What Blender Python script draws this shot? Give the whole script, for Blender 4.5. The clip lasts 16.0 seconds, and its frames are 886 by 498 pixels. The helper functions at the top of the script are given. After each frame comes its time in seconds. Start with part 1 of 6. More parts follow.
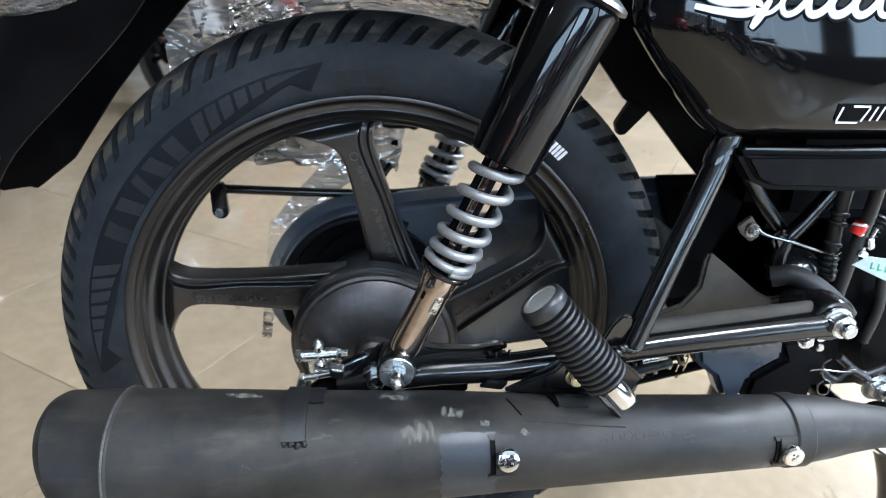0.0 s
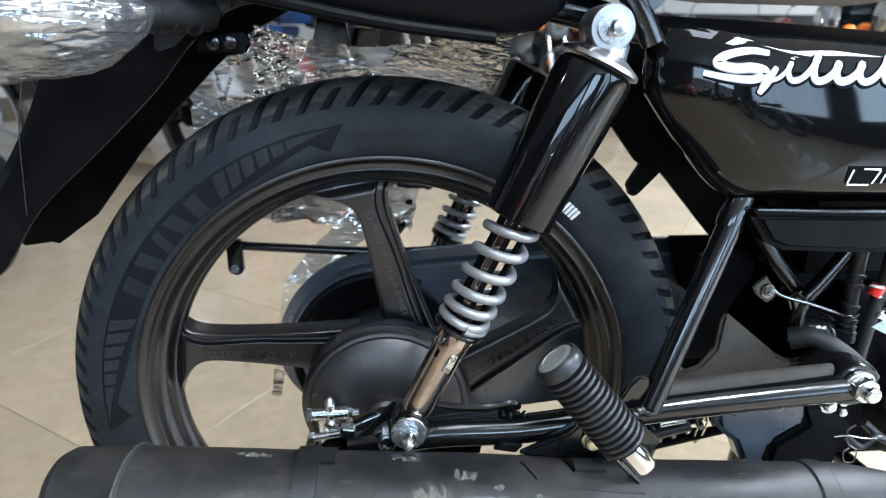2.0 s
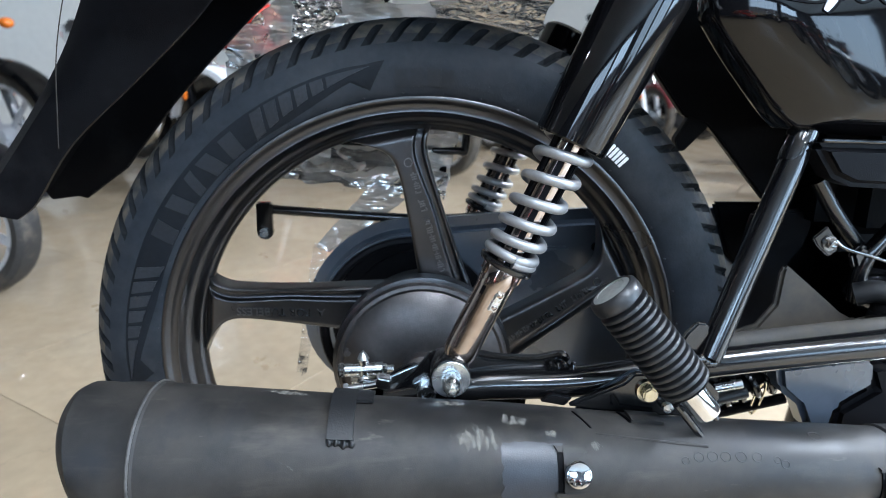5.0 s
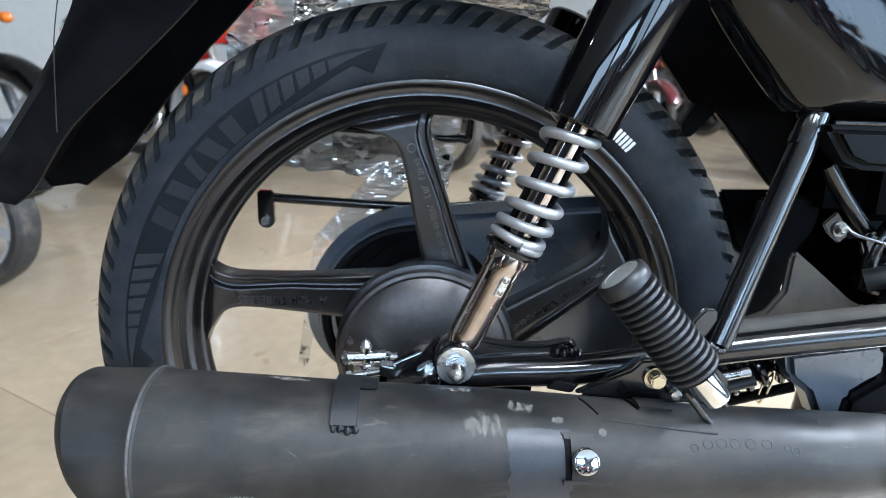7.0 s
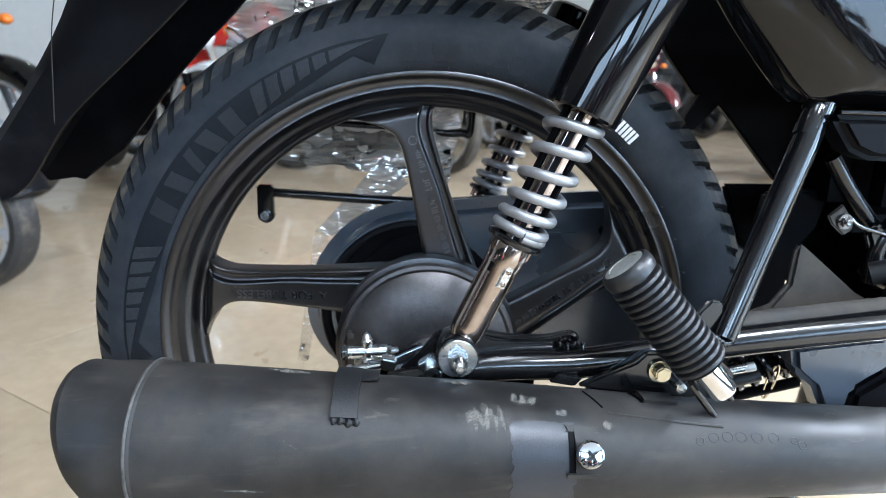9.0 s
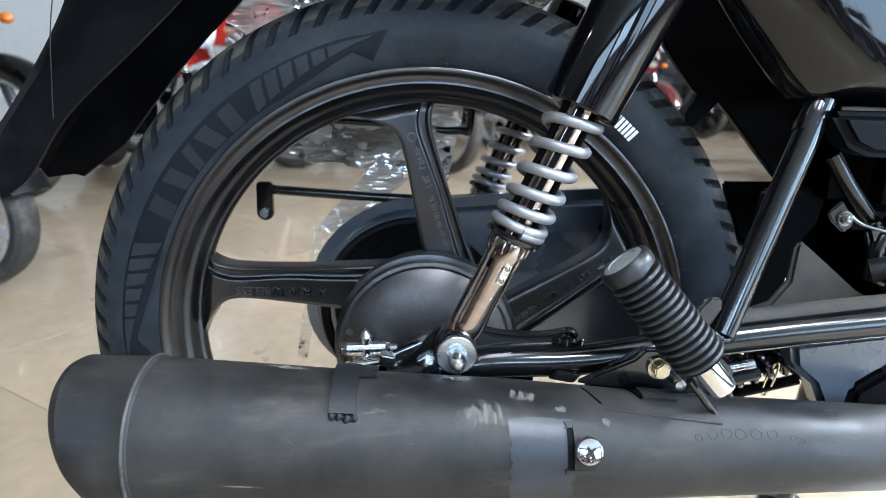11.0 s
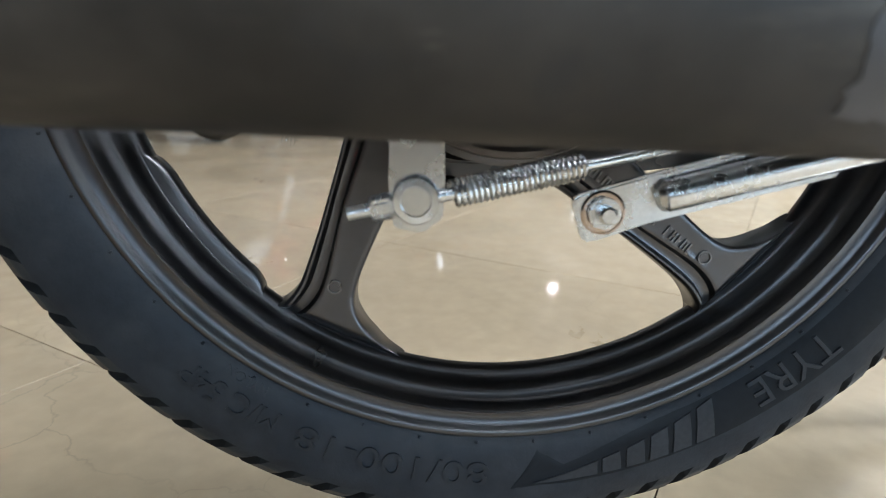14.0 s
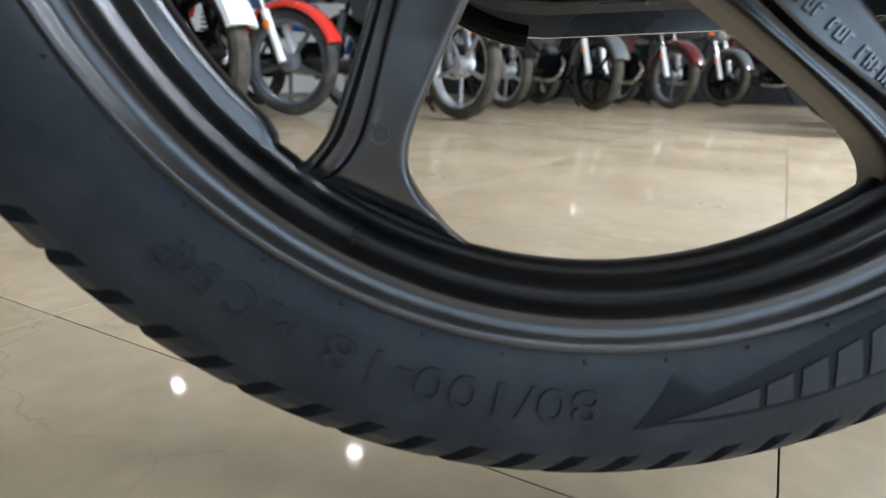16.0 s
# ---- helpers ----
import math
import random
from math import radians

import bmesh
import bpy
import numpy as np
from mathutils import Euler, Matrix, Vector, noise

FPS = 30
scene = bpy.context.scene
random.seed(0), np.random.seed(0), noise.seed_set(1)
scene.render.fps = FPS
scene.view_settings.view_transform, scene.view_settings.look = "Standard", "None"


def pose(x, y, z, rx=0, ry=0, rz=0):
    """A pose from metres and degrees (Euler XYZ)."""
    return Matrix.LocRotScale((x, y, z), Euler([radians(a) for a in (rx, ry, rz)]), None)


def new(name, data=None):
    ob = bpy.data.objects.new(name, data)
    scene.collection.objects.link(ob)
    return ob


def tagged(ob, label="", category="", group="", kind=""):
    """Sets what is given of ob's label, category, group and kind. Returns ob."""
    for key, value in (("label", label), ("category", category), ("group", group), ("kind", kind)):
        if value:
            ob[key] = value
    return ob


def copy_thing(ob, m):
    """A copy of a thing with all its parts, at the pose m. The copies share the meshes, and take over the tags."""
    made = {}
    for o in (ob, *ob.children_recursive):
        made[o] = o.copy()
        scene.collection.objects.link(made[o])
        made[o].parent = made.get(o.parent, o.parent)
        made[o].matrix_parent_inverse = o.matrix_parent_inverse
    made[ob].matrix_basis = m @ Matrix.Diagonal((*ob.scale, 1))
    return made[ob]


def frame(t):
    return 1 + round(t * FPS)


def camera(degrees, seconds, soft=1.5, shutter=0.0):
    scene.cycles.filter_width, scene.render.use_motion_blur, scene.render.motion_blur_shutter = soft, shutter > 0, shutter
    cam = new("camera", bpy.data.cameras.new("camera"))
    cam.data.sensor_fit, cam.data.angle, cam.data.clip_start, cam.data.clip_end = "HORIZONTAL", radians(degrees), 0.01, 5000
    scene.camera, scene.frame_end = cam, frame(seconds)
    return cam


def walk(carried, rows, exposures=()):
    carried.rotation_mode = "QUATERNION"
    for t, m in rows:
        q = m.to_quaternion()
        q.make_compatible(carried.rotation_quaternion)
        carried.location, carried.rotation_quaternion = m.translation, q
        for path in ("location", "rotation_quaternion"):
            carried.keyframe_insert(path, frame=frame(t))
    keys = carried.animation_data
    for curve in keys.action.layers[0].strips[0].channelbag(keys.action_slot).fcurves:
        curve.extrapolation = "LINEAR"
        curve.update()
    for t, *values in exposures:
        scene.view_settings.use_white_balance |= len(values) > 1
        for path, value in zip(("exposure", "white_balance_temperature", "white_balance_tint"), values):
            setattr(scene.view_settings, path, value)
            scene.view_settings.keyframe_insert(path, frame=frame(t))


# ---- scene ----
# The motorcycle stands on its centre stand; its axes are tilted to fit the camera's view.
BIKE = pose(0, 0, 0.037, -1.72, -1.15, 0)
# The room and its tiles are turned against the motorcycle.
ROOM = pose(0, 0, 0, 0, 0, -32.0)

cam = camera(72.81, 16.0, soft=0.7)
cam.data.dof.use_dof, cam.data.dof.focus_distance, cam.data.dof.aperture_fstop = True, 0.42, 8.0
PATH = [
    (0, 0.0218, -0.5701, 0.6518, 66.36, -0.22, -4.96),
    (0.5, 0.0199, -0.5798, 0.6534, 66.37, -0.37, -4.90),
    (1, 0.0195, -0.5821, 0.6552, 66.26, -0.30, -4.62),
    (1.5, 0.0208, -0.5824, 0.6614, 68.13, -0.43, -4.32),
    (2, 0.0175, -0.5729, 0.6510, 72.06, -0.37, -3.93),
    (2.5, 0.0127, -0.5743, 0.6439, 74.91, -0.31, -3.66),
    (3, 0.0112, -0.5745, 0.6243, 75.56, -0.38, -3.72),
    (3.5, 0.0081, -0.5805, 0.5881, 75.94, -0.46, -3.68),
    (4, 0.0055, -0.5806, 0.5810, 75.50, -0.55, -3.26),
    (4.5, -0.0065, -0.5751, 0.5736, 75.69, -0.50, -2.83),
    (5, -0.0076, -0.5703, 0.5636, 75.83, -0.57, -2.68),
    (7.5, -0.0111, -0.5650, 0.5510, 75.57, -0.54, -2.66),
    (8, -0.0089, -0.5638, 0.5477, 75.67, -0.51, -2.41),
    (8.5, -0.0107, -0.5618, 0.5423, 75.69, -0.44, -2.31),
    (9, -0.0120, -0.5623, 0.5421, 75.91, -0.53, -2.70),
    (11.5, -0.0096, -0.5623, 0.5364, 75.91, -0.57, -2.61),
    (12, -0.0082, -0.5594, 0.5115, 76.12, -0.46, -2.51),
    (12.5, -0.0061, -0.5376, 0.4485, 76.35, -0.48, -2.51),
    (13, -0.0051, -0.4930, 0.3863, 76.23, -0.45, -2.69),
    (13.5, -0.0099, -0.4263, 0.3501, 75.96, -0.37, -2.38),
    (14, -0.0486, -0.3494, 0.2716, 75.54, 0.03, -2.32),
    (14.5, -0.0696, -0.2795, 0.2041, 76.04, -0.09, -1.27),
    (15, -0.0746, -0.2463, 0.1641, 75.96, 0.09, -1.74),
    (15.5, -0.0845, -0.2290, 0.1532, 75.99, 0.07, -2.51),
    (16, -0.0852, -0.2588, 0.1764, 76.02, 0.00, -2.85),
]
walk(cam, [(t, BIKE @ pose(x, y, z, rx, ry, rz)) for t, x, y, z, rx, ry, rz in PATH],
     exposures=[(0.0, 0.5, 6050, 13), (5.0, 0.72, 5900, 13), (8.0, 0.82, 5900, 13), (12.0, 0.82, 5900, 13), (13.0, 0.64, 5950, 12), (14.0, 0.5, 6300, 12), (14.7, 0.5, 6300, 12), (16.0, 0.55, 6300, 12)])


# ---- world and lights ----
world = bpy.data.worlds.new("sky")
scene.world = world
world.use_nodes = True
_wn = world.node_tree.nodes
_sky = _wn.new("ShaderNodeTexSky")
_sky.sky_type, _sky.sun_disc = "NISHITA", False
_sky.sun_elevation, _sky.sun_rotation = radians(40), radians(200)
world.node_tree.links.new(_sky.outputs[0], _wn["Background"].inputs[0])
_wn["Background"].inputs[1].default_value = 0.05


def area_lamp(name, m, sx, sy, watts, colour=(1, 1, 1)):
    lamp = bpy.data.lights.new(name, "AREA")
    lamp.shape, lamp.size, lamp.size_y = "RECTANGLE", sx, sy
    lamp.energy, lamp.color = watts, colour
    ob = new(name, lamp)
    ob.matrix_world = m
    return ob


# daylight in the glazed bays: two in the front wall behind the camera, three in the right wall
for lx, watts in ((1.35, 30), (4.05, 45)):
    area_lamp("window_daylight", ROOM @ pose(lx, -5.55, 2.40, 90, 0, 0), 2.2, 0.8, watts, (0.60, 0.82, 1.0))
for ly, watts in ((-4.0, 60), (-1.3, 80), (1.4, 120)):
    area_lamp("window_daylight", ROOM @ pose(6.75, ly, 1.75, 90, 0, 90), 2.2, 2.2, watts, (0.60, 0.82, 1.0))
# added ceiling fill lights, set where their reflections stay out of view
FILL_PANELS = [(0.5, -1.1, 14), (1.9, -1.3, 80), (3.1, -0.7, 60), (2.45, 2.7, 260), (3.4, 2.2, 310), (2.9, 6.6, 170)]
for lx, ly, watts in FILL_PANELS:
    area_lamp("added_fill_light", ROOM @ pose(lx, ly, 3.06), 0.58, 1.18, watts, (0.84, 0.93, 1.0))


# ---- materials ----
def mat(name, colour, rough=0.5, metal=0.0, coat=0.0, var=0.25, scale=40.0, rough_var=0.1, bump=0.0, bump_scale=300.0,
        stain=None, stain_amount=0.0, stain_scale=14.0, spec=0.5, coat_rough=0.05, stain_lo=0.5, stain_hi=0.75):
    """A procedural material: base colour with a fine and a broad variation, stains, varied gloss and fine relief."""
    m = bpy.data.materials.new(name)
    m.use_nodes = True
    nt = m.node_tree
    n, l = nt.nodes, nt.links
    b = n["Principled BSDF"]
    tc = n.new("ShaderNodeTexCoord")
    fine, broad = n.new("ShaderNodeTexNoise"), n.new("ShaderNodeTexNoise")
    fine.inputs["Scale"].default_value, fine.inputs["Detail"].default_value = scale * 6, 5
    broad.inputs["Scale"].default_value, broad.inputs["Detail"].default_value = scale * 0.4, 4
    for t in (fine, broad):
        l.new(tc.outputs["Object"], t.inputs["Vector"])
    add = n.new("ShaderNodeMath")
    add.operation = "ADD"
    l.new(fine.outputs[0], add.inputs[0]), l.new(broad.outputs[0], add.inputs[1])
    ramp = n.new("ShaderNodeMapRange")
    ramp.inputs["From Min"].default_value, ramp.inputs["From Max"].default_value = 0.7, 1.3
    ramp.inputs["To Min"].default_value, ramp.inputs["To Max"].default_value = 1 - var, 1 + var
    l.new(add.outputs[0], ramp.inputs["Value"])
    mul = n.new("ShaderNodeVectorMath")
    mul.operation = "SCALE"
    mul.inputs[0].default_value = colour
    l.new(ramp.outputs[0], mul.inputs["Scale"])
    out = mul.outputs[0]
    rr = n.new("ShaderNodeMapRange")
    rr.inputs["From Min"].default_value, rr.inputs["From Max"].default_value = 0.3, 0.7
    rr.inputs["To Min"].default_value, rr.inputs["To Max"].default_value = max(rough - rough_var, 0.02), min(rough + rough_var, 1)
    l.new(broad.outputs[0], rr.inputs["Value"])
    rough_out = rr.outputs[0]
    if stain:
        s = n.new("ShaderNodeTexNoise")
        s.inputs["Scale"].default_value, s.inputs["Detail"].default_value, s.inputs["Roughness"].default_value = stain_scale, 8, 0.65
        l.new(tc.outputs["Object"], s.inputs["Vector"])
        sr = n.new("ShaderNodeMapRange")
        sr.inputs["From Min"].default_value, sr.inputs["From Max"].default_value = stain_lo, stain_hi
        sr.inputs["To Max"].default_value = stain_amount
        l.new(s.outputs[0], sr.inputs["Value"])
        mix = n.new("ShaderNodeMix")
        mix.data_type = "RGBA"
        mix.inputs["B"].default_value = (*stain, 1)
        l.new(sr.outputs[0], mix.inputs["Factor"]), l.new(out, mix.inputs["A"])
        out = mix.outputs["Result"]
        ra = n.new("ShaderNodeMath")
        ra.operation, ra.use_clamp = "MULTIPLY_ADD", True
        ra.inputs[1].default_value = 0.35
        l.new(sr.outputs[0], ra.inputs[0]), l.new(rough_out, ra.inputs[2])
        rough_out = ra.outputs[0]
    l.new(out, b.inputs["Base Color"]), l.new(rough_out, b.inputs["Roughness"])
    b.inputs["Metallic"].default_value = metal
    b.inputs["Specular IOR Level"].default_value = spec
    b.inputs["Coat Weight"].default_value, b.inputs["Coat Roughness"].default_value = coat, coat_rough
    if bump:
        bt = n.new("ShaderNodeTexNoise")
        bt.inputs["Scale"].default_value, bt.inputs["Detail"].default_value = bump_scale, 4
        l.new(tc.outputs["Object"], bt.inputs["Vector"])
        bp = n.new("ShaderNodeBump")
        bp.inputs["Strength"].default_value, bp.inputs["Distance"].default_value = bump, 0.001
        l.new(bt.outputs[0], bp.inputs["Height"]), l.new(bp.outputs[0], b.inputs["Normal"])
    return m


DUST = (0.28, 0.22, 0.15)
M_SIDEWALL = mat("tyre_sidewall_rubber", (0.0118, 0.0152, 0.0204), 0.50, spec=0.26, var=0.3, scale=20, bump=0.15, bump_scale=500, stain=(0.036, 0.039, 0.043), stain_amount=0.65, stain_scale=22, stain_lo=0.46, stain_hi=0.72)
# Grooves hold no dust and are darker still: their shade is in the colour.
M_GROOVE_SHADE = mat("groove_shade_rubber", (0.0085, 0.0095, 0.0110), 0.7, spec=0.12, var=0.3, scale=20)
M_FIELD = mat("smooth_dark_rubber", (0.0066, 0.0084, 0.0112), 0.50, spec=0.16, var=0.2, scale=40)
M_LETTER = mat("raised_rubber_lettering", (0.0160, 0.0190, 0.0235), 0.46, spec=0.30, var=0.3, scale=60)
M_SIZE = mat("raised_size_lettering_rubber", (0.0116, 0.0145, 0.0188), 0.44, spec=0.30, var=0.2, scale=60)
M_ALLOY = mat("satin_black_alloy", (0.090, 0.089, 0.092), 0.30, metal=1.0, var=0.06, scale=30, rough_var=0.03, bump=0.05, bump_scale=1400)
# Brighter than the spokes: some wear, and catch light put into the colour.
M_CAST_LIT = mat("catch_light_cast_lettering", (0.165, 0.165, 0.17), 0.30, metal=1.0, var=0.15, scale=80)
M_HUB = mat("black_cast_alloy", (0.105, 0.098, 0.097), 0.43, metal=0.95, var=0.15, scale=30, bump=0.15, bump_scale=700, stain=(0.12, 0.11, 0.10), stain_amount=0.2, stain_scale=25)
M_GLOSS = mat("gloss_black_paint", (0.003, 0.003, 0.0035), 0.05, spec=0.5, var=0.1, scale=20, rough_var=0.02)
M_FRAME = mat("gloss_black_frame_enamel", (0.004, 0.004, 0.0045), 0.15, spec=0.8, var=0.15, scale=30, rough_var=0.05, bump=0.06, bump_scale=120, stain=(0.12, 0.11, 0.1), stain_amount=0.07, stain_scale=30)
M_DUSTY = mat("dusty_black_steel", (0.014, 0.013, 0.012), 0.6, var=0.3, scale=25, stain=(0.072, 0.060, 0.045), stain_amount=0.75, stain_scale=22, stain_lo=0.30, stain_hi=0.62)
# Satin black paint; part of the bluish window sheen is in the base colour.
M_CASE = mat("black_case_paint_blue_sheen", (0.036, 0.048, 0.066), 0.30, spec=0.9, coat=0.5, coat_rough=0.12, var=0.15, scale=30, rough_var=0.05)
M_GRIP = mat("ribbed_grip_rubber", (0.016, 0.016, 0.017), 0.40, spec=0.55, var=0.25, scale=60, bump=0.12, bump_scale=800, stain=(0.12, 0.11, 0.10), stain_amount=0.15, stain_scale=60)
M_PLASTIC = mat("black_moulded_plastic", (0.004, 0.004, 0.005), 0.40, spec=0.09, var=0.15, scale=30, rough_var=0.07, bump=0.2, bump_scale=1200, stain=(0.08, 0.08, 0.08), stain_amount=0.08, stain_scale=25, stain_lo=0.55)
M_TAIL = mat("satin_grey_black_plastic", (0.020, 0.023, 0.029), 0.42, spec=0.35, var=0.12, scale=30, bump=0.08, bump_scale=1500)
M_RUBBER = mat("black_grip_rubber", (0.008, 0.008, 0.009), 0.45, spec=0.3, var=0.25, scale=60, bump=0.15, bump_scale=800, stain=(0.14, 0.13, 0.12), stain_amount=0.12, stain_scale=60)
M_CHROME = mat("chrome_plating", (0.78, 0.77, 0.76), 0.06, metal=1.0, var=0.05, scale=40, rough_var=0.03)
# Brown reflections on the dark chrome are put into its warm tint.
M_DARKCHROME = mat("warm_reflection_chrome", (0.50, 0.42, 0.37), 0.12, metal=1.0, var=0.12, scale=60, rough_var=0.05, stain=(0.10, 0.07, 0.05), stain_amount=0.4, stain_scale=90)
M_ZINC = mat("zinc_plated_steel", (0.62, 0.64, 0.65), 0.24, metal=1.0, var=0.12, scale=80, rough_var=0.08, stain=(0.3, 0.28, 0.22), stain_amount=0.3, stain_scale=120)
M_YZINC = mat("yellow_zinc_steel", (0.62, 0.56, 0.42), 0.25, metal=1.0, var=0.12, scale=80, rough_var=0.08)
M_SPRING = mat("silver_grey_spring_paint", (0.33, 0.33, 0.335), 0.32, metal=0.55, var=0.08, scale=60, rough_var=0.05)
# Near black for dark parts, and for deep shade in gaps and openings.
M_BLACK = mat("near_black_parts_and_shade", (0.002, 0.002, 0.0025), 0.45, spec=0.07, metal=0.0, var=0.3, scale=30, bump=0.2, bump_scale=300)
M_FRAME_MATT = mat("flat_black_welded_steel", (0.008, 0.0083, 0.009), 0.5, var=0.25, scale=40, bump=0.2, bump_scale=600)
# Lighter than the muffler: the seam's highlight is put into this grey.
M_SEAM_GLINT = mat("grey_seam_highlight", (0.065, 0.062, 0.058), 0.6, var=0.6, scale=30)
M_SLEEVE = mat("blue_black_sleeve_paint", (0.019, 0.0215, 0.027), 0.40, spec=0.5, var=0.2, scale=14, bump=0.12, bump_scale=900)
M_HOSE = mat("black_rubber_hose", (0.014, 0.014, 0.015), 0.38, var=0.25, scale=50)
M_STEEL = mat("dark_steel", (0.26, 0.255, 0.25), 0.28, metal=1.0, var=0.12, scale=80)
M_PAPER = mat("greenish_white_paper", (0.42, 0.50, 0.48), 0.6, var=0.1)
M_GREEN_INK = mat("green_ink", (0.03, 0.35, 0.22), 0.6)
M_WHITE = mat("white_decal_vinyl", (0.82, 0.83, 0.85), 0.3, var=0.04, scale=60)
M_SILVERDECAL = mat("silver_decal_vinyl", (0.5, 0.5, 0.55), 0.3, metal=0.4, var=0.04, scale=60)
M_ORANGE = mat("orange_lens", (0.85, 0.20, 0.02), 0.2, coat=0.6, var=0.1)
M_REDP = mat("red_gloss_paint", (0.62, 0.03, 0.02), 0.2, coat=0.8, var=0.08)
M_MAROON = mat("maroon_gloss_paint", (0.10, 0.015, 0.018), 0.2, coat=0.8, var=0.08)
M_WHITEP = mat("white_gloss_paint", (0.75, 0.76, 0.78), 0.2, coat=0.8, var=0.05)
M_BLUEP = mat("blue_gloss_paint", (0.03, 0.10, 0.28), 0.2, coat=0.8, var=0.05)
M_GREYP = mat("grey_gloss_paint", (0.10, 0.11, 0.12), 0.2, coat=0.8, var=0.05)
M_TYREFAR = mat("worn_tyre_rubber", (0.022, 0.021, 0.020), 0.65, var=0.3, scale=20, stain=DUST, stain_amount=0.35, stain_scale=15)
M_TYREDIRT = mat("dusty_tyre_rubber", (0.026, 0.024, 0.021), 0.75, spec=0.3, var=0.3, scale=20, stain=DUST, stain_amount=0.25, stain_scale=15, stain_lo=0.35)
M_SILVERRIM = mat("silver_alloy_rim", (0.44, 0.45, 0.47), 0.32, metal=0.35, var=0.08)
M_EYE = mat("satin_cast_aluminium", (0.52, 0.52, 0.53), 0.30, metal=1.0, var=0.08, scale=40)
M_DISC = mat("worn_grey_end_metal", (0.36, 0.37, 0.35), 0.45, metal=0.35, var=0.2, scale=60)
M_SEAT = mat("black_seat_vinyl", (0.015, 0.017, 0.021), 0.55, spec=0.3, var=0.2, scale=30, bump=0.2, bump_scale=700)
M_WALL = mat("off_white_wall_paint", (0.60, 0.60, 0.57), 0.7, var=0.05, scale=3)
# Unseen walls, made dark to keep bounce light and reflections low.
M_UNSEEN_WALL = mat("unseen_dark_wall", (0.030, 0.030, 0.033), 0.5, var=0.1, scale=3)
M_CEIL = mat("white_ceiling_paint", (0.62, 0.62, 0.61), 0.8, var=0.04, scale=3)
M_ALU = mat("window_aluminium", (0.5, 0.5, 0.52), 0.35, metal=0.8, var=0.06)
M_DARK_STRIP = mat("black_backdrop_strip", (0.012, 0.012, 0.013), 0.6, var=0.1, scale=3)
M_GROUT = mat("tile_joint_grout", (0.17, 0.13, 0.085), 0.8, var=0.2, scale=30)


def tile_material():
    """Polished beige marble-look tile: soft clouds, thin veins and scratches, a shade of its own for each tile."""
    m = mat("polished_beige_tile", (0.330, 0.256, 0.168), 0.31, var=0.15, scale=6, rough_var=0.06, spec=0.55, coat=0.40, coat_rough=0.055,
            stain=(0.265, 0.202, 0.130), stain_amount=0.75, stain_scale=3.2, stain_lo=0.42, stain_hi=0.72)
    n, l = m.node_tree.nodes, m.node_tree.links
    b = n["Principled BSDF"]
    src = b.inputs["Base Color"].links[0].from_socket
    info = n.new("ShaderNodeObjectInfo")
    shade = n.new("ShaderNodeMapRange")
    shade.inputs["To Min"].default_value, shade.inputs["To Max"].default_value = 0.93, 1.05
    l.new(info.outputs["Random"], shade.inputs["Value"])
    tc = n.new("ShaderNodeTexCoord")
    geo = n.new("ShaderNodeNewGeometry")
    warp = n.new("ShaderNodeTexNoise")
    warp.inputs["Scale"].default_value, warp.inputs["Detail"].default_value = 5, 6
    l.new(geo.outputs["Position"], warp.inputs["Vector"])
    off = n.new("ShaderNodeVectorMath")
    off.operation = "MULTIPLY_ADD"
    off.inputs[1].default_value = (0.35, 0.35, 0.35)
    l.new(warp.outputs["Color"], off.inputs[0]), l.new(geo.outputs["Position"], off.inputs[2])
    vein = n.new("ShaderNodeTexVoronoi")
    vein.feature = "DISTANCE_TO_EDGE"
    vein.inputs["Scale"].default_value = 4.5
    l.new(off.outputs[0], vein.inputs["Vector"])
    vr = n.new("ShaderNodeMapRange")
    vr.inputs["From Min"].default_value, vr.inputs["From Max"].default_value = 0.0, 0.012
    vr.inputs["To Min"].default_value, vr.inputs["To Max"].default_value = 0.76, 1.0
    l.new(vein.outputs["Distance"], vr.inputs["Value"])
    gate = n.new("ShaderNodeTexNoise")
    gate.inputs["Scale"].default_value = 2.3
    l.new(geo.outputs["Position"], gate.inputs["Vector"])
    gr = n.new("ShaderNodeMapRange")
    gr.inputs["From Min"].default_value, gr.inputs["From Max"].default_value = 0.50, 0.64
    l.new(gate.outputs[0], gr.inputs["Value"])
    mixv = n.new("ShaderNodeMix")
    mixv.inputs["A"].default_value = 1.0
    l.new(gr.outputs[0], mixv.inputs["Factor"]), l.new(vr.outputs[0], mixv.inputs["B"])
    k = n.new("ShaderNodeMath")
    k.operation = "MULTIPLY"
    l.new(shade.outputs[0], k.inputs[0]), l.new(mixv.outputs["Result"], k.inputs[1])
    sc = n.new("ShaderNodeVectorMath")
    sc.operation = "SCALE"
    l.new(src, sc.inputs[0]), l.new(k.outputs[0], sc.inputs["Scale"])
    l.new(sc.outputs[0], b.inputs["Base Color"])
    return m


M_TILE = tile_material()


def tread_material():
    """Tyre tread: dark rubber with dried brown dust on the running surface."""
    m = mat("tyre_tread_rubber", (0.025, 0.028, 0.032), 0.6, spec=0.25, var=0.4, scale=30, bump=0.3, bump_scale=400,
            stain=(0.120, 0.100, 0.074), stain_amount=0.75, stain_scale=44, stain_lo=0.43, stain_hi=0.64)
    return m


M_TREAD = tread_material()
M_SHOULDER = mat("tyre_shoulder_rubber", (0.0165, 0.0200, 0.0250), 0.55, spec=0.26, var=0.3, scale=20, bump=0.2, bump_scale=400, stain=(0.075, 0.065, 0.050), stain_amount=0.40, stain_scale=34)


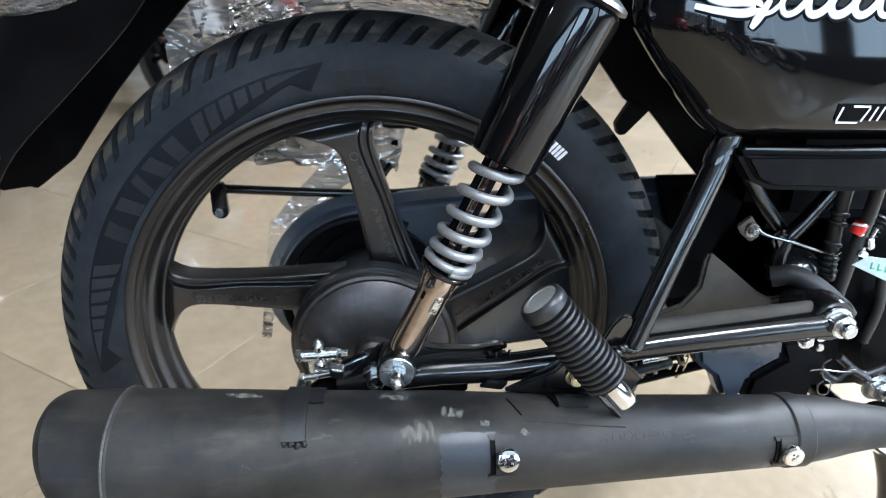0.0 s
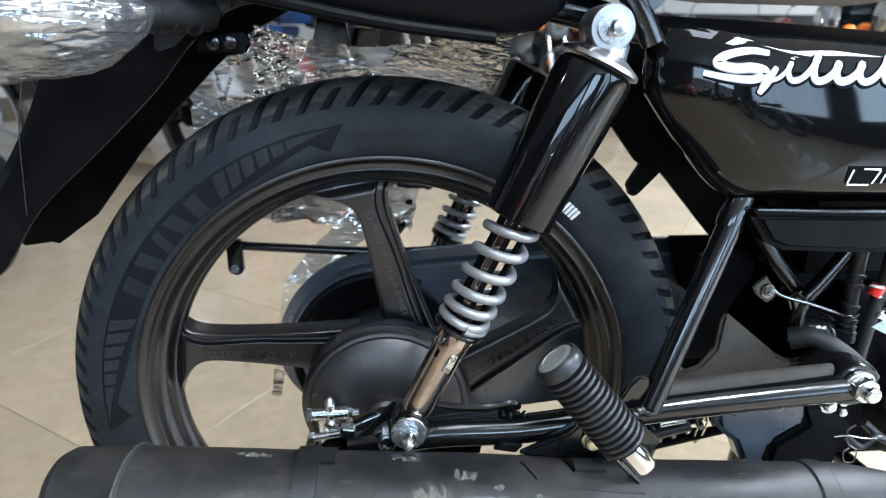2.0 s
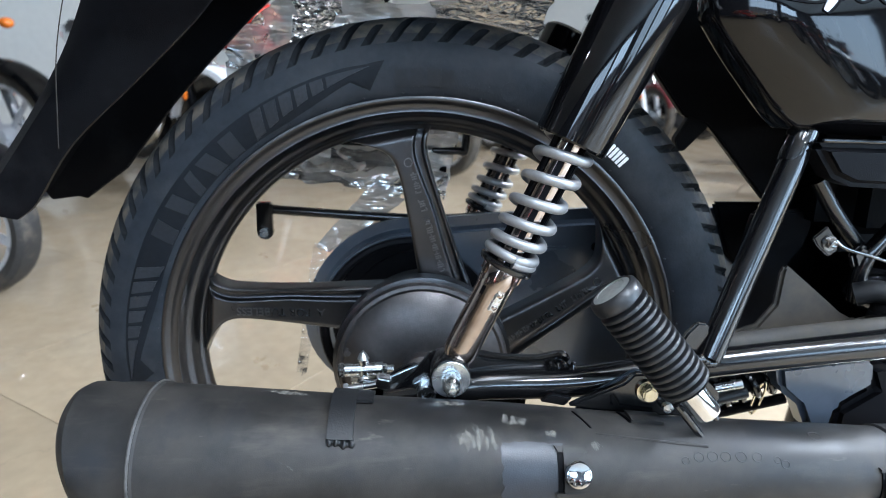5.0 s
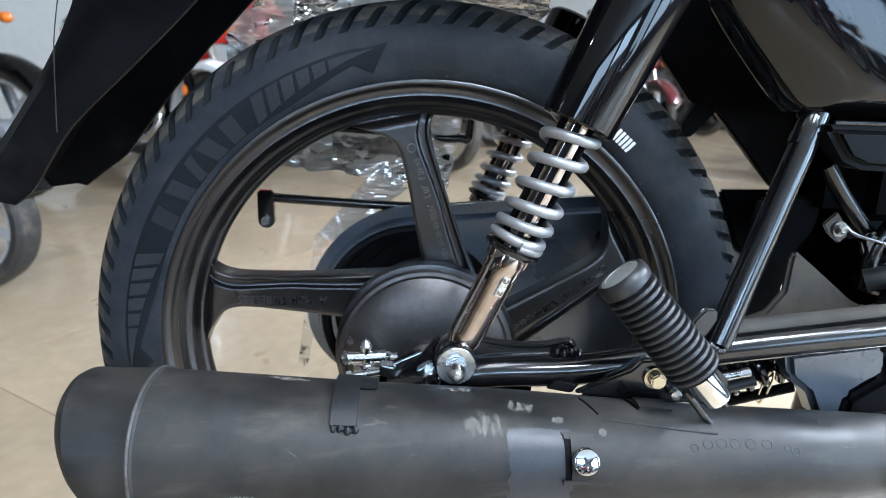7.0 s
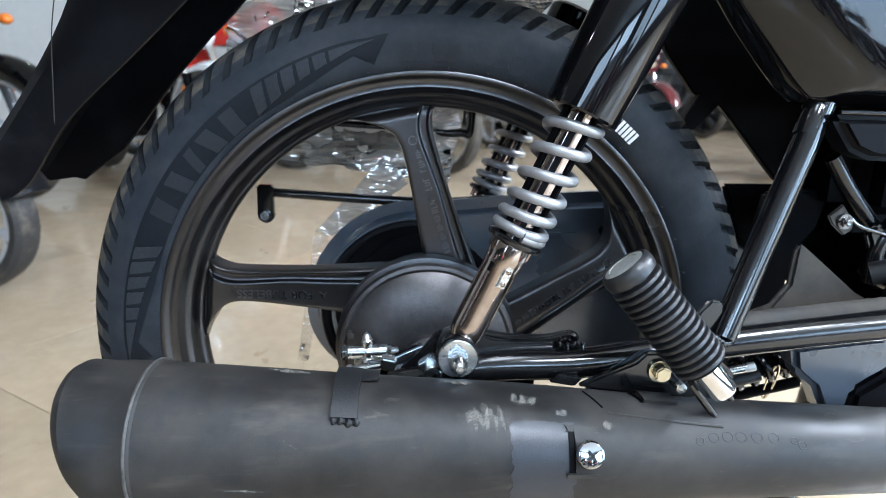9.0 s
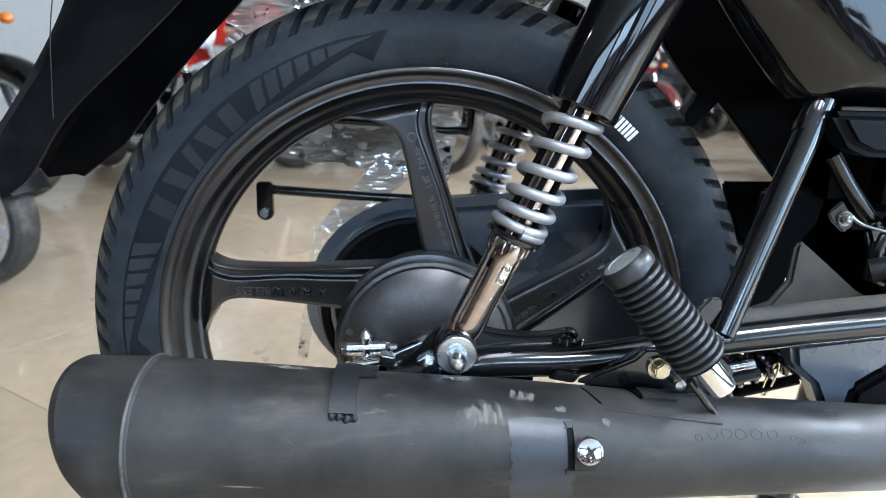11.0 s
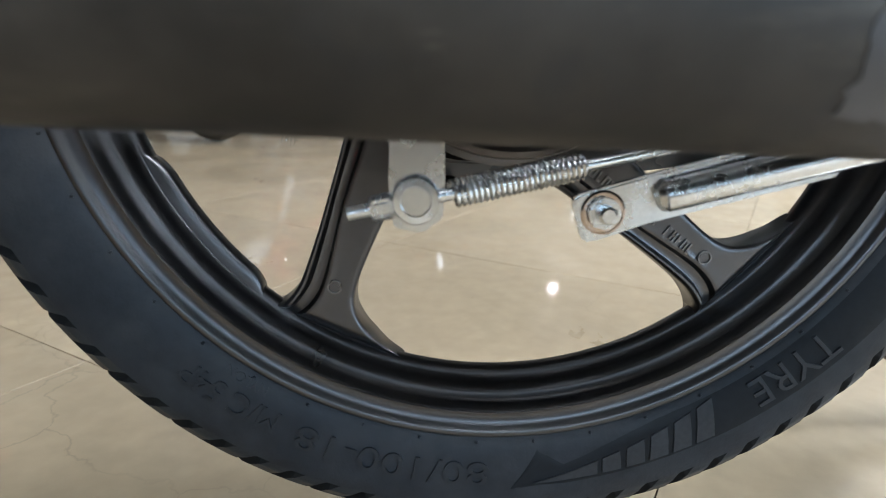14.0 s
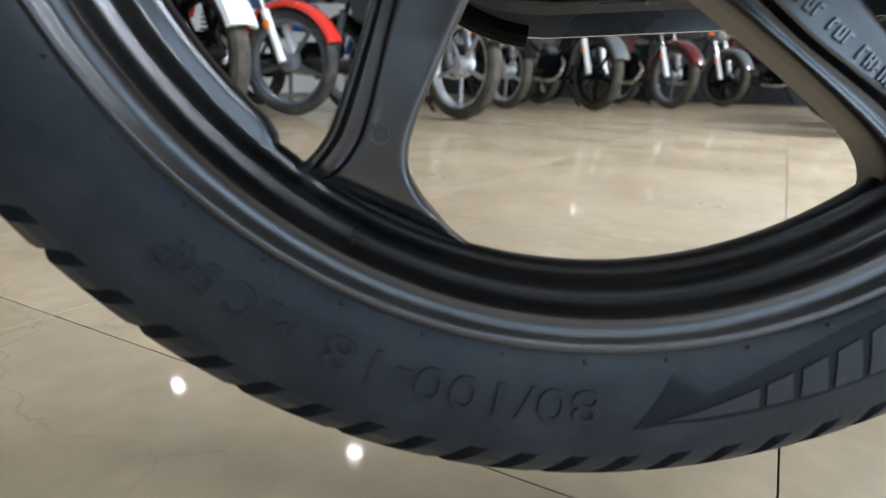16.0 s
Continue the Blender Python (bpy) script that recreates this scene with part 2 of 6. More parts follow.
def smear_material():
    """Dust wiped on in strokes: opaque in streaks, fading out towards the patch's edge."""
    m = mat("dried_dust_smear", (0.24, 0.225, 0.195), 0.8, var=0.35, scale=60)
    n, l = m.node_tree.nodes, m.node_tree.links
    tc, mp, ns = n.new("ShaderNodeTexCoord"), n.new("ShaderNodeMapping"), n.new("ShaderNodeTexNoise")
    mp.inputs["Rotation"].default_value, mp.inputs["Scale"].default_value = (0.0, 0.65, 0.0), (330, 150, 70)
    ns.inputs["Scale"].default_value, ns.inputs["Detail"].default_value = 1.0, 5
    l.new(tc.outputs["Object"], mp.inputs["Vector"]), l.new(mp.outputs[0], ns.inputs["Vector"])
    cen, gr = n.new("ShaderNodeVectorMath"), n.new("ShaderNodeVectorMath")
    cen.operation, gr.operation = "SUBTRACT", "LENGTH"
    cen.inputs[1].default_value = (0.5, 0.5, 0.5)
    l.new(tc.outputs["Generated"], cen.inputs[0]), l.new(cen.outputs[0], gr.inputs[0])
    fall = n.new("ShaderNodeMapRange")
    fall.inputs["From Min"].default_value, fall.inputs["From Max"].default_value = 0.20, 0.62
    fall.inputs["To Min"].default_value, fall.inputs["To Max"].default_value = 0.13, -0.40
    l.new(gr.outputs["Value"], fall.inputs["Value"])
    add = n.new("ShaderNodeMath")
    l.new(ns.outputs[0], add.inputs[0]), l.new(fall.outputs[0], add.inputs[1])
    cut = n.new("ShaderNodeMapRange")
    cut.inputs["From Min"].default_value, cut.inputs["From Max"].default_value, cut.inputs["To Max"].default_value = 0.48, 0.88, 0.66
    l.new(add.outputs[0], cut.inputs["Value"]), l.new(cut.outputs[0], n["Principled BSDF"].inputs["Alpha"])
    return m


def muffler_material():
    """Matt heatproof paint: brown-grey dust in clouds, wiped streaks along it, and small pale nicks."""
    m = mat("matt_black_heatproof_paint", (0.0132, 0.0125, 0.0121), 0.47, spec=0.33, var=0.30, scale=18, rough_var=0.12, bump=0.10, bump_scale=1600, stain=(0.062, 0.054, 0.045), stain_amount=0.65, stain_scale=15, stain_lo=0.42, stain_hi=0.80)
    n, l = m.node_tree.nodes, m.node_tree.links
    b = n["Principled BSDF"]
    out = b.inputs["Base Color"].links[0].from_socket
    for turn, size, lo, hi, amount, colour in ((0.35, (11, 40, 60), 0.55, 0.80, 0.55, (0.088, 0.076, 0.062, 1)), (-0.5, (30, 90, 130), 0.66, 0.78, 0.45, (0.14, 0.12, 0.098, 1)), (0.1, (22, 14, 26), 0.56, 0.66, 0.60, (0.012, 0.013, 0.016, 1))):
        tc, mp, ns = n.new("ShaderNodeTexCoord"), n.new("ShaderNodeMapping"), n.new("ShaderNodeTexNoise")
        mp.inputs["Rotation"].default_value, mp.inputs["Scale"].default_value = (0.0, turn, 0.0), size
        ns.inputs["Scale"].default_value, ns.inputs["Detail"].default_value, ns.inputs["Roughness"].default_value = 1.0, 7, 0.6
        l.new(tc.outputs["Object"], mp.inputs["Vector"]), l.new(mp.outputs[0], ns.inputs["Vector"])
        cut, mix = n.new("ShaderNodeMapRange"), n.new("ShaderNodeMix")
        cut.inputs["From Min"].default_value, cut.inputs["From Max"].default_value, cut.inputs["To Max"].default_value = lo, hi, amount
        mix.data_type = "RGBA"
        mix.inputs["B"].default_value = colour
        l.new(ns.outputs[0], cut.inputs["Value"]), l.new(cut.outputs[0], mix.inputs["Factor"]), l.new(out, mix.inputs["A"])
        out = mix.outputs["Result"]
    l.new(out, b.inputs["Base Color"])
    return m


M_MUFFLER = muffler_material()
M_SCUFF = smear_material()
M_DROP = mat("dried_drop_rim", (0.032, 0.032, 0.033), 0.6, var=0.3, scale=60)


def film_material(name, milky, least_gloss):
    """Thin clear packing film: see-through, with gloss that grows at a grazing angle."""
    m = bpy.data.materials.new(name)
    m.use_nodes = True
    n, l = m.node_tree.nodes, m.node_tree.links
    n.clear()
    out, mix = n.new("ShaderNodeOutputMaterial"), n.new("ShaderNodeMixShader")
    clear, gloss, lw = n.new("ShaderNodeBsdfTransparent"), n.new("ShaderNodeBsdfGlossy"), n.new("ShaderNodeLayerWeight")
    clear.inputs[0].default_value = (0.90, 0.91, 0.92, 1)
    front, through_light, haze, hmix = n.new("ShaderNodeBsdfDiffuse"), n.new("ShaderNodeBsdfTranslucent"), n.new("ShaderNodeMixShader"), n.new("ShaderNodeMixShader")
    hmix.inputs[0].default_value, haze.inputs[0].default_value = milky, 0.55
    front.inputs[0].default_value = through_light.inputs[0].default_value = (0.88, 0.89, 0.91, 1)
    l.new(front.outputs[0], haze.inputs[1]), l.new(through_light.outputs[0], haze.inputs[2])
    gloss.inputs["Roughness"].default_value = 0.08
    lw.inputs["Blend"].default_value = 0.42
    sc = n.new("ShaderNodeMapRange")
    sc.inputs["To Min"].default_value, sc.inputs["To Max"].default_value = least_gloss, 0.85
    l.new(lw.outputs["Fresnel"], sc.inputs["Value"]), l.new(sc.outputs[0], mix.inputs[0])
    l.new(clear.outputs[0], hmix.inputs[1]), l.new(haze.outputs[0], hmix.inputs[2]), l.new(hmix.outputs[0], mix.inputs[1]), l.new(gloss.outputs[0], mix.inputs[2]), l.new(mix.outputs[0], out.inputs[0])
    tc, prev = n.new("ShaderNodeTexCoord"), None
    for turn, size, deep in ((0.5, (9, 20, 44), 0.016), (-0.7, (22, 36, 90), 0.006)):
        mp, ns, fold, bp = n.new("ShaderNodeMapping"), n.new("ShaderNodeTexNoise"), n.new("ShaderNodeMath"), n.new("ShaderNodeBump")
        mp.inputs["Rotation"].default_value, mp.inputs["Scale"].default_value = (0.2, turn, 0.1), size
        ns.inputs["Scale"].default_value, ns.inputs["Detail"].default_value = 1.0, 2
        fold.operation = "PINGPONG"
        fold.inputs[1].default_value = 0.14
        bp.inputs["Strength"].default_value, bp.inputs["Distance"].default_value = 1.0, deep
        l.new(tc.outputs["Object"], mp.inputs["Vector"]), l.new(mp.outputs[0], ns.inputs["Vector"]), l.new(ns.outputs[0], fold.inputs[0]), l.new(fold.outputs[0], bp.inputs["Height"])
        if prev:
            l.new(prev.outputs[0], bp.inputs["Normal"])
        prev = bp
    l.new(prev.outputs[0], gloss.inputs["Normal"]), l.new(prev.outputs[0], through_light.inputs["Normal"]), l.new(prev.outputs[0], front.inputs["Normal"])
    return m


# Milky share set high: this haze stands in for glints and a bright backdrop.
M_FILM = film_material("lightened_packing_film", 0.58, 0.48)
M_FILM_THIN = film_material("loose_thin_film", 0.05, 0.10)
M_BAG = film_material("milky_film_bag", 0.16, 0.24)


def glow_material(name, colour, strength):
    m = bpy.data.materials.new(name)
    m.use_nodes = True
    b = m.node_tree.nodes["Principled BSDF"]
    b.inputs["Base Color"].default_value = (0.8, 0.8, 0.8, 1)
    b.inputs["Emission Color"].default_value = (*colour, 1)
    b.inputs["Emission Strength"].default_value = strength
    return m


M_LAMP = glow_material("lit_lamp_diffuser", (1.0, 0.97, 0.92), 150.0)


# ---- mesh tools ----
AX = Vector((0.0, 0.0, 0.32))  # the rear axle, in the motorcycle's own axes


def finish(me, angle=32):
    me.polygons.foreach_set("use_smooth", [True] * len(me.polygons))
    me.set_sharp_from_angle(angle=radians(angle))
    return me


def part(name, bm, material, parent=None, label="", m=None, angle=32):
    """Links a bmesh (or a mesh) as one object under a thing or under a part."""
    if isinstance(bm, bpy.types.Mesh):
        me = bm
    else:
        bmesh.ops.recalc_face_normals(bm, faces=bm.faces)
        me = bpy.data.meshes.new(name)
        bm.to_mesh(me)
        bm.free()
        finish(me, angle)
    if material and not me.materials:
        me.materials.append(material)
    ob = new(name, me)
    if parent:
        ob.parent = parent
    if m is not None:
        ob.matrix_basis = m
    return tagged(ob, label) if label else ob


def empty(name, m=None):
    ob = new(name)
    ob.empty_display_size = 0.1
    if m is not None:
        ob.matrix_basis = m
    return ob


def along(p0, p1, roll_to=None):
    """The pose whose z axis runs from p0 to p1."""
    d = Vector(p1) - Vector(p0)
    return Matrix.Translation(p0) @ d.to_track_quat("Z", "Y").to_matrix().to_4x4()


def join(*bms):
    base = bms[0]
    for other in bms[1:]:
        tmp = bpy.data.meshes.new("tmp")
        other.to_mesh(tmp)
        other.free()
        base.from_mesh(tmp)
        bpy.data.meshes.remove(tmp)
    return base


def moved(bm, m):
    bm.transform(m)
    return bm


def lathe(profile, segs=48, m=None, closed=False):
    """Turns (radius, height) points about z."""
    bm = bmesh.new()
    rings = []
    for r, h in profile:
        if r < 1e-6:
            rings.append([bm.verts.new((0, 0, h))])
        else:
            rings.append([bm.verts.new((r * math.cos(2 * math.pi * i / segs), r * math.sin(2 * math.pi * i / segs), h)) for i in range(segs)])
    pairs = list(zip(rings, rings[1:]))
    if closed:
        pairs.append((rings[-1], rings[0]))
    for a, b in pairs:
        for i in range(segs):
            j = (i + 1) % segs
            vs = [a[i % len(a)], a[j % len(a)], b[j % len(b)], b[i % len(b)]]
            vs = list(dict.fromkeys(vs))
            if len(vs) > 2:
                bm.faces.new(vs)
    if not closed:
        for r in (rings[0], rings[-1]):
            if len(r) > 2:
                bm.faces.new(r)
    if m is not None:
        bm.transform(m)
    return bm


def curve_through(points, steps=8):
    """A smooth line (Catmull-Rom) through the points."""
    p = [Vector(q) for q in points]
    if len(p) == 2:
        return p
    p = [2 * p[0] - p[1]] + p + [2 * p[-1] - p[-2]]
    out = []
    for a, b, c, d in zip(p, p[1:], p[2:], p[3:]):
        for i in range(steps):
            t = i / steps
            out.append(0.5 * (2 * b + (c - a) * t + (2 * a - 5 * b + 4 * c - d) * t * t + (3 * b - a - 3 * c + d) * t ** 3))
    return out + [p[-2]]


def tube(points, radius, segs=14, steps=8, smooth=True, taper=None):
    """A rod or pipe along the points; radius a number, or a function of 0..1."""
    p = curve_through(points, steps) if smooth else [Vector(q) for q in points]
    bm = bmesh.new()
    up = Vector((0.123, 0.97, 0.21))
    rings = []
    t0 = (p[1] - p[0]).normalized()
    side = t0.cross(up).normalized()
    for i, q in enumerate(p):
        t = (p[min(i + 1, len(p) - 1)] - p[max(i - 1, 0)]).normalized()
        side = (side - t * side.dot(t)).normalized()
        n = t.cross(side)
        r = radius(i / (len(p) - 1)) if callable(radius) else radius
        rings.append([bm.verts.new(q + r * (math.cos(2 * math.pi * k / segs) * side + math.sin(2 * math.pi * k / segs) * n)) for k in range(segs)])
    for a, b in zip(rings, rings[1:]):
        for k in range(segs):
            bm.faces.new((a[k], a[(k + 1) % segs], b[(k + 1) % segs], b[k]))
    bm.faces.new(rings[0]), bm.faces.new(rings[-1])
    return bm


def plate(outline, y0, y1, bevel=0.0, segments=2):
    """A plate with an outline in x and z, from y0 to y1, its edges rounded."""
    bm = bmesh.new()
    vs = [bm.verts.new((x, y0, z)) for x, z in outline]
    f = bm.faces.new(vs)
    ex = bmesh.ops.extrude_face_region(bm, geom=[f])
    bmesh.ops.translate(bm, vec=(0, y1 - y0, 0), verts=[v for v in ex["geom"] if isinstance(v, bmesh.types.BMVert)])
    if bevel:
        bmesh.ops.recalc_face_normals(bm, faces=bm.faces)
        sharp = [e for e in bm.edges if e.calc_face_angle(3.0) > 0.6]
        bmesh.ops.bevel(bm, geom=sharp, offset=bevel, segments=segments, affect="EDGES", clamp_overlap=True)
    return bm


def box(sx, sy, sz, bevel=0.0, m=None, segments=2):
    bm = bmesh.new()
    bmesh.ops.create_cube(bm, size=1.0, matrix=Matrix.Diagonal((sx, sy, sz, 1)))
    if bevel:
        bmesh.ops.bevel(bm, geom=list(bm.edges), offset=bevel, segments=segments, affect="EDGES", clamp_overlap=True)
    if m is not None:
        bm.transform(m)
    return bm


def ball(rx, ry, rz, m=None, u=20, v=12):
    bm = bmesh.new()
    bmesh.ops.create_uvsphere(bm, u_segments=u, v_segments=v, radius=1.0, matrix=Matrix.Diagonal((rx, ry, rz, 1)))
    if m is not None:
        bm.transform(m)
    return bm


def hexagon(r, h, m=None, bevel=0.0012):
    """A hexagon nut or bolt head standing on z = 0, with chamfered corners."""
    bm = bmesh.new()
    bmesh.ops.create_cone(bm, cap_ends=True, segments=6, radius1=r, radius2=r, depth=h, matrix=Matrix.Translation((0, 0, h / 2)))
    bmesh.ops.bevel(bm, geom=list(bm.edges), offset=bevel, segments=2, affect="EDGES", clamp_overlap=True)
    if m is not None:
        bm.transform(m)
    return bm


def toward(x, y, z):
    """A pose at x, y, z whose z axis points out of the motorcycle's right side (-y)."""
    return pose(x, y, z, 90, 0, 0)


def letters(body, size):
    """The flat outlines of a word in the built-in font, as a triangle mesh centred on its middle."""
    cu = bpy.data.curves.new("word", "FONT")
    cu.body, cu.size, cu.align_x, cu.align_y = body, size, "CENTER", "CENTER"
    cu.resolution_u = 3
    ob = new("word", cu)
    bpy.context.view_layer.update()
    me = bpy.data.meshes.new_from_object(ob.evaluated_get(bpy.context.evaluated_depsgraph_get()))
    bpy.data.objects.remove(ob)
    bm = bmesh.new()
    bm.from_mesh(me)
    bpy.data.meshes.remove(me)
    return bm


def raised(bm, h):
    """Gives a flat outline in x, y a height h with upright sides."""
    ex = bmesh.ops.extrude_face_region(bm, geom=list(bm.faces))
    bmesh.ops.translate(bm, vec=(0, 0, h), verts=[v for v in ex["geom"] if isinstance(v, bmesh.types.BMVert)])
    return bm


def fine_cuts(bm, longest):
    """Cuts long edges, so that a flat word can be bent."""
    for _ in range(4):
        es = [e for e in bm.edges if e.calc_length() > longest]
        if not es:
            break
        bmesh.ops.subdivide_edges(bm, edges=es, cuts=1)
        bmesh.ops.triangulate(bm, faces=[f for f in bm.faces if len(f.verts) > 4])
    return bm


def flat_shape(points):
    bm = bmesh.new()
    bm.faces.new([bm.verts.new((x, y, 0)) for x, y in points])
    return bm


# ---- the showroom ----
def structure(name, bm, material, label, m=ROOM):
    return tagged(part(name, bm, material, None, "", m), label, "", "", "structure")


X0, X1, Y0, Y1, H = -6.4, 6.8, -5.6, 9.4, 3.1
floor = structure("floor", box(X1 - X0 + 0.4, Y1 - Y0 + 0.4, 0.10, 0, pose((X0 + X1) / 2, (Y0 + Y1) / 2, -0.056)), M_GROUT, "floor of polished beige tiles")
structure("ceiling", box(X1 - X0 + 0.4, Y1 - Y0 + 0.4, 0.12, 0, pose((X0 + X1) / 2, (Y0 + Y1) / 2, H + 0.06)), M_CEIL, "white painted ceiling")
structure("wall_back", box(X1 - X0 + 0.4, 0.2, H, 0, pose((X0 + X1) / 2, Y1 + 0.1, H / 2)), M_WALL, "off-white painted wall")
# Added black strip: stands in for the shade behind the row of motorcycles.
structure("trim_dark_strip", box(X1 - X0, 0.03, 1.1, 0.004, pose((X0 + X1) / 2, Y1 - 0.012, 0.55)), M_DARK_STRIP, "added black strip for the darkness behind the motorcycles")
structure("wall_left", box(0.2, Y1 - Y0, H, 0, pose(X0 - 0.1, (Y0 + Y1) / 2, H / 2)), M_WALL, "off-white painted wall")
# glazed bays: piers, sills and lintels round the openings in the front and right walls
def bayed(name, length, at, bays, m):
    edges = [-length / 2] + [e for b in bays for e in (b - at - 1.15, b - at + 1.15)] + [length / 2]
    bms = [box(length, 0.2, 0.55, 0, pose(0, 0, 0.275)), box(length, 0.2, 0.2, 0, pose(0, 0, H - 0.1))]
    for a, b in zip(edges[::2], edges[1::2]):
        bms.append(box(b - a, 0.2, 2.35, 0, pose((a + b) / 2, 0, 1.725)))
    return structure(name, join(*bms), M_UNSEEN_WALL, "unseen wall, made dark to cut bounce light, with window openings", m)


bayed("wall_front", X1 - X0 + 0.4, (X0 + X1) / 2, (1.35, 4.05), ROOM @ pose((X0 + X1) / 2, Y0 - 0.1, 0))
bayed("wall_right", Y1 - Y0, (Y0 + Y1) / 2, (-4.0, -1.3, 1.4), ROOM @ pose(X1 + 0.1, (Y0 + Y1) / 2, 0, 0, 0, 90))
for i, m in enumerate([pose(1.35, Y0 - 0.12, 0), pose(4.05, Y0 - 0.12, 0), pose(X1 + 0.12, -4.0, 0, 0, 0, 90), pose(X1 + 0.12, -1.3, 0, 0, 0, 90), pose(X1 + 0.12, 1.4, 0, 0, 0, 90)]):
    structure("window_%d" % (i + 1), join(*[box(0.06, 0.06, 2.35, 0.004, pose(dx, 0, 1.725)) for dx in (-0.76, 0.0, 0.76)], box(2.3, 0.06, 0.06, 0.004, pose(0, 0, 0.58)), box(2.3, 0.06, 0.06, 0.004, pose(0, 0, 2.87))), M_ALU, "aluminium window frame", ROOM @ m)
# round downlights in line with the tiles
light_body = lathe([(0.075, 0.0), (0.085, -0.006), (0.080, -0.010), (0.060, -0.010)], 28)
light_glow = lathe([(0.058, -0.009), (0.050, -0.012), (0, -0.012)], 24)
first = part("downlight", light_body, M_CEIL, None, "", ROOM @ pose(-2.93, -1.76, H))
tagged(first, "round white recessed ceiling downlight, lit", "ceiling light", "ceiling downlights")
part("lamp_glass", light_glow, M_LAMP, first)
for lx in (-5.36, -2.93, 1.92, 4.35):
    for ly in (-1.76, 3.58, 8.92):
        if (lx, ly) != (-2.93, -1.76):
            copy_thing(first, ROOM @ pose(lx, ly, H))
# frames round the added fill lights
for lx, ly, watts in FILL_PANELS:
    tagged(part("fill_light_frame", join(*[box(0.66, 0.04, 0.03, 0.003, pose(0, q * 0.61, -0.015)) for q in (-1, 1)], *[box(0.04, 1.18, 0.03, 0.003, pose(q * 0.31, 0, -0.015)) for q in (-1, 1)]), M_CEIL, None, "", ROOM @ pose(lx, ly, H)),
           "white frame round an added ceiling fill light", "ceiling light", "ceiling light panels")


# ---- the motorcycle ----
bike = tagged(empty("motorcycle", BIKE), "gloss black commuter motorcycle on its centre stand on a tiled floor", "motorcycle")

def skin(rings, cap=True):
    bm = bmesh.new()
    vr = [[bm.verts.new(p) for p in r] for r in rings]
    n = len(vr[0])
    for a, b in zip(vr, vr[1:]):
        for k in range(n):
            bm.faces.new((a[k], a[(k + 1) % n], b[(k + 1) % n], b[k]))
    if cap:
        bm.faces.new(vr[0]), bm.faces.new(vr[-1])
    return bm


# -- rear wheel --
TYRE_PROFILE = [(0.0285, 0.2385), (0.0325, 0.2425), (0.0370, 0.2480), (0.0395, 0.2545), (0.0410, 0.2620), (0.0415, 0.2700), (0.0412, 0.2775), (0.0405, 0.2840),
                (0.0392, 0.2890), (0.0370, 0.2945), (0.0325, 0.3005), (0.0255, 0.3060), (0.0170, 0.3095), (0.0080, 0.3118), (0.0, 0.3125)]


def sidewall(r):
    """Half the tyre's width at radius r."""
    rs, ys = [p[1] for p in TYRE_PROFILE], [p[0] for p in TYRE_PROFILE]
    return float(np.interp(r, rs, ys))


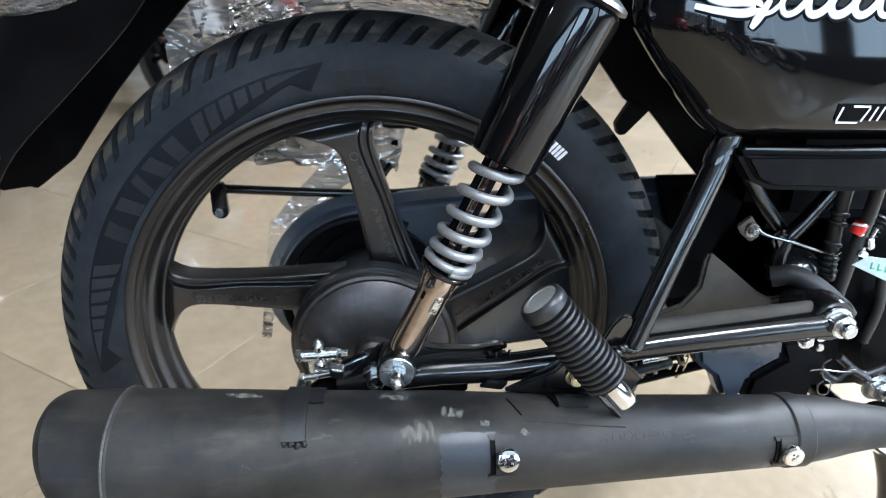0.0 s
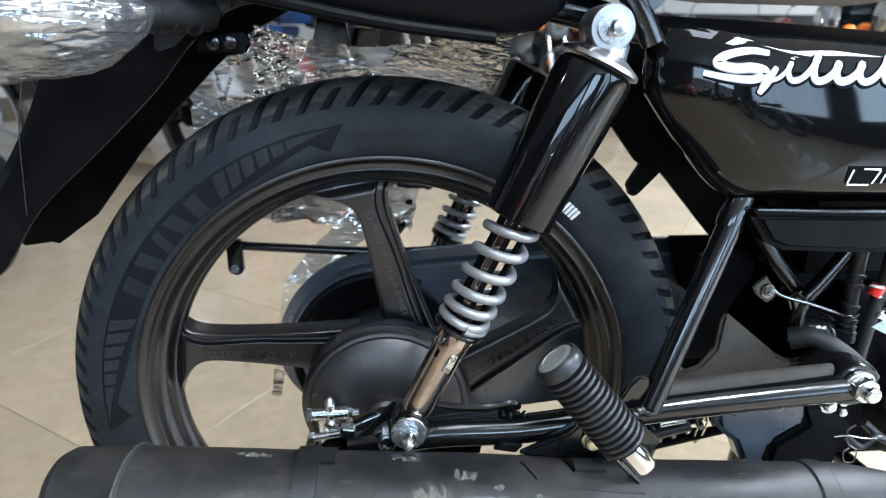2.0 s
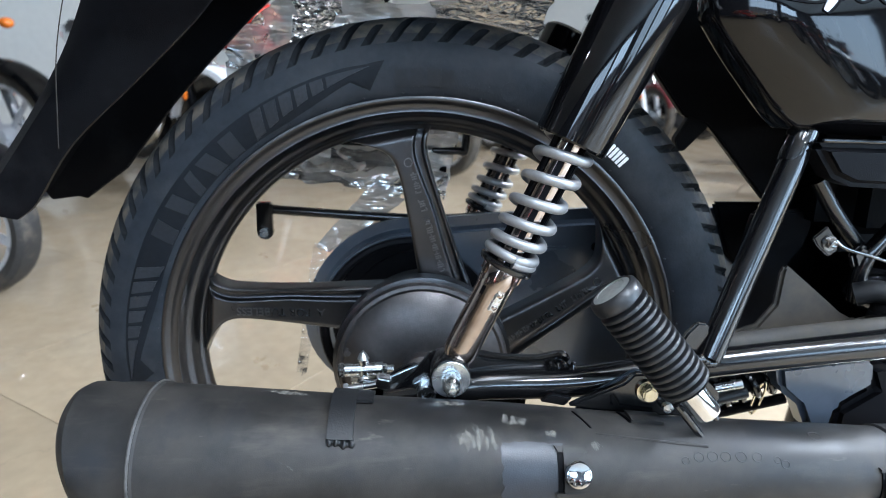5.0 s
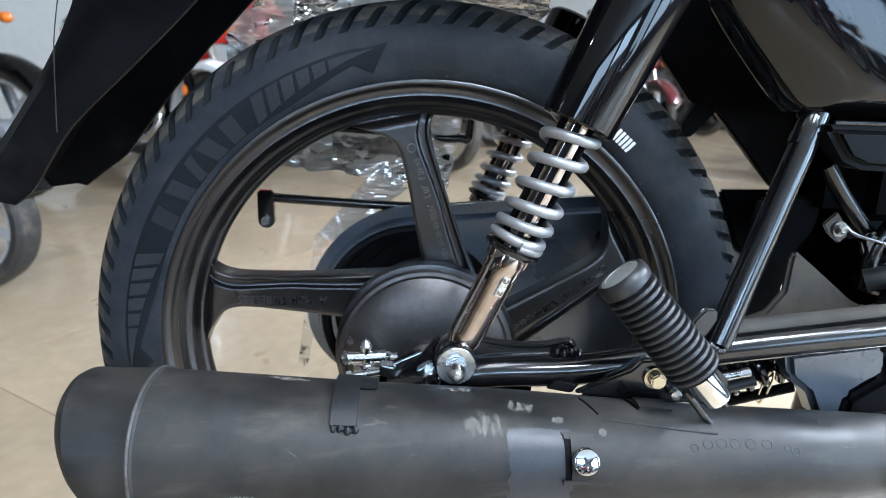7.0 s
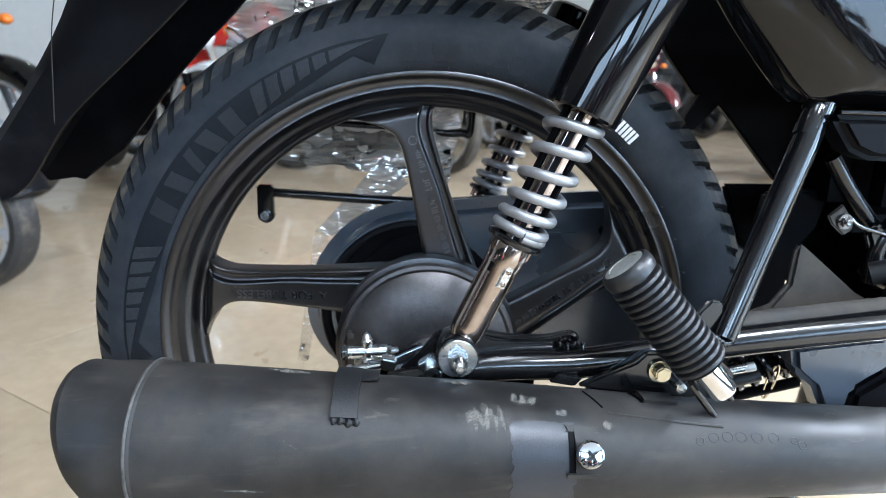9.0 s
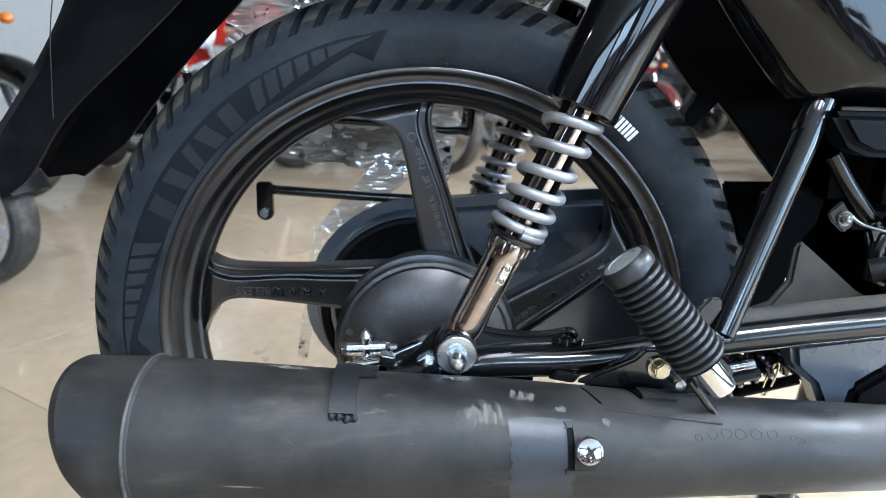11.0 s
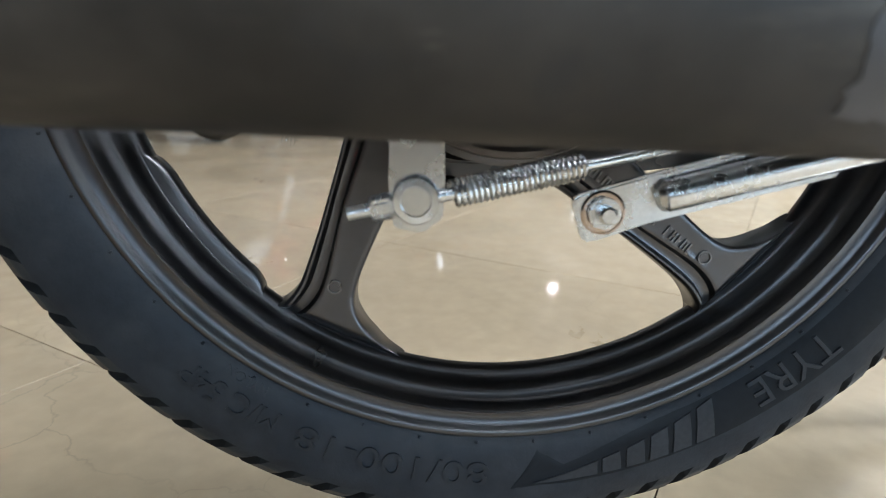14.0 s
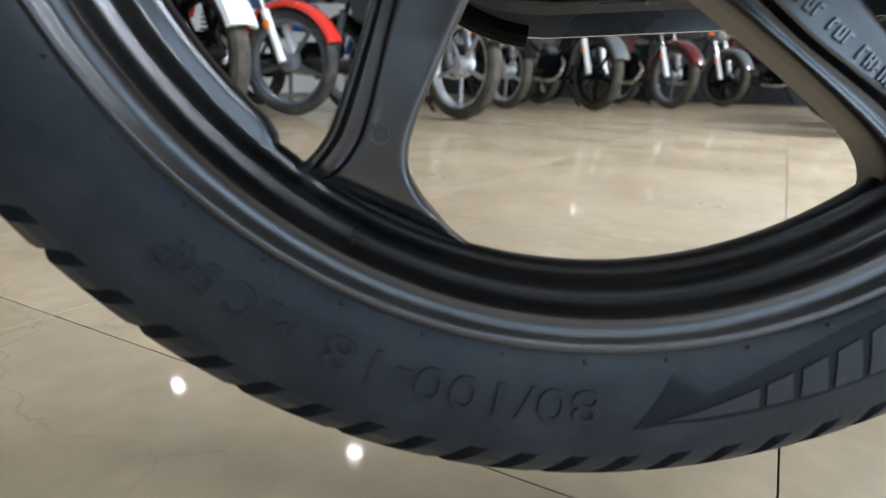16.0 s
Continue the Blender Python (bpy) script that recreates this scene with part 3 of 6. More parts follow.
def tyre_mesh(n_theta=1680, blocks=84):
    """The carcass with the slanted grooves cut into its tread, long and short by turns."""
    half = np.array(TYRE_PROFILE)
    seg = np.concatenate([[0], np.cumsum(np.hypot(*np.diff(half, axis=0).T))])
    shoulder = seg[8]
    s = np.concatenate([np.linspace(0, shoulder, 18)[:-1], np.linspace(shoulder, seg[-1], 26)])
    ys, rs = np.interp(s, seg, half[:, 0]), np.interp(s, seg, half[:, 1])
    rs = rs + 0.0006 * np.exp(-((rs - 0.2790) / 0.0006) ** 2)
    ys = ys + 0.0007 * np.exp(-((rs - 0.2785) / 0.0010) ** 2) - 0.0006 * (rs < 0.2415)
    tread = np.clip((s - shoulder) / (seg[-1] - shoulder), 0, 1)
    y_all = np.concatenate([-ys, ys[-2::-1]])
    r_all = np.concatenate([rs, rs[-2::-1]])
    t_all = np.concatenate([tread, tread[-2::-1]])
    side = np.concatenate([np.zeros(len(ys)), np.ones(len(ys) - 1)])
    th = np.arange(n_theta) * 2 * np.pi / n_theta
    T, R = np.meshgrid(th, r_all, indexing="ij")
    Y = np.broadcast_to(y_all, R.shape)
    tt, sd = np.broadcast_to(t_all, R.shape), np.broadcast_to(side, R.shape)
    cell = T * blocks / (2 * np.pi) + 0.25
    # the rows of the mesh lean with the grooves, so that their edges run clean
    T = T - (1.25 * tt ** 0.8 + 0.5 * sd * (tt > 0)) * 2 * np.pi / blocks
    k = np.floor(cell).astype(int) % 2
    f = np.abs(cell - np.floor(cell) - 0.5)
    width = 0.20 * np.where(k == 0, np.clip((0.84 - tt) / 0.06, 0, 1), np.clip((0.44 - tt) / 0.06, 0, 1))
    groove = np.clip((width - f) / 0.05, 0, 1) * (tt > 0.02)
    depth = 0.0056 * groove * np.clip(tt / 0.08, 0.35, 1)
    R = R - depth
    co = np.stack([R * np.cos(T), Y, R * np.sin(T)], -1).reshape(-1, 3)
    m = len(r_all)
    i, j = np.meshgrid(np.arange(n_theta), np.arange(m - 1), indexing="ij")
    i2 = (i + 1) % n_theta
    q = np.stack([i * m + j, i * m + j + 1, i2 * m + j + 1, i2 * m + j], -1).reshape(-1, 4)
    me = bpy.data.meshes.new("rear_tyre")
    me.from_pydata(co.tolist(), [], q.tolist())
    mid = np.broadcast_to(0.5 * (t_all[1:] + t_all[:-1]) > 0.015, (n_theta, m - 1)).reshape(-1)
    crest = np.broadcast_to(0.5 * (t_all[1:] + t_all[:-1]) > 0.16, (n_theta, m - 1)).reshape(-1)
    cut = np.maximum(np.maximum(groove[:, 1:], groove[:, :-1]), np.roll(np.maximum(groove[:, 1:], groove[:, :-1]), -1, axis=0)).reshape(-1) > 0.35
    me.materials.append(M_SIDEWALL), me.materials.append(M_TREAD), me.materials.append(M_GROOVE_SHADE), me.materials.append(M_SHOULDER)
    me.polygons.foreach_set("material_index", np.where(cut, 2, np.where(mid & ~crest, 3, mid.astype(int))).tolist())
    me.polygons.foreach_set("use_smooth", [True] * len(me.polygons))
    me.set_sharp_from_angle(angle=radians(40))
    return me


rear_tyre = part("rear_tyre", tyre_mesh(), None, bike, "black tubeless rear tyre with dusty grooved tread", m=Matrix.Translation(AX))


def on_sidewall(name, bm, angle, r0, h=0.0011, material=None, label=""):
    """Bends a flat shape round the tyre's side at an angle, its top outwards, and raises it."""
    fine_cuts(bm, 0.009)
    raised(bm, h)
    for v in bm.verts:
        x, y, z = v.co
        r, th = r0 + y, radians(angle) - x / r0
        v.co = (r * math.cos(th), -sidewall(r) - z + 0.0003, r * math.sin(th))
    return part(name, bm, material or M_LETTER, rear_tyre, label)


def spread(bm, width):
    """Stretches a flat word to a width."""
    k = width / (max(v.co.x for v in bm.verts) - min(v.co.x for v in bm.verts))
    bmesh.ops.scale(bm, vec=(k, 1, 1), verts=bm.verts)
    return bm


def bar(w, h, slant=0.0):
    return flat_shape([(-w / 2 - slant / 2, -h / 2), (w / 2 - slant / 2, -h / 2), (w / 2 + slant / 2, h / 2), (-w / 2 + slant / 2, h / 2)])


# two smooth dark fields with an arrow head at each end, and a row of tapering bars behind each head
HEAD_A, HEAD_R = (0.0, 3.6, 6.9, 14.3, 23.0, 45.0), (0.2752, 0.2505, 0.2615, 0.2520, 0.2462, 0.2462)


def field_mesh(a0, span):
    bm = bmesh.new()
    rows = []
    cuts = sorted(set([0.05 + 0.6 * i for i in range(int(span / 0.6))] + [3.6, 6.9, span - 3.6, span - 6.9]))
    for d in cuts:
        inner = float(np.interp(min(d, span - d), HEAD_A, HEAD_R))
        row = []
        for k in range(8):
            r = inner + (0.2755 - inner) * k / 7
            lift = 0.0010 if k in (1, 2, 3, 4, 5, 6) else 0.0
            row.append(bm.verts.new((r * math.cos(radians(a0 + d)), -sidewall(r) - lift * 0.7 + 0.0003, r * math.sin(radians(a0 + d)))))
        rows.append(row)
    for a, b in zip(rows, rows[1:]):
        for k in range(7):
            bm.faces.new((a[k], a[k + 1], b[k + 1], b[k]))
    return bm


def tapered_bar(d0, d1, lean, tip=False):
    """A bar between two angles behind the head; its inner end leans back and follows the head's edge."""
    low = lambda d: float(np.interp(d, (2.8, 10.8, 21.0, 27.0), (0.2724, 0.2632, 0.2545, 0.2497)))
    pts = [(d0, 0.2716), (d1, 0.2716), (d1 + lean, low(d1)), (d0 + lean, low(d0))] if not tip else [(d0, 0.2720), (d1, 0.2716), (d1 + 0.3, low(d1))]
    return pts


for head, way in ((96.7, 1), (186.0, -1), (-89.2, 1), (-0.5, -1)):
    for k in range(6):
        pts = tapered_bar(2.8, 10.9, 0, True) if k == 0 else tapered_bar(8.5 + 3.05 * k, 10.9 + 3.05 * k, 0.35 * k)
        flat = [(-way * radians(d) * 0.26, r - 0.26) for d, r in pts]
        if sum(a[0] * b[1] - b[0] * a[1] for a, b in zip(flat, flat[1:] + flat[:1])) < 0:
            flat = flat[::-1]
        on_sidewall("raised_bar", flat_shape(flat), head, 0.26, 0.0014, M_LETTER)
for a0, span in ((96.7, 89.3), (-89.2, 88.7)):
    part("arrow_field", field_mesh(a0, span), M_FIELD, rear_tyre, "smooth dark arrow-ended field")
# the tyre pattern's name and maker's mark, as plain raised shapes
for a, w, sl in ((151.2, 0.015, 0.002), (144.8, 0.013, -0.003), (139.6, 0.009, 0.005), (134.6, 0.014, -0.005), (129.2, 0.014, 0.001)):
    on_sidewall("raised_mark", bar(w, 0.0195, sl), a, 0.2600, 0.0012, M_SIZE)
on_sidewall("word_lettering", letters("TYRE", 0.0240), -50.6, 0.2600, 0.0015, M_LETTER, "raised tyre lettering")
for i, a in enumerate((94.0, 91.0, 88.0, 85.4)):
    on_sidewall("raised_mark", bar(0.0105, 0.0145), a, 0.2597, 0.0010, M_SIZE)
for a in (80.6, 78.6, 76.6):
    on_sidewall("raised_mark", bar(0.006, 0.006), a, 0.2573, 0.0007, M_SIDEWALL)
on_sidewall("raised_ring", flat_shape([(0.008 * math.cos(k * math.pi / 8), 0.008 * math.sin(k * math.pi / 8)) for k in range(16)]), 73.2, 0.2595, 0.0006, M_SIDEWALL)
on_sidewall("size_lettering", spread(letters("80/100-18", 0.0205), 0.1140), -104.5, 0.2642, 0.0015, M_SIZE, "raised tyre size lettering")
on_sidewall("size_lettering", spread(letters("M/C 54P", 0.0190), 0.0600), -126.0, 0.2632, 0.0012, M_SIZE, "raised tyre size lettering")
on_sidewall("material_lettering", spread(letters("NYLON", 0.0078), 0.0262), -125.6, 0.2503, 0.0008, M_LETTER, "small raised lettering")
for k in range(6):
    on_sidewall("white_paint_stripe", bar(0.0027, 0.0110), 51.2 - 0.9 * k, 0.2600, 0.0012, M_WHITE)
for k in range(46):
    a = 7.83 * k
    bm = ball(0.0011, 0.0011, 0.0009, Matrix.Translation((0.2475 * math.cos(radians(a)), -sidewall(0.2475), 0.2475 * math.sin(radians(a)))), 8, 6)
    part("vent_nub", bm, M_SIDEWALL, rear_tyre)

RIM_SIDE = [(0.2390, 0.0270), (0.2440, 0.0335), (0.2446, 0.0350), (0.2428, 0.0358), (0.2406, 0.0350), (0.2393, 0.0324), (0.2375, 0.0312), (0.2335, 0.0302),
            (0.2314, 0.0306), (0.2300, 0.0290), (0.2286, 0.0245), (0.2264, 0.0206), (0.2243, 0.0198), (0.2228, 0.0186), (0.2206, 0.0130), (0.2190, 0.0078),
            (0.2176, 0.0070), (0.2165, 0.0064), (0.2152, 0.0045), (0.2143, 0.0022), (0.2142, 0.0)]
ring = RIM_SIDE + [(r, -y) for r, y in RIM_SIDE[-2::-1]] + [(0.2345, -0.0240), (0.2235, -0.0120), (0.2235, 0.0120), (0.2345, 0.0240)]
rear_rim = part("rear_rim", lathe(ring, 160, pose(0, 0, 0, 90, 0, 0), closed=True), M_ALLOY, bike, "satin black cast alloy wheel rim", m=Matrix.Translation(AX), angle=50)


def arc_points(cx, cy, r, a0, a1, n):
    return [(cx + r * math.cos(radians(a0 + (a1 - a0) * i / n)), cy + r * math.sin(radians(a0 + (a1 - a0) * i / n))) for i in range(n + 1)]


def spoke_outline():
    """Outline of a spoke: u runs outwards along it, v to its clockwise side; it passes 41 mm beside the axle."""
    low = [(0.030, 0.0160), (0.052, 0.0170), (0.075, 0.0185), (0.110, 0.0225), (0.150, 0.0268), (0.172, 0.0282), (0.184, 0.0272), (0.193, 0.0235), (0.2005, 0.0160), (0.2062, 0.0070), (0.2120, -0.0030), (0.2160, -0.0140)]
    high = [(0.2080, 0.0735), (0.2040, 0.0680), (0.1980, 0.0640), (0.190, 0.0612), (0.180, 0.0598), (0.150, 0.0592), (0.110, 0.0602), (0.075, 0.0622), (0.052, 0.0640), (0.030, 0.0655)]
    return low, high


# a spoke's cross-section from its counter-clockwise edge to its clockwise one: inset from the edge, depth towards the near side
LOW_SIDE = [(0.0000, 0.0040), (0.0000, 0.0100), (0.0006, 0.0120), (0.0016, 0.0132), (0.0030, 0.0137), (0.0050, 0.0138), (0.0080, 0.0137)]
HIGH_SIDE = [(0.0165, 0.0137), (0.0150, 0.0138), (0.0138, 0.0134), (0.0131, 0.0122), (0.0126, 0.0095), (0.0118, 0.0082), (0.0104, 0.0078), (0.0072, 0.0078), (0.0058, 0.0082), (0.0051, 0.0100), (0.0045, 0.0126), (0.0035, 0.0138), (0.0022, 0.0139), (0.0010, 0.0130), (0.0002, 0.0105), (0.0000, 0.0040)]


def spoke(rows=30):
    low, high = spoke_outline()
    low, high = [curve_through([(u, 0, v) for u, v in q], 8) for q in (low, high[::-1])]
    pick = lambda q, f: q[min(int(f * (len(q) - 1)), len(q) - 2)].lerp(q[min(int(f * (len(q) - 1)), len(q) - 2) + 1], f * (len(q) - 1) - min(int(f * (len(q) - 1)), len(q) - 2))
    rings = []
    for k in range(rows + 2):
        f = min(k / rows, 1.0)
        a, b = pick(low, f), pick(high, f)
        across = (b - a).normalized()
        front = [(a + across * d, h) for d, h in LOW_SIDE] + [(a.lerp(b, 0.40), 0.0136), (a.lerp(b, 0.50), 0.0136)] + [(b - across * d, h) for d, h in HIGH_SIDE]
        back = [(b, -0.0100), (b - across * 0.003, -0.0125), (a + across * 0.003, -0.0125), (a, -0.0100)]
        ring_pts = []
        for q, h in front + back:
            x, z = q.x, q.z
            w = max(0.0, min(1.0, (f - 0.80) / 0.20))
            if h > 0.0040:
                h += (0.0040 - h) * w * w * (3 - 2 * w)
            if k > rows:
                r = 0.2200 / math.hypot(x, z)
                x, z = x * r, z * r
            ring_pts.append((x, -h, z))
        rings.append(ring_pts)
    bm = skin(rings)
    dot = lathe([(0.0036, 0), (0.0036, 0.0010), (0.0030, 0.0010), (0.0028, 0.0006), (0, 0.0006)], 20, toward(0.182, -0.0131, 0.0400))
    return join(bm, dot)


def rim_rib(a0, a1, rows=26):
    """A raised rib on the rim's inner face, run out at both ends."""
    rings = []
    for k in range(rows + 1):
        f = k / rows
        lift = min(1.0, 7 * f, 9 * (1 - f)) ** 0.5 if 0 < f < 1 else 0.02
        a = radians(a0 + (a1 - a0) * f)
        section = [(0.2190, -0.0074), (0.2165 - 0.0030 * lift, -0.0066), (0.2160 - 0.0056 * lift, -0.0054), (0.2160 - 0.0064 * lift, -0.0036), (0.2160 - 0.0064 * lift, 0.0036), (0.2165 - 0.0030 * lift, 0.0066), (0.2190, 0.0074)]
        rings.append([(r * math.cos(a), y, r * math.sin(a)) for r, y in section])
    return skin(rings)


part("rim_rib", rim_rib(-158.0, -131.0), M_ALLOY, rear_rim, angle=50)
SPOKE_ANGLES = (178.5, 106.5, 34.5, -37.5, 250.5)
_first = spoke()
_me = bpy.data.meshes.new("spoke")
bmesh.ops.recalc_face_normals(_first, faces=_first.faces)
_first.to_mesh(_me)
_first.free()
finish(_me, 40)
for a in SPOKE_ANGLES:
    e = Vector((math.cos(radians(a)), 0, math.sin(radians(a))))
    n = Vector((e.z, 0, -e.x))
    m = Matrix(((e.x, 0, n.x, 0), (0, 1, 0, 0), (e.z, 0, n.z, 0), (0, 0, 0, 1)))
    part("spoke", _me, M_ALLOY, rear_rim, m=m)


def on_spoke(bm, a, u, v):
    """Raises a flat word on a spoke's face."""
    raised(bm, 0.0018)
    e = Vector((math.cos(radians(a)), 0, math.sin(radians(a))))
    n = Vector((e.z, 0, -e.x))
    for w in bm.verts:
        x, y, z = w.co
        p = e * (u + x) + n * (v - y)
        w.co = (p.x, -0.0131 - z, p.z)
    return bm


part("cast_lettering", on_spoke(letters("A  FOR TUBELESS", 0.0110), 178.5, 0.138, 0.0370), M_CAST_LIT, rear_rim, "cast lettering on a spoke", angle=60)
# a raised ring and a column of marks that cannot be read, on the other spokes
_rm = random.Random(21)
for a in SPOKE_ANGLES[1:]:
    part("cast_ring", on_spoke(join(*[flat_shape([(0.0042 * math.cos(q), 0.0042 * math.sin(q)), (0.0042 * math.cos(q + 0.45), 0.0042 * math.sin(q + 0.45)), (0.0034 * math.cos(q + 0.45), 0.0034 * math.sin(q + 0.45)), (0.0034 * math.cos(q), 0.0034 * math.sin(q))]) for q in [k * 2 * math.pi / 14 for k in range(14)]]), a, 0.181, 0.0400), M_CAST_LIT, rear_rim)
    for k in range(23 if a != SPOKE_ANGLES[-1] else 0):
        if k in (5, 9):
            continue
        w, h = 0.0027, _rm.choice((0.0058, 0.0054, 0.0050))
        strokes = [moved(bar(0.0010, h), pose(-w / 2 + 0.0005, 0, 0))]
        if k % 2:
            strokes.append(moved(bar(0.0010, h), pose(w / 2, 0, 0)))
        strokes.append(moved(bar(w, 0.0013), pose(0, _rm.choice((-0.45, 0.0, 0.45)) * h, 0.0)))
        part("cast_mark", on_spoke(join(*strokes), a, 0.170 - 0.0044 * k, 0.0415), M_CAST_LIT, rear_rim)

hub = part("hub", lathe([(0.030, -0.060), (0.052, -0.058), (0.066, -0.046), (0.070, -0.030), (0.070, 0.012), (0.078, 0.020), (0.084, 0.030), (0.084, 0.0465), (0.078, 0.048), (0.020, 0.048)], 64, pose(0, 0, 0, 90, 0, 0)),
           M_ALLOY, bike, "black cast wheel hub", m=Matrix.Translation(AX))
drum = part("brake_panel", lathe([(0.0800, 0.040), (0.0802, 0.0500), (0.0790, 0.0535), (0.0760, 0.0545), (0.0735, 0.0535), (0.0700, 0.0560), (0.0580, 0.0625), (0.0400, 0.0665), (0.0220, 0.0680), (0, 0.0680)], 72,
                                  pose(0, 0, 0, 90, 0, 0)), M_HUB, bike, "black cast drum brake panel", m=Matrix.Translation(AX))
part("panel_bolt", join(lathe([(0.0055, 0), (0.0055, 0.004), (0.0042, 0.0058), (0, 0.0058)], 18, toward(-0.0680, -0.0500, 0.0150)),
                        hexagon(0.0028, 0.002, toward(-0.0680, -0.0555, 0.0150), 0.0004)), M_HUB, drum)
part("panel_rib", plate([(0.022, -0.006), (0.066, -0.018), (0.066, -0.008), (0.022, 0.008)], -0.0690, -0.050, 0.002), M_HUB, drum)
part("axle_boss", lathe([(0.021, 0.060), (0.021, 0.078), (0.018, 0.082), (0, 0.082)], 32, pose(0, 0, 0, 90, 0, 0)), M_HUB, drum)

# axle with its nut, washer and chain adjuster
axle = part("axle_nut", join(lathe([(0.0165, 0), (0.0165, 0.0025), (0.013, 0.003)], 32, toward(0.0020, -0.1115, 0.3320)),
                             hexagon(0.0128, 0.0105, toward(0.0020, -0.1140, 0.3320)),
                             lathe([(0.0078, 0), (0.0078, 0.0075), (0.0066, 0.0085), (0.0045, 0.0085), (0.0040, 0.0055), (0, 0.0055)], 24, toward(0.0020, -0.1235, 0.3320))), M_ZINC, bike, "zinc plated rear axle nut")
part("chain_adjuster", join(plate([(-0.050, 0.3365), (-0.036, 0.3345), (-0.022, 0.3420), (-0.004, 0.3500), (0.012, 0.3470), (0.026, 0.3380), (0.024, 0.3320), (0.010, 0.3240), (-0.010, 0.3140), (-0.030, 0.3250), (-0.050, 0.3320)], -0.1130, -0.1090, 0.001),
                            tube([(-0.0340, -0.1130, 0.3330), (-0.062, -0.1130, 0.3285)], 0.0032, 12),
                            box(0.012, 0.012, 0.010, 0.0015, pose(-0.0330, -0.1150, 0.3360, 0, 12, 0)),
                            hexagon(0.0055, 0.004, along((-0.062, -0.113, 0.3285), (-0.07, -0.113, 0.3272)), 0.0006)), M_ZINC, bike, "zinc plated chain adjuster plate")

# brake arm, joint pin, rod and its spring
arm = part("brake_arm", join(plate([(-0.060, 0.2140), (-0.048, 0.2110), (-0.0380, 0.2180), (-0.0370, 0.2330), (-0.0380, 0.3150), (-0.058, 0.3190), (-0.062, 0.2330)], -0.0880, -0.0840, 0.001),
                             box(0.026, 0.006, 0.010, 0.001, pose(-0.0490, -0.0880, 0.2560))), M_ZINC, bike, "zinc plated rear brake arm")
part("joint_pin", join(lathe([(0.0106, -0.004), (0.0106, 0.004), (0.0098, 0.0056), (0.0068, 0.0058), (0.0064, 0.0046), (0, 0.0046)], 36, toward(-0.0500, -0.0885, 0.2268)),
                       hexagon(0.0066, 0.010, along((-0.0600, -0.0885, 0.2245), (-0.0740, -0.0885, 0.2218))),
                       lathe([(0.0030, 0), (0.0030, 0.018), (0.0022, 0.020), (0, 0.020)], 16, along((-0.0570, -0.0885, 0.2250), (-0.0830, -0.0885, 0.2200)))), M_ZINC, arm)
part("brake_rod", tube([(-0.080, -0.0885, 0.2205), (-0.030, -0.0880, 0.2300), (0.040, -0.075, 0.2420), (0.140, -0.055, 0.2560), (0.330, -0.040, 0.2700)], 0.0030, 12), M_ZINC, bike, "zinc plated brake rod")


def coil(p0, p1, r, wire, turns, per=24, segs=10, flat_ends=0.0):
    m = along(p0, p1)
    h = (Vector(p1) - Vector(p0)).length
    pts = []
    for i in range(int(turns * per) + 1):
        f = i / (turns * per)
        g = f
        if flat_ends:
            g = f + flat_ends * math.sin(2 * math.pi * f) / (2 * math.pi) * -1
        a = 2 * math.pi * turns * f
        pts.append(m @ Vector((r * math.cos(a), r * math.sin(a), h * g)))
    return tube(pts, wire, segs, smooth=False)


part("rod_spring", coil((-0.034, -0.0882, 0.2292), (0.026, -0.0778, 0.2402), 0.0058, 0.0011, 24, 14, 6), M_ZINC, bike, "zinc plated brake rod spring")
LINK = pose(0.0355, -0.0790, 0.2190, 0, -13.5, 0)
link_plate = plate([(-0.0105, -0.0122), (-0.0118, -0.0080), (-0.0128, 0.0060), (-0.0118, 0.0096), (-0.0080, 0.0108), (0.030, 0.0120), (0.110, 0.0120), (0.110, -0.0100), (0.020, -0.0104), (-0.0040, -0.0126)], -0.0028, 0.0028, 0.0012)
link_rod = tube([(0.030, -0.0028, 0.001), (0.038, -0.0040, 0.001), (0.120, -0.006, 0.001), (0.165, -0.002, -0.004)], 0.0078, 20)
link = part("torque_link", moved(join(link_plate, link_rod), LINK), M_ZINC, bike, "bright zinc plated brake torque link")
# Shallow dish in a darker metal: the bolt hole's shade is in the colour.
part("bolt_shade_dish", lathe([(0.0104, -0.001), (0.0104, 0.0006), (0.0094, 0.0012), (0.0092, 0.0004), (0, 0.0004)], 30, LINK @ toward(0, -0.0026, 0)), M_DARKCHROME, link, "shallow darker dish for the shaded hole round the link bolt")
part("link_bolt", join(hexagon(0.0082, 0.0050, LINK @ toward(0, -0.0028, 0)), lathe([(0.0042, 0), (0.0042, 0.004), (0.003, 0.005), (0, 0.005)], 20, LINK @ toward(0, -0.0078, 0))), M_ZINC, link)

# brake cable clamp above the muffler
clamp = part("cable_joint", tube([(-0.0690, -0.0755, 0.3275), (-0.0360, -0.0755, 0.3285)], 0.0062, 18, smooth=False), M_ZINC, bike, "zinc plated cable joint")
part("joint_nut", hexagon(0.0072, 0.006, along((-0.0690, -0.0755, 0.3275), (-0.0770, -0.0755, 0.3273))), M_ZINC, clamp)
part("joint_screw", join(tube([(-0.040, -0.0755, 0.3284), (-0.026, -0.0755, 0.3288)], 0.0032, 10), hexagon(0.0052, 0.004, along((-0.036, -0.0755, 0.3285), (-0.02, -0.0755, 0.3289)), 0.0006)), M_ZINC, clamp)
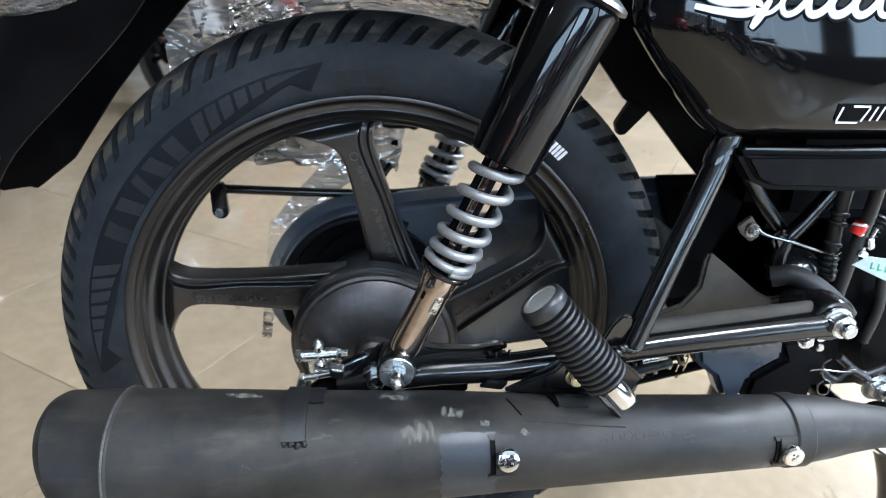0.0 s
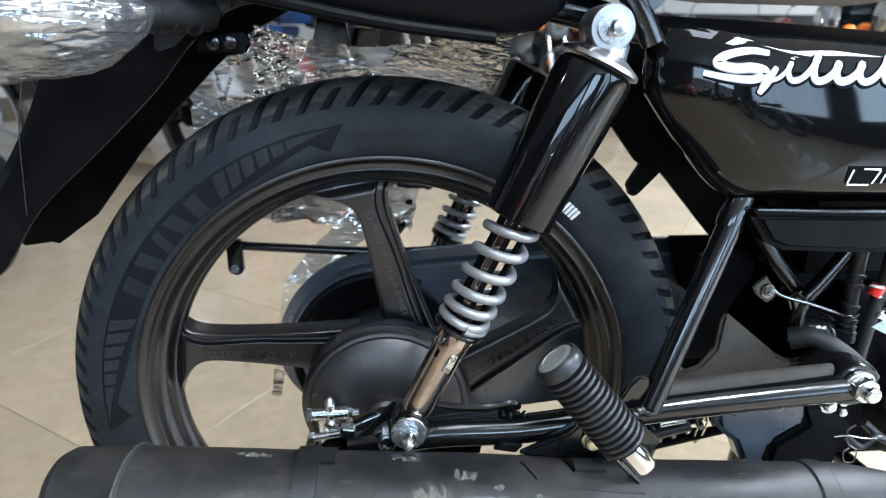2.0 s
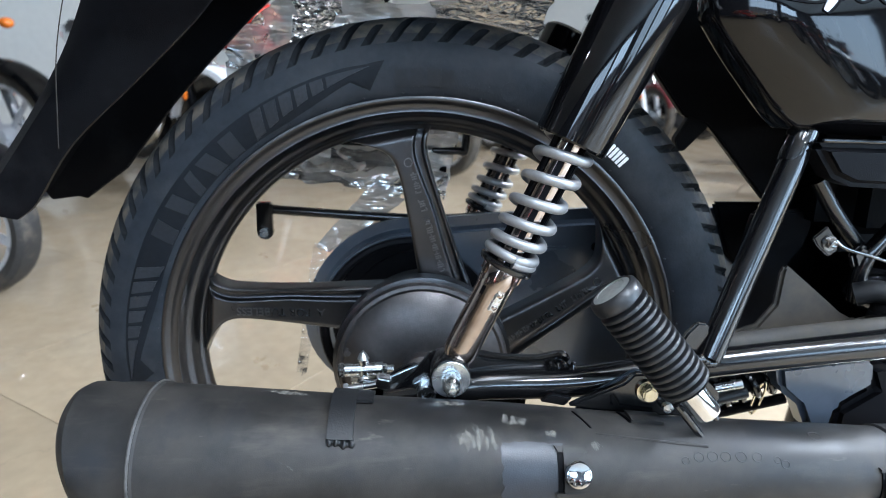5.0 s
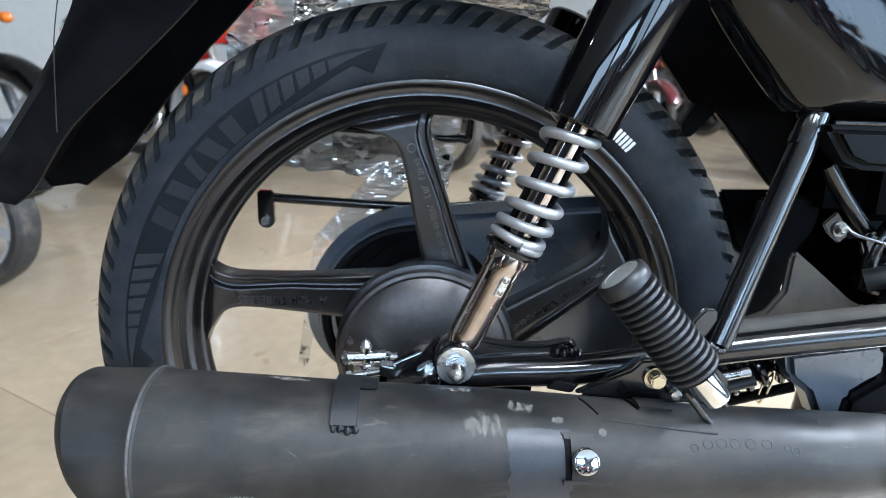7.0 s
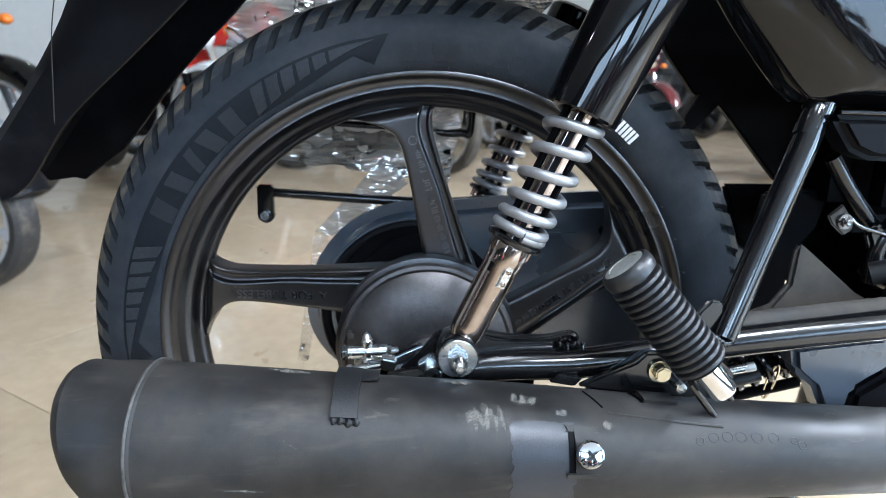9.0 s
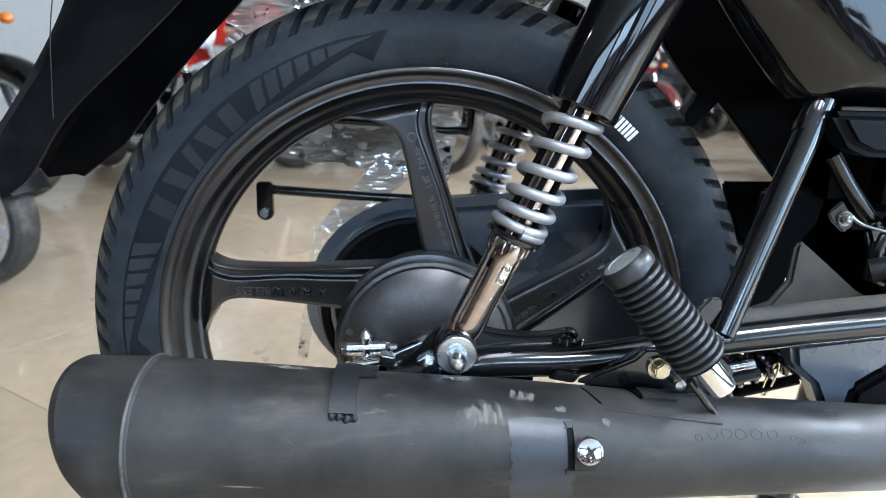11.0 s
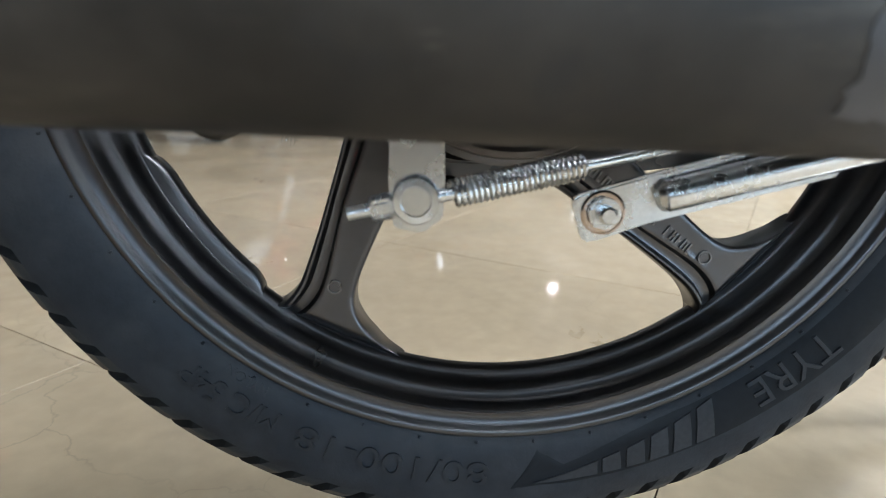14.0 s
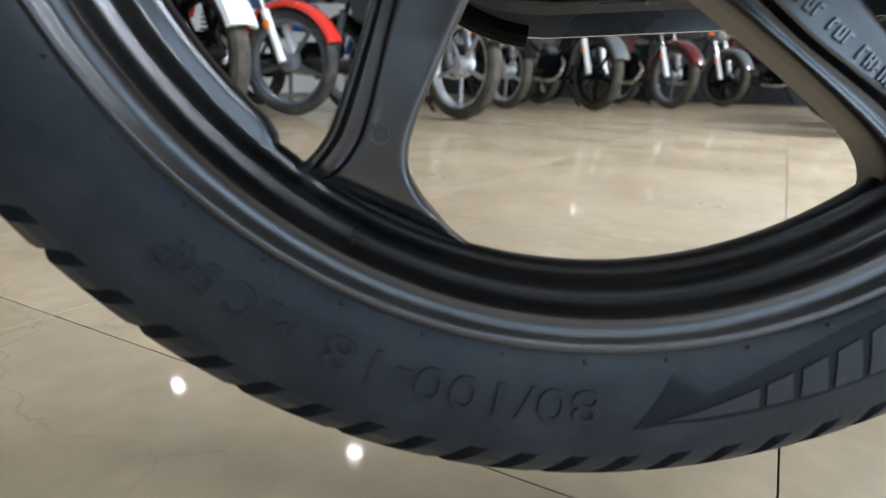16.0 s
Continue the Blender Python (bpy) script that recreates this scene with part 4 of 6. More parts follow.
part("joint_pin_top", lathe([(0.0045, 0), (0.0055, 0.008), (0.0030, 0.0125), (0, 0.0160)], 12, pose(-0.0530, -0.0755, 0.3310)), M_ZINC, clamp)
part("joint_pin_front", join(lathe([(0.0065, 0), (0.0065, 0.004), (0.004, 0.006), (0, 0.006)], 16, toward(-0.0520, -0.0800, 0.3185)), tube([(-0.0520, -0.078, 0.330), (-0.0520, -0.078, 0.312)], 0.0045, 12)), M_ZINC, clamp)
part("clamp_bracket", plate([(-0.066, 0.330), (-0.040, 0.330), (-0.030, 0.312), (-0.036, 0.290), (-0.064, 0.290)], -0.0700, -0.0670, 0.001), M_ZINC, clamp)


# -- shock absorbers --
def shock_absorber(name, low, high, label):
    """A shock absorber from its lower eye to its upper one: steel tube, coil, black shroud."""
    top = Vector(high) - Vector(low)
    length = top.length
    sh = part(name, lathe([(0.0112, 0.012), (0.0134, 0.018), (0.0138, 0.024), (0.0138, 0.076), (0.0146, 0.079), (0.0150, 0.0935), (0.0138, 0.096), (0.012, 0.098)], 40), M_DARKCHROME, bike, label, m=along(low, high))
    part("damper_body", lathe([(0.0112, 0.094), (0.0112, 0.212), (0.009, 0.214)], 32), M_DARKCHROME, sh)
    for k in range(6):
        a = k * math.pi / 3 + 0.35
        part("guide_strip", box(0.0046, 0.0030, 0.105, 0.0008, Matrix.Rotation(a, 4, "Z") @ Matrix.Translation((0, 0.0122, 0.152))), M_PLASTIC, sh)
    part("spring_seat", lathe([(0.0148, 0.0945), (0.0206, 0.0955), (0.0214, 0.0970), (0.0214, 0.0990), (0.0200, 0.1000), (0.012, 0.1002)], 40), M_FRAME, sh)
    for k in range(7):
        a = 2 * math.pi * k / 7
        part("seat_tooth", box(0.0040, 0.0022, 0.0090, 0.0007, Matrix.Rotation(a, 4, "Z") @ Matrix.Translation((0, -0.0152, 0.0905))), M_DARKCHROME, sh)
    spring = part("coil_spring", coil((0, 0, 0.1065), (0, 0, 0.2260), 0.0182, 0.0039, 7.6, 28, 12, 0.25), M_SPRING, sh, "silver grey coil spring")
    part("end_coil", coil((0, 0, 0.1036), (0, 0, 0.1066), 0.0182, 0.0038, 1.0, 28, 12), M_SPRING, spring)
    part("shroud", lathe([(0.0246, 0.1990), (0.0262, 0.1985), (0.0272, 0.2000), (0.0278, 0.2300), (0.0290, 0.3140), (0.0282, 0.3185), (0.0250, 0.3215), (0.010, 0.3215)], 56), M_GLOSS, sh, "gloss black upper shroud")
    return sh


SHOCK_LOW, SHOCK_TOP = Vector((0.0205, -0.1300, 0.3525)), Vector((0.1720, -0.1330, 0.6715))
shock = shock_absorber("shock_absorber", SHOCK_LOW, SHOCK_TOP, "rear shock absorber with silver spring and black shroud")
shock_absorber("shock_absorber", (0.0315, 0.1420, 0.3470), (0.1830, 0.1420, 0.6660), "rear shock absorber with silver spring and black shroud")
_back = shock.matrix_basis.inverted()
_face = _back.to_3x3() @ Vector((0.30, -1.0, 0.0))
_slot = Matrix.Rotation(math.atan2(_face.y, _face.x) + math.pi / 2, 4, "Z")
part("damper_slot", box(0.0080, 0.0024, 0.019, 0.0012, _slot @ pose(0.0, -0.0136, 0.071)), M_ZINC, shock, "zinc plated crimp plate")
for z in (0.066, 0.076):
    part("slot_rivet", lathe([(0.0022, 0), (0.0020, 0.0012), (0.0010, 0.0017), (0, 0.0018)], 12, _slot @ pose(0, -0.0146, z, 90, 0, 0)), M_DARKCHROME, shock)
part("side_slot", box(0.0040, 0.0016, 0.016, 0.0006, _slot @ Matrix.Rotation(-1.0, 4, "Z") @ pose(0.0, -0.0134, 0.078)), M_BLACK, shock)
part("lower_eye", lathe([(0.0155, -0.014), (0.0165, -0.012), (0.0165, 0.012), (0.0155, 0.014), (0.008, 0.014), (0.008, -0.014)], 36, _back @ toward(*SHOCK_LOW), closed=True), M_FRAME, shock)
part("mount_washer", lathe([(0.0150, 0), (0.0150, 0.0022), (0.0144, 0.0028), (0, 0.0028)], 36, _back @ toward(0.0205, -0.1445, 0.3525)), M_ZINC, shock)
part("cap_nut", join(hexagon(0.0085, 0.006, _back @ toward(0.0205, -0.1470, 0.3525)), lathe([(0.0072, 0), (0.0070, 0.005), (0.0052, 0.0105), (0.0028, 0.0130), (0, 0.0136)], 28, _back @ toward(0.0205, -0.1530, 0.3525))), M_ZINC, shock)
part("top_eye", join(lathe([(0.0150, -0.015), (0.0162, -0.013), (0.0162, 0.013), (0.0150, 0.015), (0.0075, 0.015), (0.0075, -0.015)], 44, _back @ toward(0.1625, -0.1330, 0.6690), closed=True),
                     lathe([(0.0300, -0.0300), (0.0295, -0.0270), (0.0240, -0.0240), (0.0160, -0.0200), (0.0135, -0.0100)], 40, _back @ along(SHOCK_TOP, 2 * SHOCK_TOP - SHOCK_LOW))), M_EYE, shock, "silver cast upper shock eye")
part("top_washer", lathe([(0.0108, 0), (0.0108, 0.0022), (0, 0.0026)], 36, _back @ toward(0.1625, -0.1480, 0.6690)), M_ZINC, shock)
part("top_nut", lathe([(0.0062, 0), (0.0062, 0.006), (0.0048, 0.0090), (0, 0.0100)], 28, _back @ toward(0.1640, -0.1500, 0.6690)), M_ZINC, shock)

# -- swingarm --
ARM_LINE = [(-0.030, -0.112, 0.3180), (0.045, -0.122, 0.3350), (0.130, -0.125, 0.3395), (0.240, -0.128, 0.3570), (0.360, -0.135, 0.3730), (0.418, -0.138, 0.3800)]
swing = part("swingarm", tube(ARM_LINE, 0.0128, 20), M_FRAME, bike, "gloss black tubular swingarm")
part("far_arm", tube([(x, 0.105, z) for x, y, z in ARM_LINE], 0.0128, 16), M_FRAME, swing)
part("axle_plate", plate([(-0.062, 0.3120), (-0.052, 0.3000), (0.070, 0.2940), (0.086, 0.3000), (0.088, 0.3160), (0.036, 0.3260), (0.026, 0.3380), (-0.010, 0.3480), (-0.040, 0.3320)], -0.1085, -0.1010, 0.002), M_FRAME, swing)
part("shock_bracket", join(plate([(-0.030, 0.3260), (-0.008, 0.3460), (0.006, 0.3640), (0.030, 0.3660), (0.052, 0.3570), (0.090, 0.3550), (0.108, 0.3590), (0.116, 0.3560), (0.116, 0.3450), (0.080, 0.3440), (0.040, 0.3380), (0.010, 0.3260)], -0.1200, -0.1130, 0.0018),
                           tube([(0.036, -0.1170, 0.3640), (0.060, -0.1180, 0.3590), (0.090, -0.1180, 0.3575), (0.112, -0.1185, 0.3610), (0.118, -0.1170, 0.3550)], 0.0028, 8)), M_FRAME, swing)
for i, (x, z) in enumerate(((0.112, 0.3525), (0.228, 0.3720))):
    rings = [[(x - 0.012 + 0.0012 * k, -0.1245 - (0.0030 + 0.0012 * math.sin(1.9 * k)) * math.cos(b), z + 0.0016 * math.sin(0.7 * k) + (0.0002 * k if i else 0) + (0.0034 + 0.0010 * math.sin(1.9 * k)) * math.sin(b)) for b in [q * math.pi / 5 for q in range(10)]] for k in range(20)]
    part("weld_bead", skin(rings), M_FRAME, swing)
pivot = part("pivot_nut", join(lathe([(0.0138, 0), (0.0138, 0.003), (0, 0.0036)], 32, toward(0.4070, -0.1420, 0.3825)), hexagon(0.0116, 0.0100, toward(0.4070, -0.1450, 0.3825)),
                               lathe([(0.0070, 0), (0.0070, 0.006), (0.0056, 0.0075), (0, 0.0075)], 22, toward(0.4070, -0.1550, 0.3825))), M_ZINC, bike, "zinc plated swingarm pivot nut")
part("pivot_boss", lathe([(0.020, -0.045), (0.021, 0.0), (0.019, 0.004), (0, 0.004)], 28, toward(0.4070, -0.1370, 0.3810)), M_FRAME, swing)
part("cross_plate", plate([(0.2658, 0.3592), (0.2962, 0.3707), (0.3100, 0.3895), (0.3119, 0.4213), (0.3155, 0.4259), (0.3436, 0.4036), (0.3715, 0.3810), (0.3861, 0.3735), (0.4181, 0.3818), (0.4264, 0.3771), (0.4346, 0.3549), (0.3556, 0.3464), (0.2687, 0.3397)], -0.0840, -0.0760, 0.003), M_DUSTY, swing, "dusty black swingarm cross plate")
part("plate_scratch", tube([(0.3156, -0.0845, 0.3914), (0.3211, -0.0845, 0.3838), (0.3290, -0.0845, 0.3785), (0.3373, -0.0845, 0.3769), (0.3445, -0.0845, 0.3817), (0.3527, -0.0845, 0.3863)], 0.0004, 6), M_SCUFF, swing)
for k, (x, z, w) in enumerate(((0.2780, 0.3751, 0.0095), (0.3193, 0.3769, 0.0180))):
    part("wiped_spot", ball(w, 0.0006, 0.0036, pose(x, -0.1290 - 0.002 * k, z, 0, -7, 0), 16, 8), M_BLACK, swing)
part("arm_sleeve", tube([(0.245, -0.122, 0.3690), (0.330, -0.126, 0.3800), (0.395, -0.128, 0.3870)], 0.0086, 16), M_DUSTY, swing)

# -- muffler --
MUF = [(-0.190, 0.3163, 0.0510), (-0.120, 0.3107, 0.0487), (-0.060, 0.3058, 0.0466), (0.0, 0.3012, 0.0449), (0.060, 0.2967, 0.0433), (0.120, 0.2912, 0.0407), (0.180, 0.2857, 0.0382), (0.260, 0.2800, 0.0357), (0.372, 0.2721, 0.0323)]


def muffler_y(x):
    """The muffler's middle line, splayed a little outwards to its end."""
    return -0.174 + 0.0622 * x


def muffler_ring(x, zc, r, n=64, shear=0.0):
    out = []
    y = muffler_y(x)
    for k in range(n):
        a = 2 * math.pi * k / n
        z = r * math.sin(a)
        out.append((x - shear * z, y - r * math.cos(a), zc + z))
    return out


muffler = part("muffler", skin([muffler_ring(*MUF[0])] + [muffler_ring(*q) for q in MUF[1:]] + [muffler_ring(0.374, 0.2720, 0.0312), muffler_ring(0.376, 0.2720, 0.029)]), M_MUFFLER, bike,
               "long matt black muffler with dust smears")
cap_rings = [muffler_ring(-0.184, 0.3158, 0.0508), muffler_ring(-0.1855, 0.3160, 0.0518), muffler_ring(-0.1880, 0.3162, 0.0518), muffler_ring(-0.1900, 0.3163, 0.0509, shear=0.02), muffler_ring(-0.202, 0.3170, 0.0512, shear=0.10), muffler_ring(-0.210, 0.3174, 0.0509, shear=0.18)]
for d in (0.30, 0.50, 0.66, 0.78, 0.87, 0.94):
    cap_rings.append(muffler_ring(-0.213 - 0.0260 * d, 0.3180 + 0.010 * d, 0.0508 * (1 - d ** 2.2) ** 0.5, shear=0.22))
cap_rings += [muffler_ring(-0.2340, 0.3280, 0.0180), muffler_ring(-0.2250, 0.3280, 0.0175)]
part("end_cap", skin(cap_rings, cap=False), M_MUFFLER, muffler, "dented matt black end cap")
part("tail_baffle", lathe([(0.0200, 0), (0.0200, 0.004), (0.012, 0.004), (0.012, -0.02)], 32, pose(-0.222, -0.188, 0.3280, 0, -90, 0)), M_BLACK, muffler)
part("front_band", skin([muffler_ring(0.372, 0.2721, 0.0325), muffler_ring(0.374, 0.2720, 0.0340), muffler_ring(0.390, 0.2712, 0.0338), muffler_ring(0.392, 0.2712, 0.0322)], cap=False), M_MUFFLER, muffler)
part("head_cone", skin([muffler_ring(0.374, 0.2720, 0.0318), muffler_ring(0.392, 0.2712, 0.0316), muffler_ring(0.420, 0.2700, 0.0290), muffler_ring(0.445, 0.2680, 0.0250), muffler_ring(0.475, 0.2640, 0.0205), muffler_ring(0.520, 0.2540, 0.0185), muffler_ring(0.620, 0.2300, 0.0185)], cap=False), M_MUFFLER, muffler)


def on_muffler(x, a, lift=0.0):
    """A place on the muffler's skin: a in degrees, 0 facing the camera's side, 90 on top."""
    xs = [q[0] for q in MUF]
    r = float(np.interp(x, xs, [q[2] for q in MUF])) + lift
    zc = float(np.interp(x, xs, [q[1] for q in MUF]))
    return Vector((x, muffler_y(x) - r * math.cos(radians(a)), zc + r * math.sin(radians(a))))


def muffler_patch(x0, x1, a0, a1, lift=0.0015, thick=0.0022, nx=6, na=8, wobble=0.0, seed=0):
    """A shell piece lying on the muffler, with an uneven edge where wobble is given."""
    rnd = random.Random(seed)
    bm = bmesh.new()
    grid = []
    for i in range(nx + 1):
        row = []
        for k in range(na + 1):
            wx = wobble * (rnd.random() - 0.5) if i in (0, nx) or k in (0, na) else 0
            wa = wobble * 900 * (rnd.random() - 0.5) if i in (0, nx) or k in (0, na) else 0
            row.append((x0 + (x1 - x0) * i / nx + wx, a0 + (a1 - a0) * k / na + wa))
        grid.append(row)
    outer = [[bm.verts.new(on_muffler(x, a, lift + thick)) for x, a in row] for row in grid]
    inner = [[bm.verts.new(on_muffler(x, a, lift)) for x, a in row] for row in grid]
    for i in range(nx):
        for k in range(na):
            bm.faces.new((outer[i][k], outer[i + 1][k], outer[i + 1][k + 1], outer[i][k + 1]))
            bm.faces.new((inner[i][k], inner[i][k + 1], inner[i + 1][k + 1], inner[i + 1][k]))
    rim = [(i, 0) for i in range(nx + 1)] + [(nx, k) for k in range(1, na + 1)] + [(i, na) for i in range(nx - 1, -1, -1)] + [(0, k) for k in range(na - 1, 0, -1)]
    for (i, k), (i2, k2) in zip(rim, rim[1:] + rim[:1]):
        bm.faces.new((outer[i][k], outer[i2][k2], inner[i2][k2], inner[i][k]))
    return bm


part("hanger_strap", join(muffler_patch(-0.066, -0.049, 47, 112, 0.0006, 0.0036), muffler_patch(-0.051, -0.037, 86, 112, 0.0014, 0.0022, wobble=0.001, seed=3)), M_FRAME_MATT, muffler, "welded black hanger strap")
_w = tube([on_muffler(-0.0660 + 0.0180 * f, 45.5 + 1.2 * math.sin(7 * f), 0.0006) for f in (0, 0.2, 0.4, 0.6, 0.8, 1)], lambda f: 0.0026 + 0.0008 * math.sin(23 * f), 12, 10)
part("strap_weld", _w, M_FRAME_MATT, muffler, "lumpy weld bead")
part("end_seam", tube([on_muffler(-0.1868, a, 0.0012) for a in range(-60, 200, 8)], 0.0011, 8, steps=2), M_SEAM_GLINT, muffler, "grey end seam, its highlight put into the colour")
part("heat_sleeve", muffler_patch(0.0530, 0.0970, -46, 50, 0.0000, 0.0003, 10, 26, 0.003, 5), M_SLEEVE, muffler, "smooth blue-black sleeve")
part("long_scratch", tube([on_muffler(-0.1085 + 0.046 * f, 38.5 - 30 * f, -0.0002) for f in (0, 0.25, 0.5, 0.75, 1)], 0.0005, 6), M_SCUFF, muffler)
part("stamped_line", tube([on_muffler(-0.1646 + 0.0726 * f, -9.9 - 3.8 * f + 3 * math.sin(3.1 * f), -0.0002) for f in (0, 0.25, 0.5, 0.75, 1)], 0.0006, 6), M_SCUFF, muffler)
part("skin_lip", tube([on_muffler(0.1242 + 0.0860 * f, 63.7 - 9.4 * f, -0.0002) for f in (0, 0.25, 0.5, 0.75, 1)], lambda f: 0.0008 + 0.0006 * f, 8), M_MUFFLER, muffler, "folded edge of the skin")
part("skin_cut", tube([on_muffler(0.1120 + 0.0077 * f + 0.002 * f * f, 96 - 26 * f, 0.0001) for f in (0, 0.35, 0.7, 1)], 0.0008, 8), M_BLACK, muffler)
part("skin_cut", tube([on_muffler(0.150 + 0.005 * f, 104 - 22 * f, 0.0003) for f in (0, 0.35, 0.7, 1)], 0.0012, 8), M_BLACK, muffler)
for x, a in ((0.1055, 23.5), (0.3630, 7)):
    c = on_muffler(x, a)
    out = Vector((0, -math.cos(radians(a)), math.sin(radians(a))))
    tab = part("heat_shield_tab", join(muffler_patch(x - 0.009, x + 0.006, a - 19, a + 22, 0.0, 0.0024), muffler_patch(x - 0.014, x + 0.008, a + 18, a + 25, 0.0, 0.0018, wobble=0.002, seed=8), muffler_patch(x - 0.015, x + 0.006, a - 22, a - 18, 0.0, 0.0030)), M_MUFFLER, muffler)
    # Raised black patch: the shade in the opening beside the tab.
    part("tab_opening_shade", muffler_patch(x - 0.0130, x - 0.0088, a - 19, a + 22, 0.0, 0.0011), M_BLACK, muffler)
    part("shield_bolt", join(lathe([(0.0085, 0.0), (0.0098, 0.003), (0.0098, 0.005), (0.0085, 0.0072), (0.004, 0.0082), (0, 0.0078)], 32, along(c + out * 0.002, c + out * 0.02)),
                             box(0.0085, 0.0018, 0.0012, 0.0003, along(c + out * 0.0105, c + out * 0.02) @ pose(0, 0, 0, 0, 0, 35)), box(0.0018, 0.0085, 0.0012, 0.0003, along(c + out * 0.0105, c + out * 0.02) @ pose(0, 0, 0, 0, 0, 35))), M_CHROME, muffler, "chrome shield bolt")
for x, a, w in ((0.1900, 38, 0.0026), (0.2010, 42, 0.0034), (0.2120, 43, 0.0036), (0.2225, 43, 0.0036), (0.2350, 43, 0.0038), (0.2480, 43, 0.0036), (0.2640, 40, 0.0024), (0.2700, 35, 0.0030), (0.3050, 74, 0.0045)):
    part("drop_mark", tube([on_muffler(x + w * 1.1 * math.cos(q * math.pi / 8), a + w * 1500 * math.sin(q * math.pi / 8), -0.0001) for q in range(17)], 0.0004, 6, steps=2), M_DROP, muffler)
part("mount_gusset", muffler_patch(0.156, 0.182, 82, 106, 0.0, 0.0026), M_MUFFLER, muffler)
for x, w, a, h in ((0.035, 0.052, 53, 40), (0.062, 0.036, 74, 22), (0.090, 0.016, 60, 14), (0.122, 0.016, 50, 14), (0.020, 0.050, 96, 12), (-0.100, 0.050, 100, 12)):
    part("dust_smear", muffler_patch(x - w / 2, x + w / 2, a - h / 2, a + h / 2, 0.0003, 0.0002, 8, 8, 0.0, 0), M_SCUFF, muffler)

# -- passenger footrest, folded up --
PEG_TIP, PEG_END = Vector((0.1315, -0.1720, 0.4320)), Vector((0.1890, -0.1845, 0.3630))
_len = (PEG_TIP - PEG_END).length
rest = part("footrest", lathe([(0.0075, -0.026), (0.0094, -0.025), (0.0100, -0.023), (0.0102, -0.003), (0.0102, 0.002), (0.010, 0.004)], 32), M_CHROME, bike, "folded passenger footrest with ribbed rubber", m=along(PEG_END, PEG_TIP))
prof = [(0.0140, 0.0), (0.0172, 0.001)]
for k in range(14):
    z = 0.003 + (_len - 0.014) * k / 14
    w = (_len - 0.014) / 14
    prof += [(0.0125, z), (0.0184, z + 0.03 * w), (0.0190, z + 0.10 * w), (0.0191, z + 0.30 * w), (0.0190, z + 0.48 * w), (0.0184, z + 0.56 * w), (0.0125, z + 0.60 * w)]
prof += [(0.0125, _len - 0.0105), (0.0186, _len - 0.0100), (0.0192, _len - 0.006), (0.0186, _len - 0.001), (0.0164, _len + 0.001), (0.0147, _len)]
part("rubber_grip", lathe(prof, 48), M_GRIP, rest, "black ribbed rubber grip", angle=50)
part("end_disc", lathe([(0.0149, _len - 0.003), (0.0149, _len + 0.0005), (0.0112, _len + 0.0014), (0.0108, _len + 0.0008), (0.0066, _len + 0.0010), (0, _len + 0.0010)], 40), M_DISC, rest, "worn metal end disc")
for k in range(26):
    z = 0.006 + (_len - 0.012) * k / 26
    part("rubber_stud", ball(0.0014, 0.0014, 0.0014, pose(-0.0138, -0.0128, z), 6, 5), M_RUBBER, rest)
bracket = part("footrest_bracket", plate([(0.1130, 0.3290), (0.1250, 0.3350), (0.1560, 0.3480), (0.1640, 0.3560), (0.1900, 0.3560), (0.2200, 0.3520), (0.2360, 0.3360), (0.2260, 0.3180), (0.1700, 0.3200)], -0.1480, -0.1410, 0.0018), M_FRAME, bike, "black footrest bracket plate")
part("bracket_bolt", join(lathe([(0.0088, 0), (0.0088, 0.0025), (0, 0.003)], 28, toward(0.1745, -0.1480, 0.3420)), hexagon(0.0066, 0.007, toward(0.1745, -0.1505, 0.3420))), M_YZINC, bracket)
part("mount_plate", plate([(0.1180, 0.3180), (0.1300, 0.3330), (0.1660, 0.3560), (0.1990, 0.3470), (0.2040, 0.3180)], -0.1405, -0.1360, 0.0015), M_CASE, bracket)
part("bracket_pin", lathe([(0.004, 0), (0.004, 0.012), (0, 0.013)], 16, toward(0.1880, -0.1480, 0.3325)), M_ZINC, bracket)
part("fold_pin", join(tube([(0.2010, -0.172, 0.3570), (0.2210, -0.170, 0.3290)], 0.0026, 10), tube([(0.1860, -0.176, 0.3450), (0.2080, -0.174, 0.3180)], 0.0030, 10)), M_FRAME, bracket)
part("bracket_ear", plate([(0.196, 0.366), (0.206, 0.386), (0.214, 0.395), (0.222, 0.394), (0.226, 0.380), (0.216, 0.362)], -0.1400, -0.1340, 0.0015), M_FRAME, bracket)
part("bracket_tail", plate([(0.092, 0.3300), (0.100, 0.3360), (0.118, 0.3330), (0.112, 0.3260)], -0.1420, -0.1370, 0.001), M_FRAME, bracket)

# -- frame --
frame_part = part("subframe_tube", tube([(0.2250, -0.1400, 0.3660), (0.2960, -0.1060, 0.5330), (0.2990, -0.1030, 0.5440)], 0.0101, 22), M_FRAME, bike, "gloss black frame stay tube")
part("stay_collar", lathe([(0.0101, -0.012), (0.0107, -0.006), (0.0108, 0.012), (0.0100, 0.014)], 26, along((0.2920, -0.1065, 0.5270), (0.2990, -0.1030, 0.5440))), M_FRAME, frame_part)
for k in range(7):
    part("weld_bead", ball(0.0045, 0.004, 0.004, Matrix.Translation((0.2100 + 0.0036 * k, -0.1470 + 0.0012 * k, 0.3640 + 0.0030 * math.sin(k))), 8, 6), M_FRAME, frame_part)
rail = part("seat_rail", tube([(-0.060, -0.075, 0.7000), (0.100, -0.088, 0.6920), (0.240, -0.080, 0.6660), (0.420, -0.070, 0.6500)], 0.0125, 16), M_FRAME, bike, "black seat rail")
